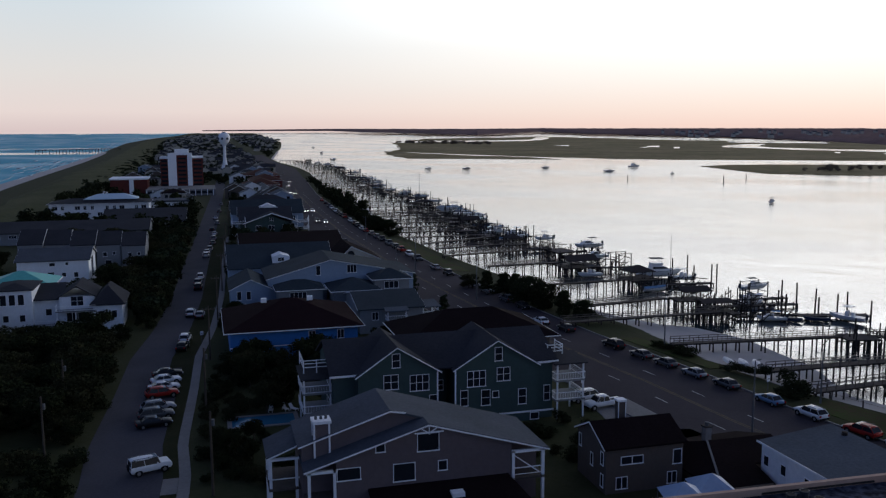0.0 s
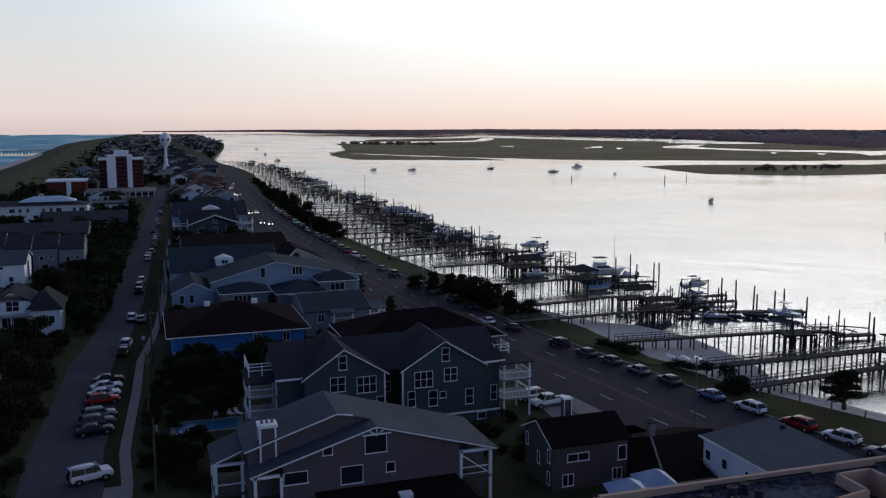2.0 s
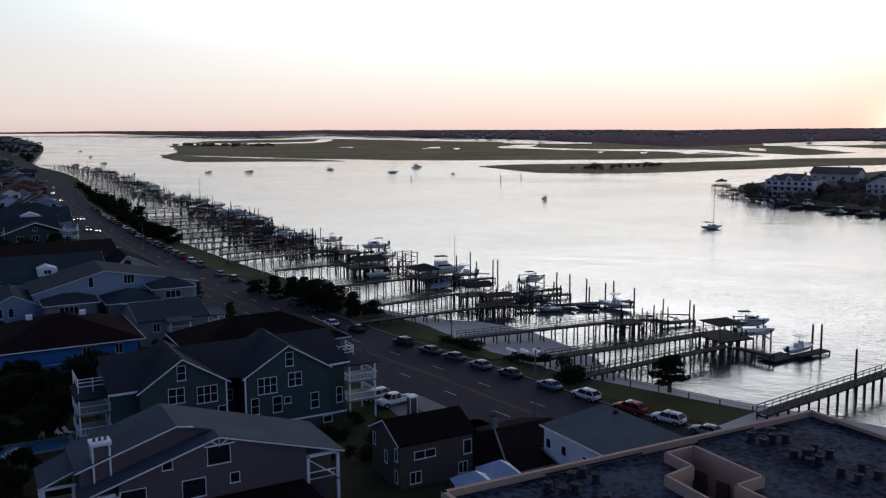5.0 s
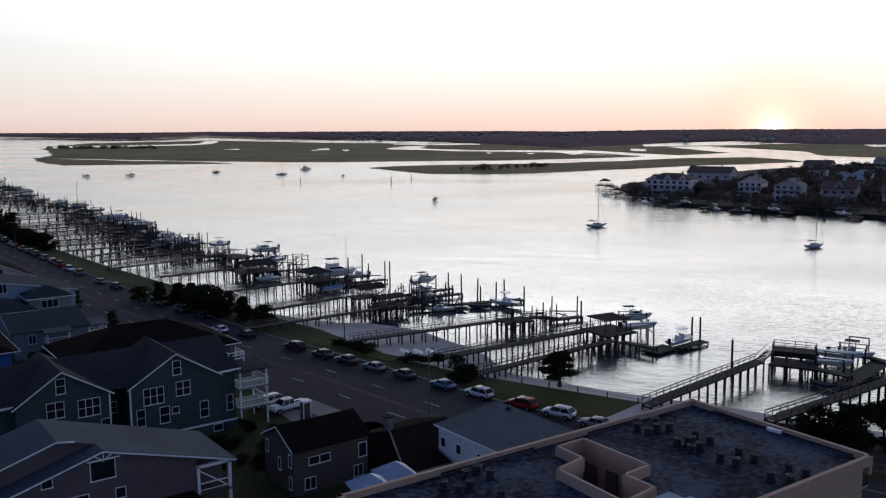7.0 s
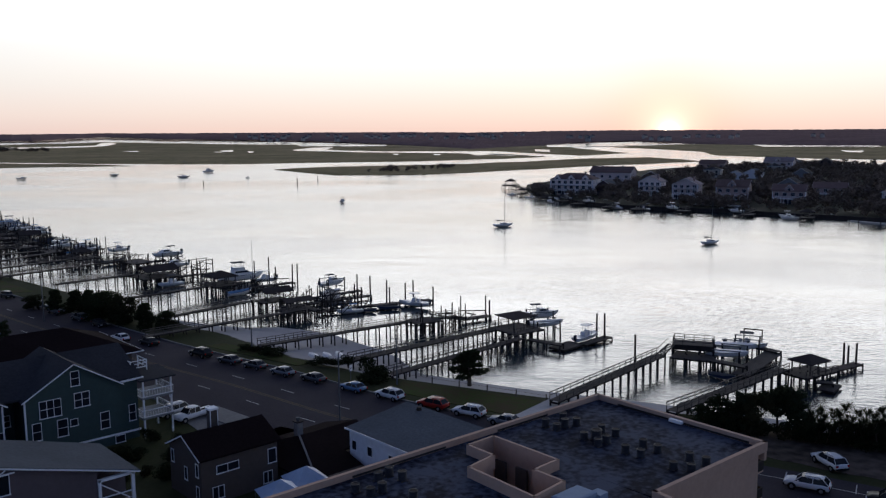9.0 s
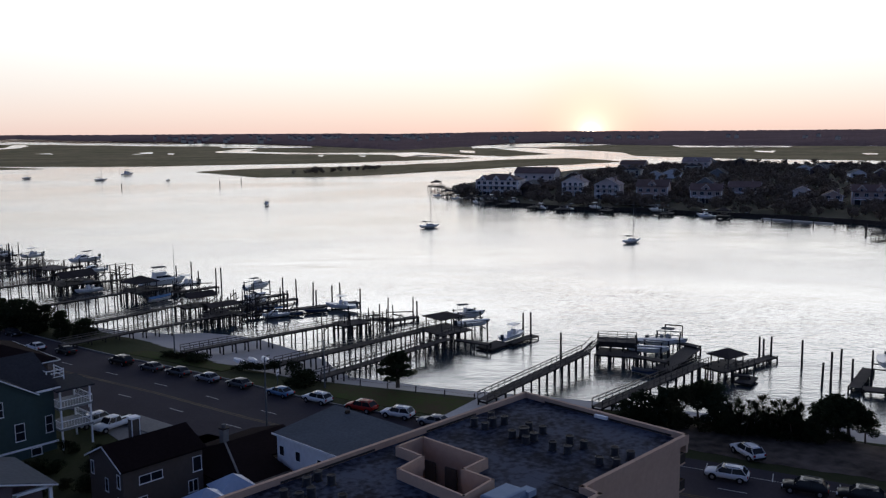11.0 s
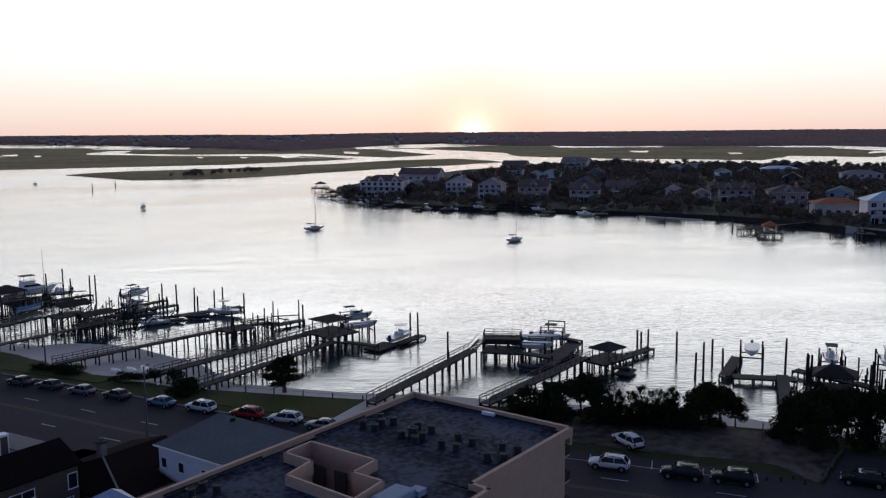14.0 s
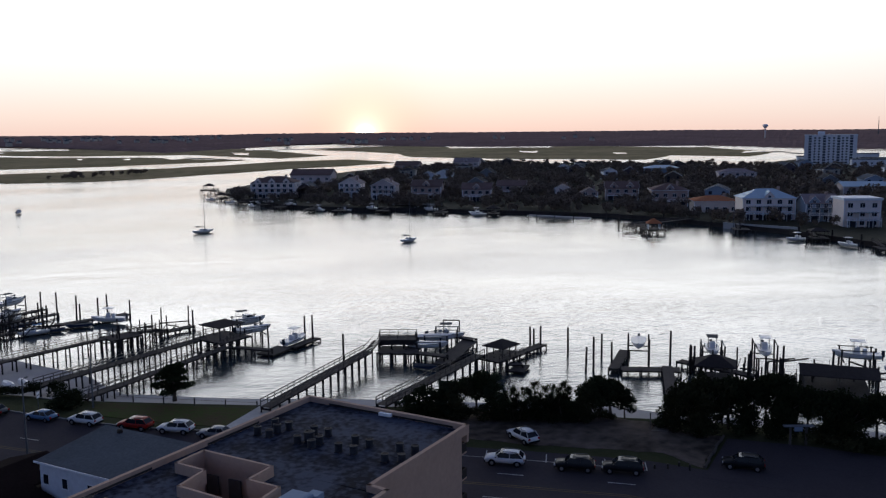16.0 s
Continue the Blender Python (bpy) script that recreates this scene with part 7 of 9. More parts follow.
for y, c in ((118.6, "black"), (121.8, "grey"), (125.0, "silver"), (131.8, "red"), (135.4, "white"), (139.2, "white"), (143.0, "black")):
    put_car(_rnd.choice(("sedan", "suv")), c, -7.8 + (y - 118) * .035, y, _rnd.uniform(8, 14))
for kind, c, x, y in (("suv", "white", -4.6, 166.6), ("sedan", "black", -5.0, 160.8), ("suv", "white", -3.9, 190.0), ("sedan", "silver", -2.0, 188.0), ("suv", "black", -2.5, 222.0), ("suv", "silver", -2.6, 229.0), ("suv", "white", -2.0, 238.0),
                      ("suv", "white", -.4, 279.0), ("sedan", "white", -.1, 287.0), ("suv", "silver", .9, 294.0), ("sedan", "grey", 2.0, 310.0), ("suv", "silver", 2.4, 322.0), ("sedan", "white", 3.0, 338.0), ("sedan", "black", 2.2, 352.0),
                      ("suv", "silver", 4.5, 375.0), ("sedan", "white", 4.2, 398.0), ("suv", "grey", 6.4, 430.0), ("sedan", "silver", 8.2, 470.0)):
    put_car(kind, c, x, y, road_angle(STREET, y) + _rnd.uniform(-2, 2))
for i in range(34):
    y = 168 + i * 9.5 + _rnd.uniform(-1.2, 1.2)
    if _rnd.random() < .82:
        put_car(_rnd.choice(("sedan", "suv", "hatch", "suv", "pickup")), _rnd.choice(("black", "silver", "white", "grey", "red", "white", "black", "tan")), lerp_table(BLVD, y) + 8.9, y, road_angle(BLVD, y) + _rnd.choice((0, 180)))
for y, off, c, kind in ((300, -4.8, "black", "sedan"), (372, -4.9, "grey", "suv"), (368, -1.9, "silver", "sedan"), (419, -4.8, "black", "suv"), (421, -1.8, "white", "sedan"), (470, -4.6, "grey", "sedan"), (540, -1.8, "black", "suv"), (548, -4.8, "silver", "sedan"), (610, -4.5, "grey", "suv"), (668, -2, "black", "sedan"), (780, -4.0, "grey", "sedan")):
    put_car(kind, c, lerp_table(BLVD, y) + off, y, road_angle(BLVD, y) + 180, lit=True)
for k, ob in _cars.items():
    for o in (*ob.children_recursive, ob):
        bpy.data.objects.remove(o)


# ---- lawns, paths and yards ----
def flat(name, poly, z, material, label, category, t=.06):
    return setting(name, Form().prism(poly, z - t, z), material, label, category)


flat("lawn", [(81.6, 101.5), (83.2, 92), (86.2, 79.6), (94.0, 80.9), (92.2, 87.4), (89.2, 95.8), (86.4, 103.4)], GROUND + .06, GRASS, "mown green lawn between road and beach", "lawn")
flat("lawn", [(74.5, 147), (79.2, 123), (82.4, 123), (80.6, 134), (78.2, 146)], GROUND + .05, GRASS, "rough green verge beside the boulevard", "lawn")
flat("lawn", [(62.2, 312), (63.6, 277), (65.0, 232), (70.5, 229), (69.5, 262), (66.6, 300)], GROUND + .05, GRASS, "mown green verge above the docks", "lawn")
flat("lawn", [(49.8, 118), (55.4, 118), (55.8, 113.9), (49.8, 114.6)], GROUND + .05, GRASS, "small front lawn beside the driveway", "lawn")
PALE = mat("pale_concrete", (.46, .45, .44), (.34, .33, .32), rough=.9, size=.4, big=4)
flat("path", [(84.0, 76.6), (86.2, 79.5), (97.6, 81.4), (97.6, 77.6), (90, 74.6)], GROUND + .07, PALE, "pale concrete beach access ramp", "path")
DIRT = mat("trodden_dirt", (.038, .031, .024), (.15, .12, .098), rough=1, size=1.6, big=7, bump=.4, spec=.02, hard=.06)
flat("dirt_lot", ragged([(96.6, 50.5), (98.5, 40), (103.0, 24.5), (100.2, 19.0), (111.9, 18.9), (113.4, 25.0), (113.4, 34), (112.5, 40), (107, 52), (101, 60)], 1.4, .5, 4), GROUND + .05, DIRT, "brown trodden dirt lot beside the road", "ground")
SANDY = mat("sandy_footpath", (.24, .205, .175), (.13, .11, .09), rough=1, size=.8, big=4, bump=.35, spec=.02)
flat("path", ragged([(110.2, 27.6), (116.5, 27.5), (122.6, 28.7), (122.6, 26.4), (116.9, 25.7), (110.6, 25.6)], 1.0, .35, 3), GROUND + .08, SANDY, "sandy footpath leading to the dock", "path")
flat("parking_lot", [(97.2, 18.4), (111.6, 18.2), (113.2, 8.4), (113.6, -8), (99, -8)], GROUND + .06, ASPHALT, "dark asphalt parking lot beside the trees", "parking lot")


def lot_edge():
    """Timbers laid end to end between the dirt and the parking lot, and low stones at the kerb."""
    for k in range(5):
        x0, x1 = 100.2 + 2.36 * k, 100.2 + 2.36 * (k + 1) - .12
        th = thing("log_edging", "weathered log laid along the parking lot", "log", (x0 + x1) / 2, 18.75 + .12 * (k % 2), GROUND + .22, 2.0 * (k % 3 - 1), "log edging")
        part("log", Form().cyl((-(x1 - x0) / 2, 0, 0), ((x1 - x0) / 2, 0, 0), .19, .16, 9), WOOD, th)
        part("stake", Form().box(-.05, .16, -.3, .05, .26, .24), WOOD, th)
    for x, y, h in ((98.8, 20.2, .7), (99.5, 21.6, .55), (98.2, 22.6, .6), (97.6, 24.0, .5)):
        th = thing("bollard", "short dark timber post at the road's edge", "bollard", x, y, GROUND, x * 50, "timber bollards")
        part("post", Form().cyl((0, 0, -.2), (0, 0, h), .13, .12, 8), PILE, th)
        part("cap", Form().cyl((0, 0, h), (0, 0, h + .06), .15, .09, 8), WOOD, th)
    th = thing("path_post", "timber post with a crossbar beside the footpath", "post", 110.6, 27.9, GROUND, 10)
    part("post", Form().box(-.07, -.07, -.1, .07, .07, 2.3), WOOD, th)
    part("crossbar", Form().box(-.35, -.05, 1.7, .35, .05, 1.85), WOOD, th)


lot_edge()
flat("driveway", [(52.6, 114.0), (58.6, 112.4), (59.4, 104.4), (51.6, 104.8)], GROUND + .06, CONCRETE, "pale concrete driveway beside the house", "driveway")
flat("path", [(57, 98.5), (60.6, 98.2), (62.6, 89.5), (56, 90)], GROUND + .05, CONCRETE, "worn concrete apron in front of the house", "path")
POOL = mat("pool_water", (.03, .14, .24), (.03, .12, .2), rough=.1, size=1, big=3, bump=.05)


def pool():
    th = thing("swimming_pool", "small blue swimming pool in a fenced yard", "pool", 6.5, 117, GROUND)
    part("basin", Form().box(-4.2, -2.0, -.4, 4.2, 2.0, .06), POOL, th, "blue pool water")
    rim = Form().box(-4.8, -2.6, -.1, 4.8, -2.0, .12).box(-4.8, 2.0, -.1, 4.8, 2.6, .12).box(-4.8, -2.0, -.1, -4.2, 2.0, .12).box(4.2, -2.0, -.1, 4.8, 2.0, .12)
    part("coping", rim, CONCRETE, th)


pool()


def lounge_chair(x, y, rot):
    th = thing("lounge_chair", "white reclining chair beside the pool", "chair", x, y, GROUND + .02, rot, "pool chairs")
    part("seat", Form().box(-.3, -.6, .3, .3, .5, .36), WHITE, th)
    part("backrest", Form().slab([(-.3, .5, .36), (.3, .5, .36), (.3, 1.0, .9), (-.3, 1.0, .9)], .05), WHITE, th)
    for sx in (-.27, .27):
        for sy in (-.55, .45):
            part("leg", Form().box(sx - .03, sy - .03, 0, sx + .03, sy + .03, .3), WHITE, th)


for x, y, r in ((9.8, 120.6, 20), (11.0, 120.2, 35), (7.8, 120.8, -10)):
    lounge_chair(x, y, r)

# ---- surf on the ocean side ----
FOAM = mat("surf_foam", (.50, .56, .60), (.20, .36, .44), rough=.9, size=1.5, big=14, bump=.2)


def surf():
    rnd = random.Random(8)
    for lane, (off, wid) in enumerate(((0, 3.5), (-9, 3.0), (-20, 4.5), (-34, 4.0), (-52, 3.5), (-75, 2.5))):
        y = 430.0 + 20 * lane
        while y < 3200:
            run = rnd.uniform(22, 90) * (1 + y / 900)
            f, rows = Form(), []
            n = 16
            slant = rnd.uniform(-.05, .05)
            for i in range(n + 1):
                yy = y + run * i / n
                taper = math.sin(math.pi * i / n) ** .7
                x = lerp_table(SEA_SHORE, yy) + 3 + off + slant * run * (i / n - .5) + 5 * noise.noise((yy * .025, lane * 3.1, 0))
                w = wid * taper * (.25 + 1.2 * abs(noise.noise((yy * .07, lane, 5)))) * (1 + y / 2500)
                z = lift(math.hypot(x, yy)) + .1
                rows.append([(x - w * 1.4, yy, z), (x - w * .3, yy, z + .25), (x + w * .6, yy, z)])
            f.loft(rows, close=False)
            setting("surf", f, FOAM, "white line of breaking surf", "surf", smooth=True)
            y += run * rnd.uniform(.8, 1.7)


surf()


DUNE = mat("dune_grass", (.046, .054, .022), (.098, .096, .052), rough=1, size=2.2, big=26, bump=.5, spec=.02)


def dunes():
    """Low grassy dunes between the beach and the first houses."""
    f, rows = Form(), []
    cols = 11
    for i in range(90):
        y = 330 + 2500 * (i / 89) ** 1.5
        e, up = lerp_table(SEA_SHORE, y), lift(math.hypot(150, y))
        row = []
        for k in range(cols):
            u = k / (cols - 1)
            d = 37 + 63 * u + 5 * noise.noise((y * .03, 7, 0)) * (1 - u)
            h = (.4 + 3.4 * math.sin(math.pi * min(1, u * 1.25 + .05)) ** .8) * (.75 + .5 * noise.noise((y * .02, u * 4, 2))) if 0 < k < cols - 1 else -.6
            row.append((e + d, y, GROUND + .2 + h * .8 + up))
        rows.append(row)
    f.loft(rows, close=False)
    setting("dunes", f, DUNE, "low dunes covered in olive beach grass", "dunes", smooth=True)


dunes()


def fishing_pier():
    th = thing("fishing_pier", "long timber fishing pier out into the ocean", "pier", -150, 1745, 0)
    f = Form().beam((0, 0, 6.6), (-130, -95, 6.6), 6, .8)
    f.beam((0, 0, 7.9), (-130, -95, 7.9), 6, .15)
    part("deck", f, PILE, th)
    g = Form()
    for i in range(27):
        x, y = -130 * i / 26, -95 * i / 26
        g.cyl((x, y, -1), (x, y, 6.4), .55, .5, 6)
    tagged(part("pile_work", g, PILE, th), kind="stuff")


fishing_pier()


# ---- poles, signs and posts ----
def light_pole(x, y, h, arm_rot, z=GROUND):
    th = thing("street_lamp", "grey metal street lamp pole beside the road", "street lamp", x, y, z, arm_rot, "street lamps")
    part("pole", Form().cyl((0, 0, 0), (0, 0, h), .14, .08, 8), METAL, th)
    part("arm", Form().beam((0, 0, h - .1), (.7, 0, h), .05, .05), METAL, th)
    part("lamp_head", Form().box(.6, -.12, h - .06, 1.1, .12, h + .06), METAL, th)


def utility_pole(x, y, h, rot=0):
    th = thing("utility_pole", "weathered wooden utility pole beside the street", "utility pole", x, y, GROUND, rot, "utility poles")
    part("pole", Form().cyl((0, 0, 0), (0, 0, h), .17, .11, 8), BARK, th)
    if y < 150:
        part("transformer", Form().cyl((.28, 0, h - 1.6), (.28, 0, h - .9), .17, .17, 8), METAL, th)
        return
    part("crossarm", Form().box(-1.1, -.06, h - .7, 1.1, .06, h - .55), BARK, th)
    for sx in (-1, -.4, .4, 1):
        part("insulator", Form().cyl((sx, 0, h - .55), (sx, 0, h - .35), .05, .04, 6), METAL, th)


for x, y, h, r in ((65.9, 92.3, 10.4, 20), (79.9, 139.0, 9.0, 180), (84.2, 102.4, 7.6, 180), (60.0, 190, 9, 180), (56.5, 236, 9, 180), (45, 208, 9, 0), (54.0, 300, 9, 180)):
    light_pole(x, y, h, r)
for i, (x, y) in enumerate(((-.4, 93.5), (-1.0, 122), (-.2, 152), (1.6, 184), (3.2, 218), (4.6, 255), (6.0, 292), (8.0, 335), (9.5, 380), (-19.7, 108.7), (-19.8, 126))):
    utility_pole(x, y, (9.5, 8.2)[i > 8], 4)


def sign_post(x, y, w, h, z, label):
    th = thing("road_sign", label, "road sign", x, y, GROUND, 20, "road signs")
    part("post", Form().box(-.04, -.04, 0, .04, .04, z), METAL, th)
    part("plate", Form().box(-w / 2, -.07, z - h, w / 2, -.04, z), WHITE, th)
    part("bar", Form().box(-w * .35, -.075, z - h * .6, w * .35, -.07, z - h * .45), PILE, th)


sign_post(80.3, 109.2, .7, .9, 2.6, "white road sign on a metal post")
sign_post(54.6, 119.0, .6, .8, 1.6, "small white yard sign")
sign_post(-1.6, 165, .6, .7, 2.2, "small white street sign")


def fence_row():
    th = thing("rope_fence", "low weathered post fence along the beach", "fence", 96.5, 92, GROUND)
    last = None
    for i in range(6):
        y = 104 - i * 4.6
        x = 87.4 + i * 1.5
        f = Form().box(-.07, -.07, -.9, .07, .07, 1.0)
        ob = part("post", f, WOOD, th)
        ob.matrix_basis = pose(x - 96.5, y - 92, 0, _prnd.uniform(-3, 3), _prnd.uniform(-3, 3))
        if last:
            r = Form().beam((last[0] - 96.5, last[1] - 92, .75), (x - 96.5, y - 92, .75), .025, .025)
            part("rope", r, WOOD, th)
        last = (x, y)


fence_row()


def kiosk():
    th = thing("beach_kiosk", "small dark timber gateway with pale roof board", "kiosk", 113.3, 10.0, GROUND, -62)
    for sx in (-1, 1):
        part("post", Form().box(sx - .12, -.12, 0, sx + .12, .12, 2.4), WOOD, th)
    part("roof", Form().box(-1.9, -.3, 2.4, 1.9, .3, 2.52), SIDE_GREY, th)
    part("panel", Form().box(-.5, -.05, 1.75, .5, .05, 2.3), SIDE_SKY, th)


kiosk()


def upturned_boats():
    for x, y, r in ((84.8, 126.4, 80), (86.6, 124.8, 75), (88.4, 123.6, 70)):
        th = thing("dinghy", "pale upturned dinghy lying on the grass", "dinghy", x, y, GROUND + .05, r, "beached dinghies")
        rings = [[((t - .5) * 3.6, -a, 0), ((t - .5) * 3.6, -a * .7, h * .7), ((t - .5) * 3.6, 0, h), ((t - .5) * 3.6, a * .7, h * .7), ((t - .5) * 3.6, a, 0)] for t, a, h in ((0, .5, .45), (.3, .7, .6), (.7, .6, .55), (.9, .3, .45), (1, .05, .3))]
        part("hull", Form().loft(rings), HULL_W, th)


upturned_boats()


# ---- trees ----
def leaf_cloud(seed, blobs, n, leaf, flatten=1.0):
    """Many small leaf sprays scattered over and in a heap of rounded clumps."""
    rnd = random.Random(seed)
    f = Form()
    weights = [b[3] ** 2 for b in blobs]
    for _ in range(n):
        cx, cy, cz, r = rnd.choices(blobs, weights)[0]
        d = Vector((rnd.gauss(0, 1), rnd.gauss(0, 1), rnd.gauss(0, .9))).normalized()
        p = Vector((cx, cy, cz)) + Vector((d.x, d.y, d.z * flatten)) * r * rnd.uniform(.55, 1.12)
        nrm = (d + Vector((rnd.gauss(0, .6), rnd.gauss(0, .6), rnd.gauss(0, .6)))).normalized()
        u = nrm.orthogonal().normalized()
        v = nrm.cross(u)
        a = rnd.uniform(0, math.pi)
        u, v = u * math.cos(a) + v * math.sin(a), v * math.cos(a) - u * math.sin(a)
        s, k = leaf * rnd.uniform(.55, 1.35), rnd.uniform(.45, .8)
        f.add([p - u * s, p - v * s * k, p + u * s, p + v * s * k + nrm * s * .2], [(0, 1, 2, 3)])
    return f


def tree_kind(name, label, seed, kind, leaf_mat, n, leaf):
    """A tree about one unit of 7 m tall: trunk with limbs, crown."""
    rnd = random.Random(seed)
    th = thing(name, label, "tree" if kind != "shrub" else "shrub", 0, 0, -60, 0, "trees" if kind != "shrub" else "shrubs")
    trunk, blobs = Form(), []
    if kind == "oak":
        top = Vector((rnd.uniform(-.3, .3), rnd.uniform(-.3, .3), 2.6))
        trunk.cyl((0, 0, -.3), top, .26, .18, 7)
        for i in range(7):
            a = 2 * math.pi * i / 7 + rnd.uniform(-.4, .4)
            r, z = rnd.uniform(1.2, 2.7), rnd.uniform(3.6, 5.8)
            e = Vector((r * math.cos(a), r * math.sin(a), z))
            trunk.cyl(top, e, .13, .04, 5)
            blobs.append((*e, rnd.uniform(.9, 1.5)))
            if rnd.random() < .7:
                blobs.append((e.x * .6 + rnd.uniform(-.5, .5), e.y * .6 + rnd.uniform(-.5, .5), z + rnd.uniform(.3, 1.0), rnd.uniform(.7, 1.2)))
        blobs.append((0, 0, 5.6, 1.5))
        if name == "thicket_tree":
            for i in range(12):
                a, r = rnd.uniform(0, 6.3), rnd.uniform(.6, 2.6)
                blobs.append((r * math.cos(a), r * math.sin(a), rnd.uniform(.8, 3.4), rnd.uniform(.9, 1.4)))
    elif kind == "pine":
        trunk.cyl((0, 0, -.3), (.1, 0, 6.3), .22, .06, 7)
        for i in range(16):
            z = 1.5 + 5.2 * i / 16
            a = i * 2.4 + rnd.uniform(-.3, .3)
            r = (2.3 - 1.8 * (i / 16)) * rnd.uniform(.6, 1.05)
            e = Vector((r * math.cos(a), r * math.sin(a), z + .35))
            trunk.cyl((0, 0, z), e, .06, .02, 4)
            blobs.append((*e, rnd.uniform(.45, .8)))
            blobs.append((e.x * .5, e.y * .5, z + .3, rnd.uniform(.4, .65)))
        blobs.append((.1, 0, 6.6, .5))
    else:
        for i in range(4):
            a = rnd.uniform(0, 6.3)
            trunk.cyl((0, 0, -.2), (.8 * math.cos(a), .8 * math.sin(a), 1.6), .08, .03, 5)
        for i in range(9):
            a, r = rnd.uniform(0, 6.3), rnd.uniform(.2, 1.5)
            blobs.append((r * math.cos(a), r * math.sin(a), rnd.uniform(.6, 1.9), rnd.uniform(.6, 1.0)))
    if kind == "shrub":
        bpy.data.objects.remove(th)
        cloud = new(name, leaf_cloud(seed + 1, blobs, n, leaf, .85).mesh(name, leaf_mat))
        return tagged(cloud, label, "shrub", "shrubs")
    part("trunk", trunk, BARK, th)
    part("crown", leaf_cloud(seed + 1, blobs, n, leaf, .85), leaf_mat, th)
    return th


KINDS = {}
for i in range(3):
    KINDS["oak", i] = tree_kind("oak_tree", "dark spreading live oak with dense small leaves", 40 + i, "oak", (LEAF, LEAF2, LEAF)[i], 4200, .2)
    KINDS["shrub", i] = tree_kind("shrub", "dense dark green coastal shrub", 60 + i, "shrub", (LEAF, LEAF2, LEAF)[i], 1100, .15)
    KINDS["thicket", i] = tree_kind("thicket_tree", "dense dark tree with branches down to the ground", 50 + i, "oak", (LEAF, LEAF2, LEAF)[i], 4600, .21)
    KINDS["far", i] = tree_kind("far_tree", "dark green tree among the houses", 80 + i, "oak", (LEAF, LEAF2, NEEDLE)[i], 420, .5)
for i in range(2):
    KINDS["pine", i] = tree_kind("pine_tree", "dark coastal pine with layered branches", 70 + i, "pine", NEEDLE, 3200, .17)
    KINDS["cedar", i] = tree_kind("cedar_tree", "dark dense cedar reaching to the ground", 90 + i, "pine", LEAF, 3800, .19)


def plant(kind, x, y, h, z=GROUND, wide=1.0, rnd=random.Random(77)):
    base = {"shrub": 2.7, "pine": 7.0, "cedar": 7.0}.get(kind, 6.8)
    s = h / base
    i = rnd.randrange(2 if kind in ("pine", "cedar") else 3)
    m = pose(x, y, z - .05, 0, 0, rnd.uniform(0, 360)) @ Matrix.Diagonal((s * wide * rnd.uniform(.9, 1.1), s * wide * rnd.uniform(.9, 1.1), s, 1))
    return copy_thing(KINDS[kind, i], m)


class Woods:
    """Many distant trees gathered in one mesh."""

    def __init__(self, seed, n=150, leaf=.7):
        self.rnd, self.rows = random.Random(seed), []
        protos = []
        for k in range(4):
            r = random.Random(seed + k)
            blobs = [(r.uniform(-1.6, 1.6), r.uniform(-1.6, 1.6), r.uniform(1.6, 5.4), r.uniform(1.0, 1.7)) for _ in range(9)]
            protos.append(np.array(leaf_cloud(seed + k, blobs, n, leaf).v))
        self.protos = protos

    def add(self, x, y, h, z, wide=1.3):
        s = h / 6.6
        a = self.rnd.uniform(0, 6.28)
        v = self.rnd.choice(self.protos)
        c, d = math.cos(a) * s * wide, math.sin(a) * s * wide
        self.rows.append(np.stack([v[:, 0] * c - v[:, 1] * d + x, v[:, 0] * d + v[:, 1] * c + y, v[:, 2] * s + z], 1))

    def build(self, label, leaf):
        v = np.concatenate(self.rows)
        n = len(v) // 4
        me = bpy.data.meshes.new("far_trees")
        me.vertices.add(len(v))
        me.vertices.foreach_set("co", v.astype(np.float32).ravel())
        me.loops.add(4 * n)
        me.loops.foreach_set("vertex_index", np.arange(4 * n, dtype=np.int32))
        me.polygons.add(n)
        me.polygons.foreach_set("loop_start", np.arange(0, 4 * n, 4, dtype=np.int32))
        me.update(calc_edges=True)
        me.materials.append(leaf)
        tagged(new("far_trees", me), label, "trees", "", "stuff")


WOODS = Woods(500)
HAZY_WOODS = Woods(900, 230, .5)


def solid_boxes():
    """Ground plans of all buildings, to keep trees out of them."""
    out = []
    for o in list(scene.objects):
        if o.parent is None and o.type == "EMPTY" and o.name.split(".")[0] in ("house", "condominium", "hotel", "building"):
            xs, ys = [], []
            for c in o.children:
                if c.name.split(".")[0] in ("wall", "podium", "wing", "core"):
                    for v in c.data.vertices:
                        xs.append(v.co.x)
                        ys.append(v.co.y)
            if xs:
                out.append((min(xs), max(xs), min(ys), max(ys)))
    return out


SOLID = solid_boxes() + [(-46, -27, 214, 231), (-68, -22, 403, 416), (-40, -6, 440, 452), (-33, 7, 525, 548), (-60, -32, 540, 568), (-44, -16, 195, 201), (-30, -14, 250, 260), (-42, -15, 171, 183)]


def clear(x, y, m=1.2, roads=True):
    if any(a - m < x < b + m and c - m < y < d + m for a, b, c, d in SOLID):
        return False
    if roads and (-5.3 < x - lerp_table(STREET, y) < 8.4 or abs(x - lerp_table(BLVD, y)) < 12.8):
        return False
    return True


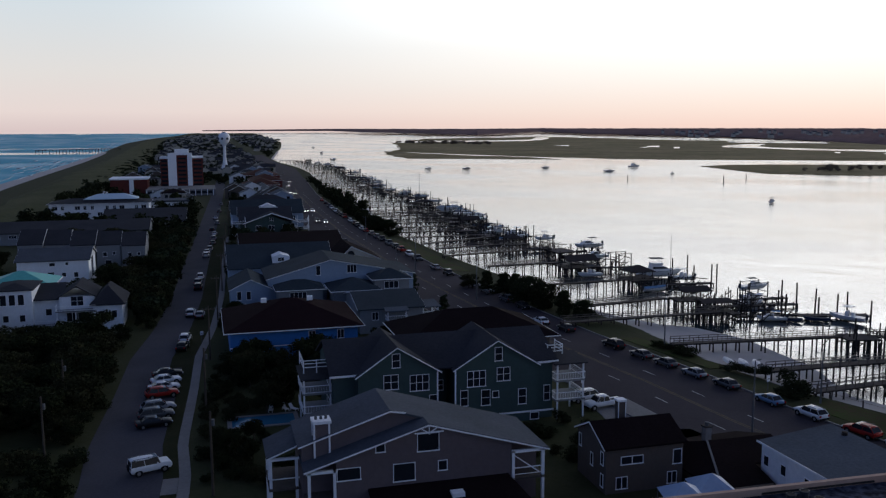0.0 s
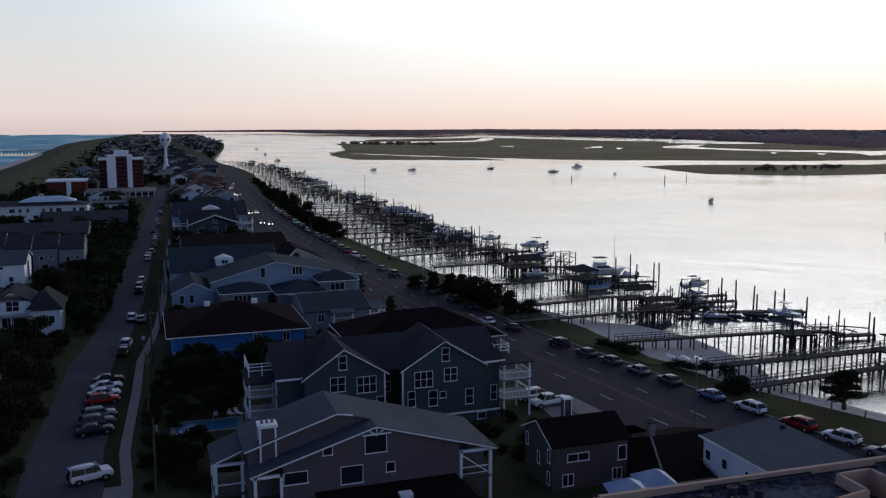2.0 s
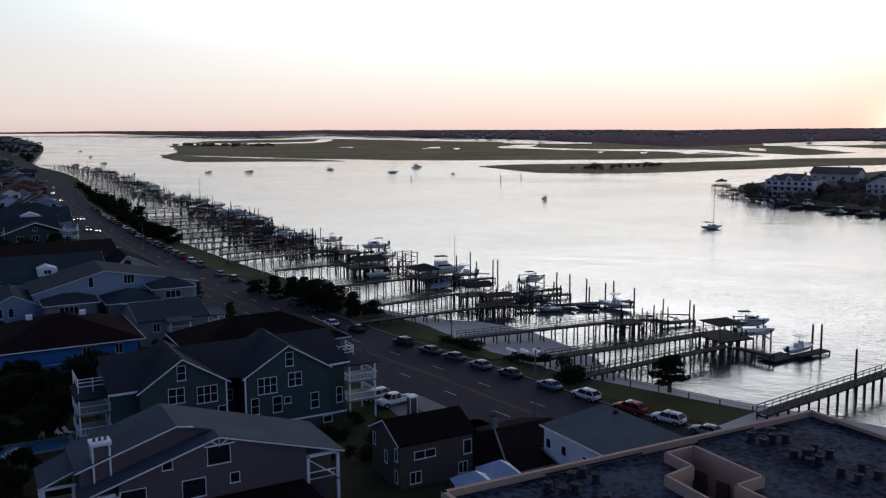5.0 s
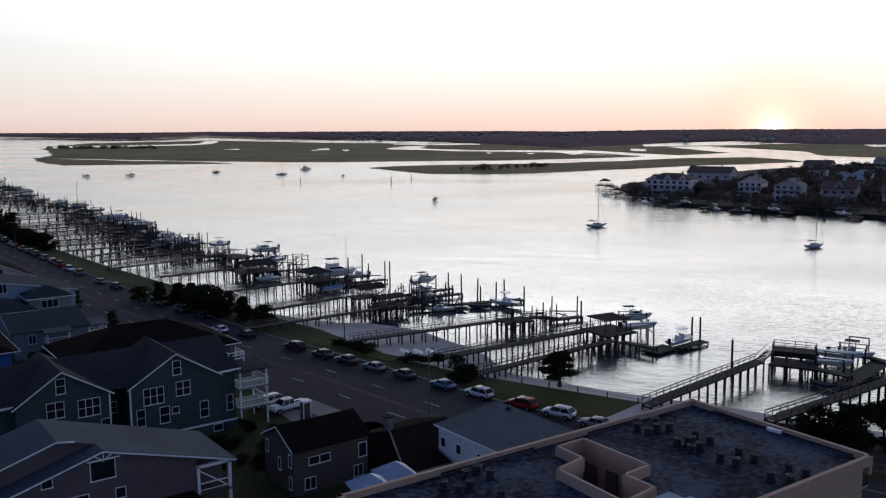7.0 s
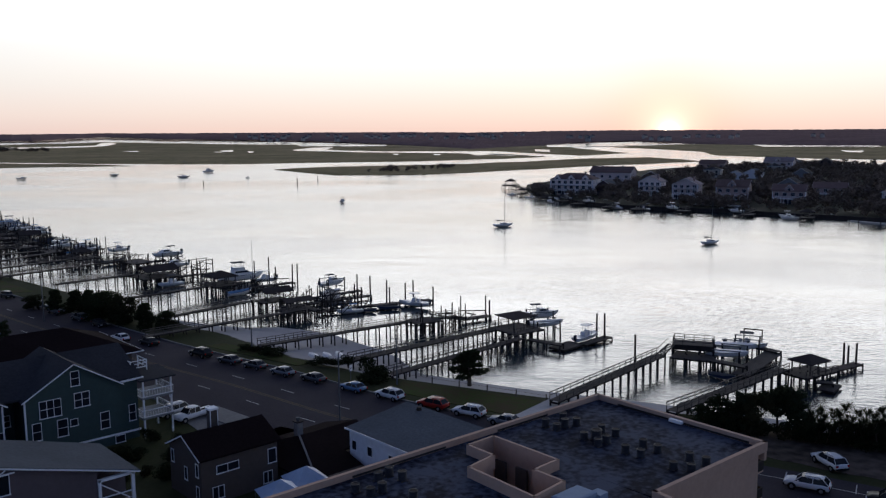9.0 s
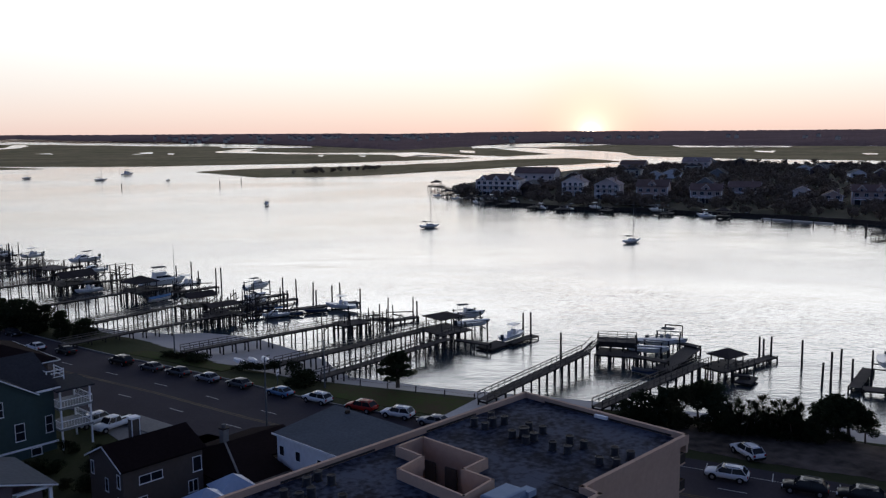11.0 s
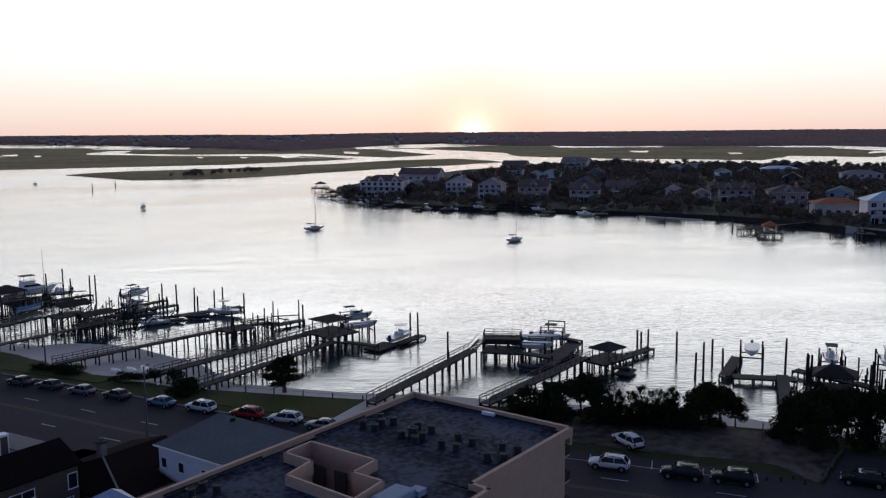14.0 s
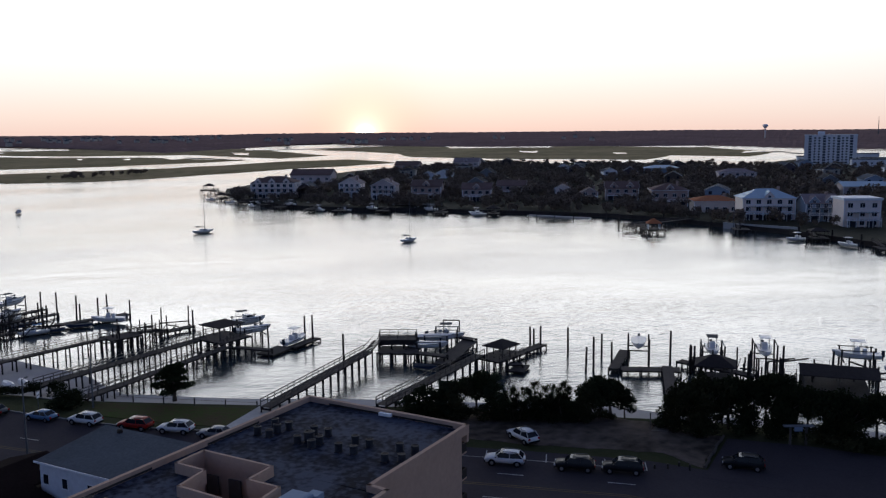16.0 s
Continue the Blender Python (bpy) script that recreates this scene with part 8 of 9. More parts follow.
def scatter(kind, x0, x1, y0, y1, n, h0, h1, seed, wide=1.0, m=1.2):
    rnd = random.Random(seed)
    done = 0
    for _ in range(n * 6):
        x, y = rnd.uniform(x0, x1), rnd.uniform(y0, y1)
        if done < n and clear(x, y, m):
            if kind == "far" and y > 330:
                WOODS.add(x, y, rnd.uniform(h0, h1), GROUND, wide)
                done += 1
                continue
            plant(kind, x, y, rnd.uniform(h0, h1), wide=wide, rnd=rnd)
            done += 1


# west of the side street
scatter("thicket", -46, -16.5, 90, 178, 84, 3.6, 6.4, 1, 1.2)
scatter("shrub", -40, -15.5, 92, 180, 60, 1.8, 3.4, 2, 1.2)
scatter("thicket", -16, -8, 160, 330, 46, 3.4, 5.6, 3)
scatter("thicket", -60, -14, 178, 330, 60, 4.0, 6.8, 4, 1.2)
scatter("shrub", -30, -8, 180, 330, 30, 1.8, 3.2, 5)
scatter("far", -75, -8, 330, 640, 130, 4.0, 7.5, 6, 1.3)
scatter("far", -14, -5, 178, 480, 70, 3.4, 6.2, 71, 1.25, .8)
# between the sidewalk and the houses
scatter("shrub", -1.5, 4.5, 92, 150, 34, 1.2, 2.6, 7)
scatter("thicket", 4, 19, 120, 147, 20, 3.8, 6.4, 8, 1.1, .6)
scatter("oak", 1, 7.5, 96, 112, 4, 2.8, 4.0, 9)
scatter("shrub", 2, 14, 92, 110, 18, 1.2, 2.6, 10)
scatter("shrub", 18, 40, 92, 106, 22, 1.2, 2.8, 11)
scatter("shrub", 34, 50, 90, 106, 10, 1.2, 2.0, 12)
scatter("oak", 24, 33, 122, 150, 5, 3.2, 4.6, 13)
scatter("oak", 2, 28, 168, 190, 10, 3.0, 4.4, 14)
scatter("shrub", 2, 12, 150, 330, 46, 1.6, 3.4, 15)
scatter("far", 8, 40, 236, 560, 80, 3.5, 6.5, 16)
plant("pine", 47.0, 171.5, 5.2)
plant("pine", 46.0, 196.0, 5.6)
# bay side of the boulevard
for x, y, h in ((64.5, 196, 5.6), (66.2, 188, 6.4), (68.6, 181, 6.6), (71.0, 176, 6.0), (72.6, 169, 5.2), (69.6, 190, 5.6), (74.6, 172.4, 4.6), (66.6, 202, 4.4), (62.8, 205, 3.6), (76.0, 166.5, 3.6), (72.8, 182, 5.0)):
    plant("cedar" if int(h * 10) % 3 else "thicket", x, y, h * 1.0, wide=1.2)
scatter("shrub", 62.5, 76, 164, 206, 26, 1.8, 3.2, 17)
for x, y, h in ((80.4, 131.5, 1.6), (79.4, 133.0, 1.5), (81.2, 134.0, 1.5), (83.0, 106.4, 2.6), (84.6, 107.6, 2.5), (84.4, 118.2, 1.7), (86.2, 117.4, 1.8), (83.2, 119.6, 1.6), (82.2, 121.4, 1.5), (87.6, 115.0, 1.6), (79.6, 136.4, 1.4), (78.8, 139, 1.3)):
    plant("shrub", x, y, h, wide=1.7)
plant("cedar", 93.6, 95.8, 5.5, z=1.2, wide=1.95)
scatter("shrub", 60.5, 69, 314, 420, 50, 2.2, 4.2, 18, 1.2)
scatter("oak", 60.5, 68, 314, 420, 22, 3.8, 5.6, 19)
scatter("far", 60, 78, 420, 900, 70, 3.0, 5.5, 20, 1.2)
# trees by the southern docks
def yucca():
    """A clump of stems, each with a head of stiff sword leaves."""
    rnd = random.Random(44)
    th = thing("yucca", "dark clump of stiff sword-leaved yucca", "shrub", 0, 0, -60, 0, "yuccas")
    blades = Form()
    for i in range(30):
        a, r, z = rnd.uniform(0, 6.3), rnd.uniform(.1, 2.1), rnd.uniform(.6, 4.2)
        c = Vector((r * math.cos(a), r * math.sin(a), z * (1.1 - r * .22)))
        if i % 5 == 0:
            part("stem", Form().cyl((c.x * .4, c.y * .4, -.2), c, .1, .07, 6), BARK, th)
        for k in range(46):
            d = Vector((rnd.gauss(0, 1), rnd.gauss(0, 1), rnd.uniform(-.5, 1.7))).normalized()
            side = d.cross(Vector((0, 0, 1))).normalized() * .05
            tip = c + d * rnd.uniform(.55, 1.0)
            mid = c + d * .35
            blades.add([c, mid - side, tip, mid + side], [(0, 1, 2, 3)])
    tagged(part("blades", blades, LEAF, th), kind="stuff")
    return th


KINDS["yucca", 0] = yucca()
for x, y, h in ((106.6, 45.6, 4.6), (107.9, 43.3, 5.4), (108.9, 41.2, 4.9), (109.8, 39.6, 5.2), (107.0, 47.0, 3.8), (107.4, 44.4, 4.6), (108.6, 42.2, 4.6), (109.5, 40.4, 4.4)):
    copy_thing(KINDS["yucca", 0], pose(x, y, GROUND - .05, 0, 0, x * 97 % 360) @ Matrix.Diagonal((h / 4.4, h / 4.4, h / 4.4, 1)))
for x, y, h, k, w in ((100.9, 58.4, 3.0, "thicket", 1.4), (102.0, 56.4, 4.4, "thicket", 1.1), (103.2, 54.6, 5.2, "pine", 1.4), (103.9, 52.6, 5.6, "oak", 1.0), (105.2, 50.6, 6.4, "oak", .9), (105.8, 48.6, 6.2, "pine", 1.3), (105.4, 47.4, 4.0, "thicket", 1.1),
                      (109.9, 37.6, 3.0, "thicket", 1.2), (112.2, 35.4, 6.0, "oak", 1.2), (113.0, 33.9, 5.4, "oak", 1.25), (113.6, 32.2, 3.2, "oak", 1.2), (110.8, 36.6, 3.6, "thicket", 1.2), (112.6, 25.2, 4.4, "thicket", 1.1), (112.0, 23.2, 7.0, "oak", .8), (112.8, 21.4, 7.6, "thicket", .8), (115.6, 18.8, 7.2, "oak", .85),
                      (116.4, 16.4, 6.6, "thicket", .8), (116.8, 14.2, 7.6, "oak", .8), (117.2, 11.8, 7.4, "thicket", .8), (117.4, 9.4, 6.6, "oak", .85), (117.2, 6.6, 6.2, "thicket", .9), (116.2, 4.4, 6.6, "thicket", .9), (117.4, 1.2, 6.8, "oak", .9),
                      (118.4, -2.4, 6.6, "thicket", .9), (117.6, 20.0, 4.4, "cedar", 1.2), (118.4, 12.4, 5.0, "cedar", 1.2), (119.6, 5.6, 5.2, "cedar", 1.2), (116.6, 24.0, 3.6, "thicket", 1.2)):
    plant(k, x, y, h, wide=w)
for x, y, h in ((101.6, 59.6, 1.6), (102.8, 55.4, 2.0), (104.2, 52.4, 2.2), (105.0, 49.4, 2.2), (106.2, 46.2, 2.0), (108.6, 41.6, 2.0), (110.0, 38.6, 2.2), (111.2, 36.4, 1.6), (112.4, 34.2, 1.5), (112.0, 26.4, 1.8), (111.4, 22.0, 2.4), (114.0, 17.4, 2.4), (115.8, 12.8, 2.6),
                (115.8, 8.0, 2.6), (114.4, 4.4, 2.6), (115.4, 1.0, 2.6), (98.4, 66.4, 1.2), (107.6, 44.2, 2.2), (104.0, 54.0, 2.6), (102.0, 57.6, 2.4), (109.2, 40.2, 2.4)):
    plant("shrub", x, y, h, wide=1.5)

# ---- the far end of the town ----
def far_house_kinds():
    rnd = random.Random(31)
    out = []
    specs = [(SIDE_WHITE, ROOF_GREY), (SIDE_GREY, ROOF_DARK), (SIDE_SKY, ROOF_BLUE), (SIDE_CREAM, ROOF_BROWN), (SIDE_TAN, ROOF_DARK), (SIDE_WHITE, ROOF_BLUE), (SIDE_BROWN, ROOF_GREY), (SIDE_CREAM, ROOF_DARK)]
    for i, (wall, roof) in enumerate(specs):
        w, d, e = rnd.uniform(10, 15), rnd.uniform(11, 16), rnd.choice((5.8, 7.6, 8.4))
        th = box_house("distant %s beach house with %s roof" % (("white", "grey", "pale blue", "cream", "brown", "white", "taupe", "cream")[i], ("grey", "dark", "slate", "brown", "dark", "blue-grey", "grey", "charcoal")[i]),
                       -w / 2, w / 2, -d / 2, d / 2, e, e + rnd.uniform(2.2, 3.8), wall, roof, rnd.choice(("gable_y", "gable_x", "hip")),
                       south=tuple((u * w, z, 1.5, 1.5, 1) for u in (-.28, .28) for z in ((4.4, e - 1.2) if e > 6 else (3.8,))))
        tagged(th, group="distant beach houses")
        out.append(th)
    return out


PLAIN = True
HOUSES = far_house_kinds()
PLAIN = False
_rnd = random.Random(33)


def far_house(x, y, rot, z=0.0, s=1.0):
    return copy_thing(_rnd.choice(HOUSES), pose(x, y, z, 0, 0, rot) @ Matrix.Translation((0, 0, GROUND * (1 if z == 0 else 1))) @ Matrix.Diagonal((s, s, s, 1)))


for i in range(34):
    y = 440 + (i / 34) ** 1.2 * 460
    up = lift(y)
    for lo, hi in ((14, 40), (-62, -14)):
        x = _rnd.uniform(lo, hi) + (y - 440) * .03
        if y < 700 and not clear(x, y, 9):
            continue
        if y > 700 or clear(x, y, 7):
            far_house(x, y, _rnd.uniform(-8, 8), up)
def far_town():
    """The small roofs that crowd the island towards its far end."""
    walls, roofs = Form(), Form()
    for i in range(560):
        y = 760 + 2900 * _rnd.random() ** 1.5
        x = _rnd.uniform(lerp_table(SEA_SHORE, y) + 106, lerp_table(BAY_SHORE, y) - 14)
        if abs(x - lerp_table(BLVD, y)) < 15 or math.hypot(x - 20, y - 868) < 22:
            continue
        w, d, h, z = _rnd.uniform(7, 12), _rnd.uniform(7, 11), _rnd.uniform(3, 6), GROUND + lift(y)
        along = _rnd.choice("xy")
        gable_walls(walls, x - w / 2, x + w / 2, y - d / 2, y + d / 2, z - 1, z + h, z + h + 2.4, along=along)
        gable_roof(roofs, x - w / 2, x + w / 2, y - d / 2, y + d / 2, z + h, z + h + 2.4, along=along)
    setting("far_town_walls", walls, SIDE_CREAM, "pale walls of distant beach houses", "houses", kind="stuff")
    setting("far_town_roofs", roofs, ROOF_DARK, "dark roofs of distant beach houses", "roofs", kind="stuff")
    for i in range(150):
        y = 340 + 1500 * _rnd.random() ** 1.3
        x = lerp_table(SEA_SHORE, y) + _rnd.uniform(70, 98)
        if clear(x, y, 2):
            WOODS.add(x, y, _rnd.uniform(1.4, 2.6), GROUND + .4 + lift(y), 3.0)


far_town()
for i in range(900):
    y = 640 + _rnd.random() ** 1.3 * 2200
    x = _rnd.uniform(lerp_table(SEA_SHORE, y) + 98, lerp_table(BAY_SHORE, y) - 6)
    if abs(x - lerp_table(BLVD, y)) > 13:
        WOODS.add(x, y, _rnd.uniform(3.4, 6.4), GROUND + lift(y), 1.6)


# ---- the peninsula across the bay ----
def peninsula():
    poly = [(426, 377), (405, 347), (385, 308), (379, 286), (379, 250), (391, 222), (391, 190), (396, 156), (397, 122), (387, 90), (371, 61), (358, 38), (329, 5), (300, -60), (300, -140), (1300, -140), (1218, 116), (990, 150), (986, 227), (1037, 285), (962, 425), (941, 497), (760, 500), (600, 470), (480, 430)]
    pts = ragged(poly, 14, 3, 9)
    setting("ground_peninsula", Form().slab([(x, y, 1.5) for x, y in pts], 2.6), mat("wooded_soil", (.03, .032, .018), (.05, .045, .03), rough=.95, size=2, big=20, bump=.3), "low wooded peninsula with bulkheads along the water", "ground")
    edge = poly[:14]
    for a, b in zip(edge, edge[1:]):
        if a[1] > 0:
            setting("bulkhead", Form().beam((a[0] - .5, a[1], .6), (b[0] - .5, b[1], .6), .4, 2.6), PILE, "dark timber bulkhead at the water's edge", "bulkhead")


peninsula()


def moved(th, x, y, rot, z=0.0):
    th.matrix_basis = pose(x, y, z, 0, 0, rot) @ th.matrix_basis
    return th


# peninsula copies of the house colours, paler and warmer with haze painted in
PEN = {SIDE_WHITE: siding("warm_white_siding", (.88, .77, .70)), SIDE_GREY: siding("light_grey_siding", (.60, .51, .48)), SIDE_TAN: siding("warm_brown_siding", (.40, .30, .26)), SIDE_BROWN: siding("warm_taupe_siding", (.44, .35, .32)), SIDE_CREAM: siding("pale_cream_siding", (.68, .60, .54)),
       ROOF_DARK: shingle("weathered_dark_shingle", (.19, .13, .12)), ROOF_GREY: shingle("light_grey_shingle", (.30, .25, .26)), ROOF_BROWN: shingle("weathered_brown_shingle", (.18, .125, .11)), ROOF_ORANGE: shingle("orange_roof_tile", (.46, .17, .08))}


def shore_house(label, x, y, w, d, top, rot, wall, roof, style, wins, storeys=2, gables=0, balcony=False):
    wall, roof = PEN.get(wall, wall), PEN.get(roof, roof)
    e = top * (.74 if style != "flat" else .93)
    rows = []
    for s in range(storeys):
        z = 2.9 + s * (e - 1.6) / storeys
        for k in range(wins):
            rows.append((-w / 2 + w * (k + .5) / wins, z + .2, min(2.0, w / wins * .56), 1.9, 2))
    th = box_house(label, -w / 2, w / 2, 0, d, e, top, wall, roof, style, south=tuple(rows), over=.7, base=1.4)
    for g in range(gables):
        gx = -w / 2 + w * (g + .5) / gables
        f = gable_walls(Form(), gx - 2, gx + 2, -.3, d * .4, e - .5, e + .9, e + 3.0)
        wpart("dormer", f, wall, th)
        r = Form()
        lines = gable_roof(r, gx - 2, gx + 2, -.3, d * .4, e + .9, e + 3.0, over=.3, t=.15)
        wpart("dormer_roof", r, roof, th)
        wpart("dormer_trim", rake_trim(Form(), lines[:1]), WHITE, th)
        window(th, "S", -.3, gx, e + .6, 1.3, 1.4, 2)
    if style != "flat":
        ch = Form().box(w * .22, d * .45, e, w * .22 + 1.1, d * .45 + 1.1, top + 1.0)
        wpart("chimney", ch, PEN[SIDE_TAN], th)
    for sx in (-w / 2, w / 2):
        wpart("corner_board", Form().box(sx - .16, -.1, 1.4, sx + .16, .12, e), WHITE, th)
    for k in range(2):
        window(th, "E", w / 2, d * (k + .5) / 3, e - 1.6, 1.2, 1.6, 2)
    if storeys > 1:
        # flat dark panels stand in for the shade of open carports
        for k in range(max(2, int(w / 5))):
            c = -w / 2 + w * (k + .5) / max(2, int(w / 5))
            wpart("garage_door", Form().box(c - 1.5, -.14, 1.5, c + 1.5, -.02, 3.7), COVER, th, "flat dark panel for the shade of an open carport")
        wpart("deck", Form().box(-w * .46, -3.0, 4.15, w * .46, -.02, 4.35), WHITE, th, "white timber deck across the front")
        wpart("deck_rail", Form().box(-w * .46, -3.0, 5.2, w * .46, -2.9, 5.32), WHITE, th)
        for k in range(int(w / 3.4) + 1):
            x_ = -w * .46 + w * .92 * k / max(1, int(w / 3.4))
            wpart("deck_post", Form().box(x_ - .1, -3.0, 1.4, x_ + .1, -2.8, 5.3), WHITE, th)
    if balcony:
        porch(th, -w * .4, w * .4, -2.6, 0, (4.4, 7.4)[:storeys - 1], 7.2 if storeys > 2 else 4.6, tuple((-w * .4 + w * .8 * k / 3, -2.5) for k in range(4)))
    return moved(th, x, y, rot)


for args in (("white three-storey waterfront house with dark mansard roof", 419, 339, 27, 16, 14.6, -70, SIDE_WHITE, ROOF_DARK, "hip", 7, 3, 3, True),
             ("grey waterfront house with gable end", 512, 379, 30, 16, 14.5, -71, SIDE_GREY, ROOF_DARK, "gable_x", 5, 2, 0),
             ("pale tall house with gabled front and balconies", 443, 299, 13, 14, 13.4, -70, SIDE_WHITE, ROOF_GREY, "gable_y", 4, 3, 0, True),
             ("grey gambrel house with white balconies", 435, 270, 14, 14, 13.3, -70, SIDE_GREY, ROOF_GREY, "gable_y", 4, 3, 0, True),
             ("brown shingled house with deep porch", 444, 246, 17, 14, 12.6, -70, SIDE_TAN, ROOF_BROWN, "gable_x", 4, 2, 1),
             ("taupe house with long dark roof", 443, 213, 16, 14, 11.4, -69, SIDE_BROWN, ROOF_DARK, "gable_x", 4, 2, 1, True),
             ("small white gabled cottage", 498, 182, 9, 10, 8.2, -70, SIDE_WHITE, ROOF_GREY, "gable_y", 2, 1, 0),
             ("small brown house with a front gable", 465, 154, 9, 11, 8.8, -69, SIDE_TAN, ROOF_DARK, "gable_y", 2, 2, 0),
             ("twin-gabled house with white trim", 480, 140, 18, 14, 11.4, -70, SIDE_TAN, ROOF_DARK, "gable_x", 4, 2, 2),
             ("large brown house with a steep grey hip roof", 450, 106, 18, 16, 13.0, -69, SIDE_TAN, ROOF_DARK, "hip", 4, 2, 1),
             ("low house with orange tiled hip roof", 424, 78, 20, 14, 9.2, -68, SIDE_CREAM, ROOF_ORANGE, "hip", 5, 1, 0),
             ("large white house with pale metal hip roof", 398, 51, 22, 15, 14.6, -68, SIDE_WHITE, ROOF_SKY, "hip", 5, 3, 1, True),
             ("pale blue house with white balconies", 399, 30, 13, 13, 12.6, -68, SIDE_SKY, ROOF_GREY, "gable_x", 4, 3, 2, True),
             ("white modern house with flat roof", 383, 14, 14, 13, 13.0, -67, SIDE_WHITE, WHITE, "flat", 3, 3, 0, True),
             ("long building with pale blue roof", 565, 15, 34, 16, 9.0, -70, SIDE_GREY, ROOF_SKY, "gable_x", 6, 1, 0),
             ("house with pale blue metal roof", 765, 188, 30, 18, 9.4, -74, SIDE_SKY, ROOF_SKY, "hip", 5, 1, 0),
             ("grey house with low roof among trees", 690, 112, 27, 16, 10.4, -72, SIDE_GREY, ROOF_GREY, "hip", 5, 2, 0),
             ("taupe house with broad roof", 490, 212, 17, 14, 10.4, -70, SIDE_BROWN, ROOF_DARK, "gable_x", 4, 2, 0),
             ("brown house above the trees", 730, 426, 23, 16, 12.4, -74, SIDE_TAN, ROOF_BROWN, "gable_x", 4, 2, 0),
             ("grey house with tall attic", 801, 397, 26, 16, 13.4, -75, SIDE_GREY, ROOF_GREY, "gable_x", 4, 2, 1)):
    shore_house(*args)
_rnd = random.Random(34)
PEN_BOX = [(419, 339, 16), (512, 379, 18), (443, 299, 12), (435, 270, 12), (444, 246, 13), (443, 213, 12), (498, 182, 9), (465, 154, 11), (480, 140, 13), (450, 106, 13), (424, 78, 14), (398, 51, 16), (399, 30, 12), (383, 14, 12)]
SHORE = [(-140, 300), (-60, 300), (5, 329), (38, 358), (61, 371), (90, 387), (122, 397), (156, 396), (190, 391), (222, 391), (250, 379), (286, 379), (308, 385), (347, 405), (377, 426)]


def in_front(x, y):
    """Whether a place lies on the lawn between a waterfront house and the water."""
    for a, b, q in PEN_BOX[:14]:
        f, s = (a - x) * .92 + (b - y) * .39, (y - b) * .92 - (x - a) * .39
        if 0 < f < 34 and abs(s) < q * .8:
            return True
    return False


def free_on_peninsula(x, y, r):
    return x > lerp_table(SHORE, y) + 5 and all(math.hypot(x - a, y - b) > r + q * .62 for a, b, q in PEN_BOX)


for i in range(40):
    x, y = _rnd.uniform(430, 900), _rnd.uniform(-90, 420)
    if free_on_peninsula(x, y, 9) and y < 330 + (x - 430) * .3:
        far_house(x, y, -70 + _rnd.uniform(-12, 12), -.1, 1.1)
        PEN_BOX.append((x, y, 12))
n = 0
while n < 2150:
    x = 375 + 560 * _rnd.random() ** 1.9
    y = _rnd.uniform(-110, 440)
    if y < 350 + (x - 420) * .25 and free_on_peninsula(x, y, 2.0) and (not in_front(x, y) or _rnd.random() < .36):
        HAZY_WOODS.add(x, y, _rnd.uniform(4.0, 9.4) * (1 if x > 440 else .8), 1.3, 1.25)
        n += 1
for x, y in ((405, 354), (408, 349), (402, 347), (411, 357), (417, 364), (428, 318), (432, 322), (425, 314), (436, 326), (440, 318)):
    HAZY_WOODS.add(x, y, 8.0, 1.3, 1.5)


def shore_dock(y, length, roof, boats):
    x = lerp_table(SHORE, y)
    p = thing("dock", "small timber dock below the waterfront houses", "dock", x, y, 0, 0, "peninsula docks")
    global _far_piles
    _far_piles = Form()
    walkway(p, (x + 1, y), (x - length, y - length * .25), 1.8, 2.0, rail=True, step=4)
    platform(p, x - length - 4, y - length * .25 - 5, x - length + 2, y - length * .25 + 3, 1.6, -70, step=3.5)
    if roof:
        shelter(p, x - length - 1, y - length * .25 - 1, 6, 5, 1.6, 2.4, 1.2, -70)
    tagged(part("pile_work", _far_piles, PILE, p), kind="stuff")
    _far_piles = None
    return p


BOATS = {"console": motor_boat("white centre console boat with hard top", 7.4, 2.5, "console"), "cabin": motor_boat("white cabin boat with dark bimini canopy", 8.0, 2.7, "cabin")}
for y, length, roof in ((372, 16, True), (344, 8, False), (318, 8, True), (300, 9, False), (276, 10, False), (258, 11, False), (236, 10, False), (205, 12, False), (178, 10, True), (60, 12, False), (30, 10, True), (8, 12, False)):
    shore_dock(y, length, roof, 1)
    if roof or y > 300:
        boat(_rnd.choice(("console", "cabin")), lerp_table(SHORE, y) - length - 3, y - length * .25 + 6, .1, _rnd.uniform(60, 130))
for k in range(26):
    y = _rnd.uniform(0, 370)
    piling(None, lerp_table(SHORE, y) - _rnd.uniform(4, 22), y, -1, _rnd.uniform(2.5, 4.5), .22)
for x, y in ((363, 107), (352, 34), (345, 22), (338, 30), (334, 12)):
    piling(None, x, y, -1, 4.2, .35)


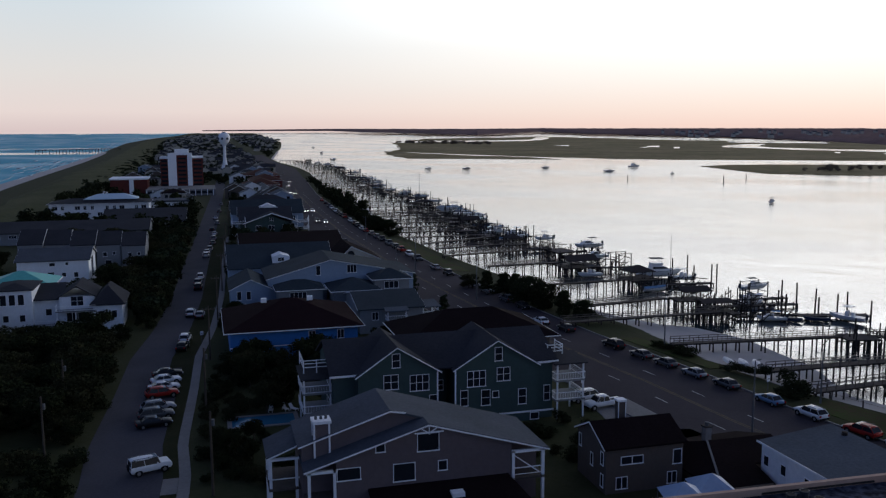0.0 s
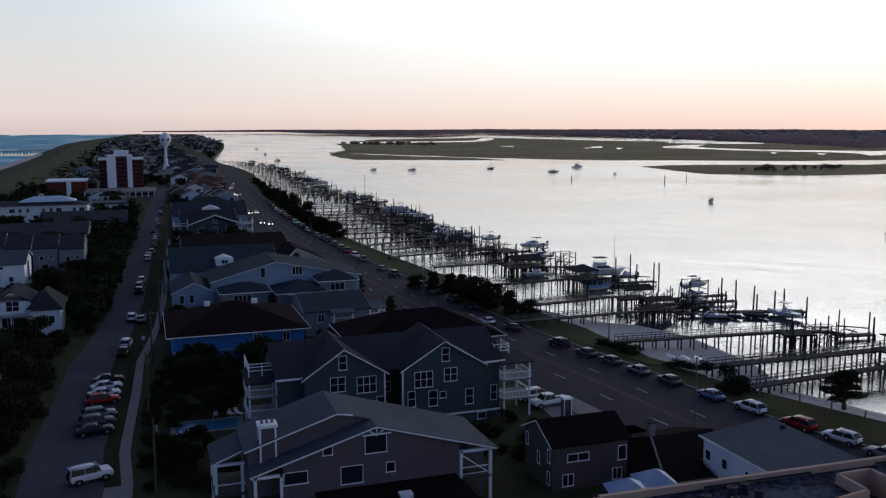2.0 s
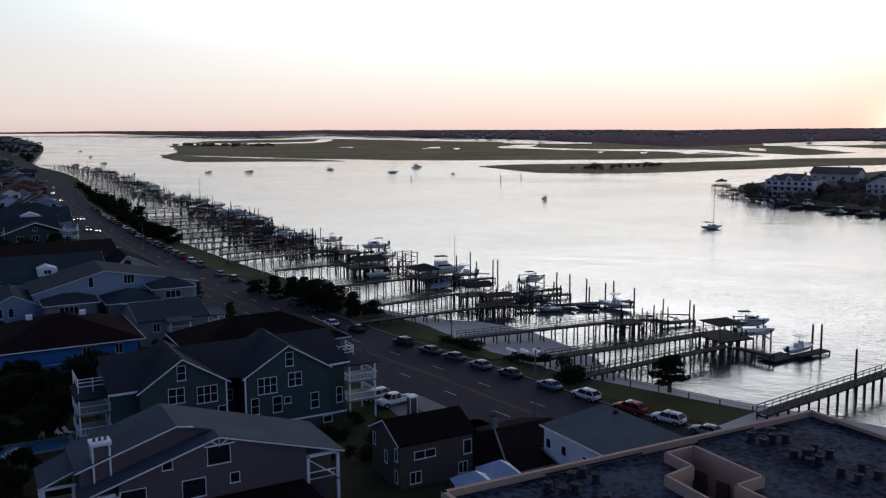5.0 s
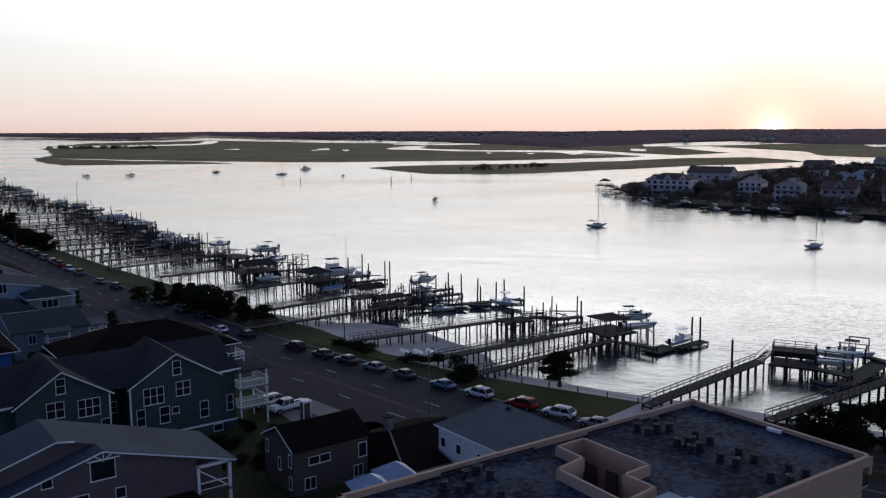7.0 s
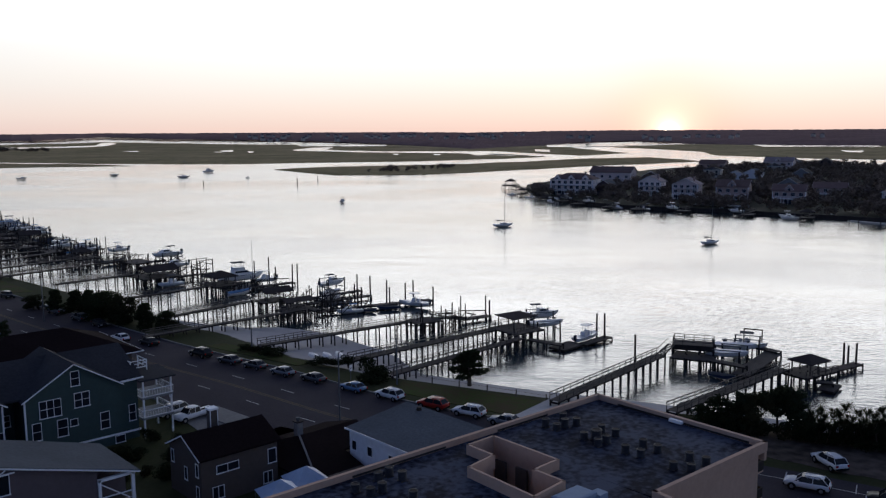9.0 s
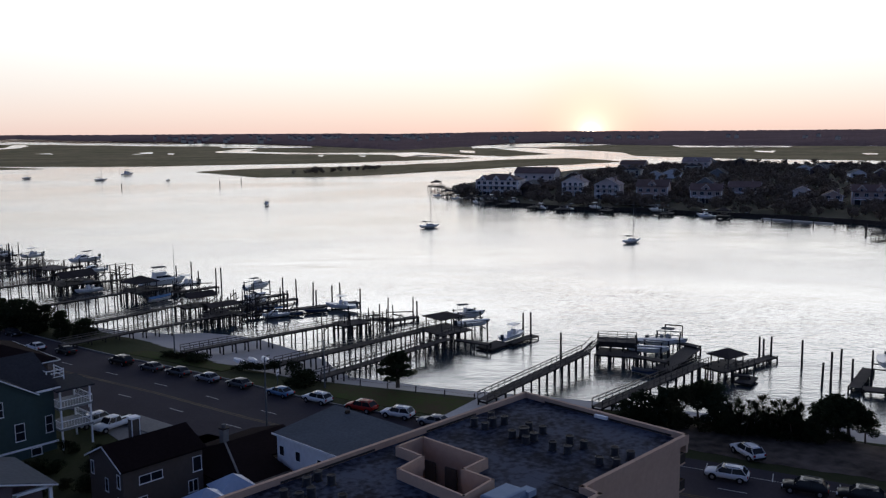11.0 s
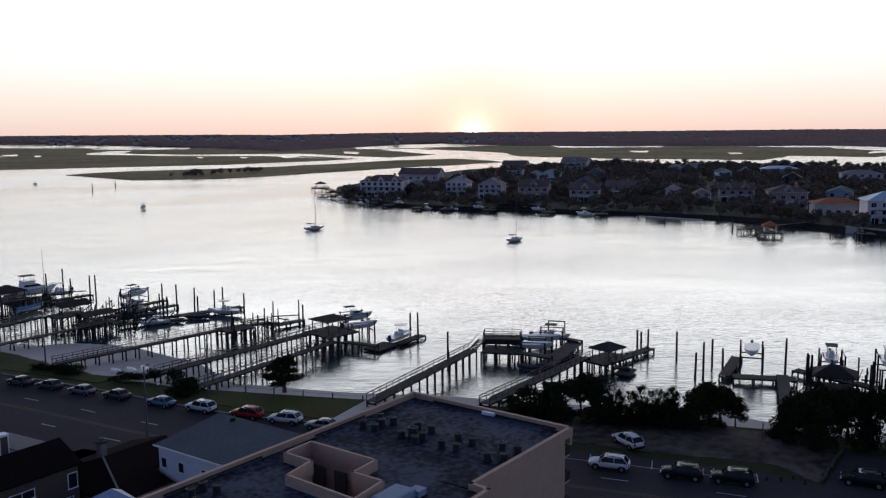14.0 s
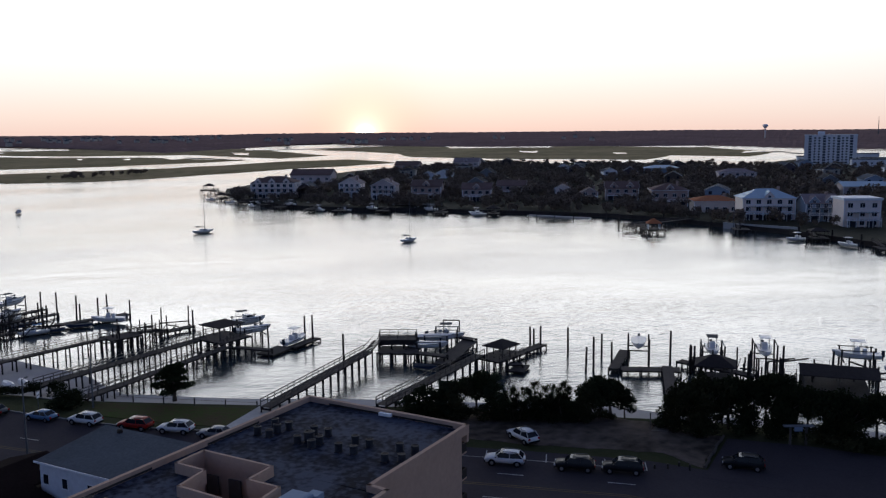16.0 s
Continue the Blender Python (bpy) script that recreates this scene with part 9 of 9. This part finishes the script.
def shore_clutter():
    """Boardwalk, sea wall, lifts and beached boats along the peninsula."""
    b = thing("boardwalk", "long white-railed boardwalk along the bulkhead", "boardwalk", 405, 230, 0)
    walkway(b, (400, 244), (404, 214), 2.4, 2.1, rail=True, step=4)
    part("white_rail", Form().box(-.06, -15.5, 2.9, .06, 15.5, 3.05).box(-.06, -15.5, 2.4, .06, 15.5, 2.5), WHITE, b).matrix_basis = pose(-4.4, -1.0, 0, 0, 0, 7.6)
    wall = Form().beam((370.5, 65, 1.2), (364, 36, 1.2), .6, 2.4)
    setting("sea_wall", wall, PALE, "pale concrete sea wall below the white houses", "wall")
    setting("beach_strip", Form().prism([(389, 128), (392, 160), (389.4, 160), (386.6, 128)], -.3, .5), SAND, "narrow sandy strip under the bulkhead", "beach")
    pole = thing("lamp_post", "tall dock lamp post by the sea wall", "lamp post", 365.5, 60.2, 0)
    part("pole", Form().cyl((0, 0, -1), (0, 0, 11), .14, .09, 8), METAL, pole)
    part("lamp_head", Form().box(-.5, -.2, 10.9, .5, .2, 11.1), METAL, pole)
    for k, (x, y, z, rot, kind) in enumerate(((391, 320, 1.6, 100, "console"), (388, 303, .2, 80, "cabin"), (382, 297, 1.4, 95, "console"), (374, 256, .2, 100, "cabin"), (377, 241, 1.6, 85, "console"), (382, 209, 1.5, 90, "cabin"), (328, 16, .2, 60, "console"),
                                              (386, 186, .2, 95, "console"), (371, 270, .2, 80, "console"), (396, 331, .2, 60, "cabin"))):
        if z > 1:
            d = thing("boat_lift", "timber boat lift below the waterfront houses", "boat lift", x, y, 0, 0, "peninsula boat lifts")
            boat_lift(d, x, y, 8, 3.4, rot, z + 2.4, z)
        boat(kind, x, y, z, rot)
    for x, y, w in ((402, 300, 9), (396, 268, 8), (398, 226, 10), (402, 172, 8), (398, 140, 10), (380, 66, 9), (408, 325, 8)):
        st = thing("steps", "pale timber steps from the lawn to the dock", "steps", x, y, 1.2, -70, "shore steps")
        for k in range(5):
            part("step", Form().box(-w * .12, -k * .5, -k * .2 + .3, w * .12, -k * .5 + .45, -k * .2 + .4), WHITE, st)


def red_gazebo():
    p = thing("gazebo_dock", "timber dock with a small orange-roofed gazebo", "dock", 390, 100, 0, 0, "peninsula docks")
    walkway(p, (387, 81.6), (346, 99.4), 2.4, 1.9, rail=True, step=4)
    walkway(p, (342, 88), (353, 95.6), 2.0, 1.9, rail=True, step=4)
    platform(p, GAZ[0] - 4.5, GAZ[1] - 3.5, GAZ[0] + 4.5, GAZ[1] + 3.5, 2.0, -70, step=3)
    local = p.matrix_basis.inverted() @ pose(GAZ[0], GAZ[1], 0, 0, 0, -70)
    for sx in (-2.2, 2.2):
        for sy in (-2.2, 2.2):
            part("post", Form().box(sx - .12, sy - .12, 2.0, sx + .12, sy + .12, 4.4), WHITE, p).matrix_basis = local
    part("roof", hip_roof(Form(), -2.4, 2.4, -2.4, 2.4, 4.4, 6.2), PEN[ROOF_ORANGE], p, "orange hipped gazebo roof").matrix_basis = local


GAZ = (341.0, 86.5)
red_gazebo()
shore_clutter()
for b in BOATS.values():
    for o in (*b.children_recursive, b):
        bpy.data.objects.remove(o)


def pavilion_far():
    p = thing("pavilion", "small roofed pavilion on piles in the bay", "pavilion", 455, 424, 0)
    walkway(p, (430, 382), (452, 418), 1.8, 2.2, rail=True, step=5)
    platform(p, 449, 418, 461, 428, 2.3, 30, step=4, rail="SNWE")
    shelter(p, 455, 423, 8, 6, 2.3, 3.0, 1.8, 30)


pavilion_far()


def high_rise():
    th = thing("apartment_tower", "white high-rise apartment block with balcony bays", "apartment block", 1029, 72, 1.5)
    w, d, h = 52.0, 18.0, 31.0
    part("wall", Form().box(-w / 2, 0, 0, w / 2, d, h), SIDE_WHITE, th)
    part("penthouse", Form().box(-13, 4, h, -6, 12, h + 4), SIDE_WHITE, th)
    part("roof_edge", Form().box(-w / 2 - .4, -.5, h - .2, w / 2 + .4, d + .4, h + .6), WHITE, th)
    # the wall has no recesses: dark strips give the shade behind the balconies
    for c in (-20.5, -6.2, 7.8, 20.4):
        part("balcony_recess", Form().box(c - 1.5, -.12, .5, c + 1.5, .05, h - .4), COVER, th, "flat dark strip for the shade of a balcony recess")
        for k in range(10):
            part("balcony", Form().box(c - 1.5, -.9, 2.4 + k * 2.9, c + 1.5, 0, 3.2 + k * 2.9), SIDE_WHITE, th)
    for c in (-15.6, -11.2, -1.5, 3.2, 12.0, 15.9):
        for k in range(10):
            part("window", Form().box(c - .95, -.1, 1.2 + k * 2.9, c + .95, .05, 2.7 + k * 2.9), GLASS, th)
    th.matrix_basis = pose(1029, 72, 1.5, 0, 0, -85)


high_rise()
for x, y, w, h in ((1060, 40, 30, 12), (1010, 20, 40, 9), (1080, 100, 20, 8), (960, 30, 34, 9)):
    moved(box_house("pale low commercial block on the far shore", -w / 2, w / 2, 0, 16, h, h + .6, SIDE_WHITE, ROOF_GREY, "flat", south=tuple((-w / 2 + 3 + 5 * i, h * .6, 2, 1.6, 1) for i in range(int(w / 5)))), x, y, -80)


def far_water_tower(x, y, h, s):
    th = thing("water_tower", "distant mushroom-shaped water tower above the woods", "water tower", x, y, 15)
    part("tank", Form().lathe([(2.2, 0), (2.0, h - 9), (5.5, h - 5), (8.5, h - 2), (8.6, h), (6, h + 2.2), (.3, h + 3)], 20), WHITE, th, smooth=True)
    th.scale = (s, s, 1)


far_water_tower(2440, 330, 33, .85)
moved(thing("radio_mast", "thin distant radio mast above the woods", "mast", 0, 0, 20), 2700, 70, 0)
part("mast", Form().cyl((0, 0, 0), (0, 0, 48), 1.2, .6, 6), METAL, scene.objects["radio_mast"])

# ---- houses and clumps along the mainland shore ----
_rnd = random.Random(35)



def mainland_houses():
    walls, roofs = Form(), Form()
    for i in range(80):
        az = radians(_rnd.choice((31, 33, 36, 38.5, 40, 44, 46, 52, 57, 60, 66, 71)) + _rnd.gauss(0, 1.1))
        r = _rnd.uniform(2500, 3300) if math.degrees(az) < 50 else _rnd.uniform(2250, 2700)
        x, y, z = r * math.sin(az), r * math.cos(az), 15 + (r - 2200) * .012
        w, d, h = _rnd.uniform(6, 16), 10, _rnd.uniform(1.5, 5)
        gable_walls(walls, x - w / 2, x + w / 2, y - d / 2, y + d / 2, z - 6, z + h, z + h + 3, along="x")
        gable_roof(roofs, x - w / 2, x + w / 2, y - d / 2, y + d / 2, z + h, z + h + 3, along="x")
    setting("far_house_walls", walls, SIDE_CREAM, "pale distant houses along the wooded mainland", "houses", kind="stuff")
    setting("far_house_roofs", roofs, ROOF_GREY, "grey roofs of distant mainland houses", "roofs", kind="stuff")


mainland_houses()
for o in HOUSES:
    for c in (*o.children_recursive, o):
        bpy.data.objects.remove(c)


def marsh_clumps():
    """Cedar hummocks and the bright pools on the marsh."""
    rnd = random.Random(36)
    for i in range(26):
        x, y = 590 + rnd.uniform(-50, 60), 690 + rnd.uniform(-12, 16)
        HAZY_WOODS.add(x, y, rnd.uniform(3, 7), .4, 1.4)
    for i in range(34):
        t = rnd.random()
        HAZY_WOODS.add(500 + 160 * t + rnd.uniform(-25, 25), 2250 - 250 * t + rnd.uniform(-50, 50), rnd.uniform(7, 12), 2.5, 1.8)


marsh_clumps()
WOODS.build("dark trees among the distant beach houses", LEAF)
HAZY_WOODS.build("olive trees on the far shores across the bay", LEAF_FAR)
for ob in list(KINDS.values()):
    for c in (*ob.children_recursive, ob):
        bpy.data.objects.remove(c)
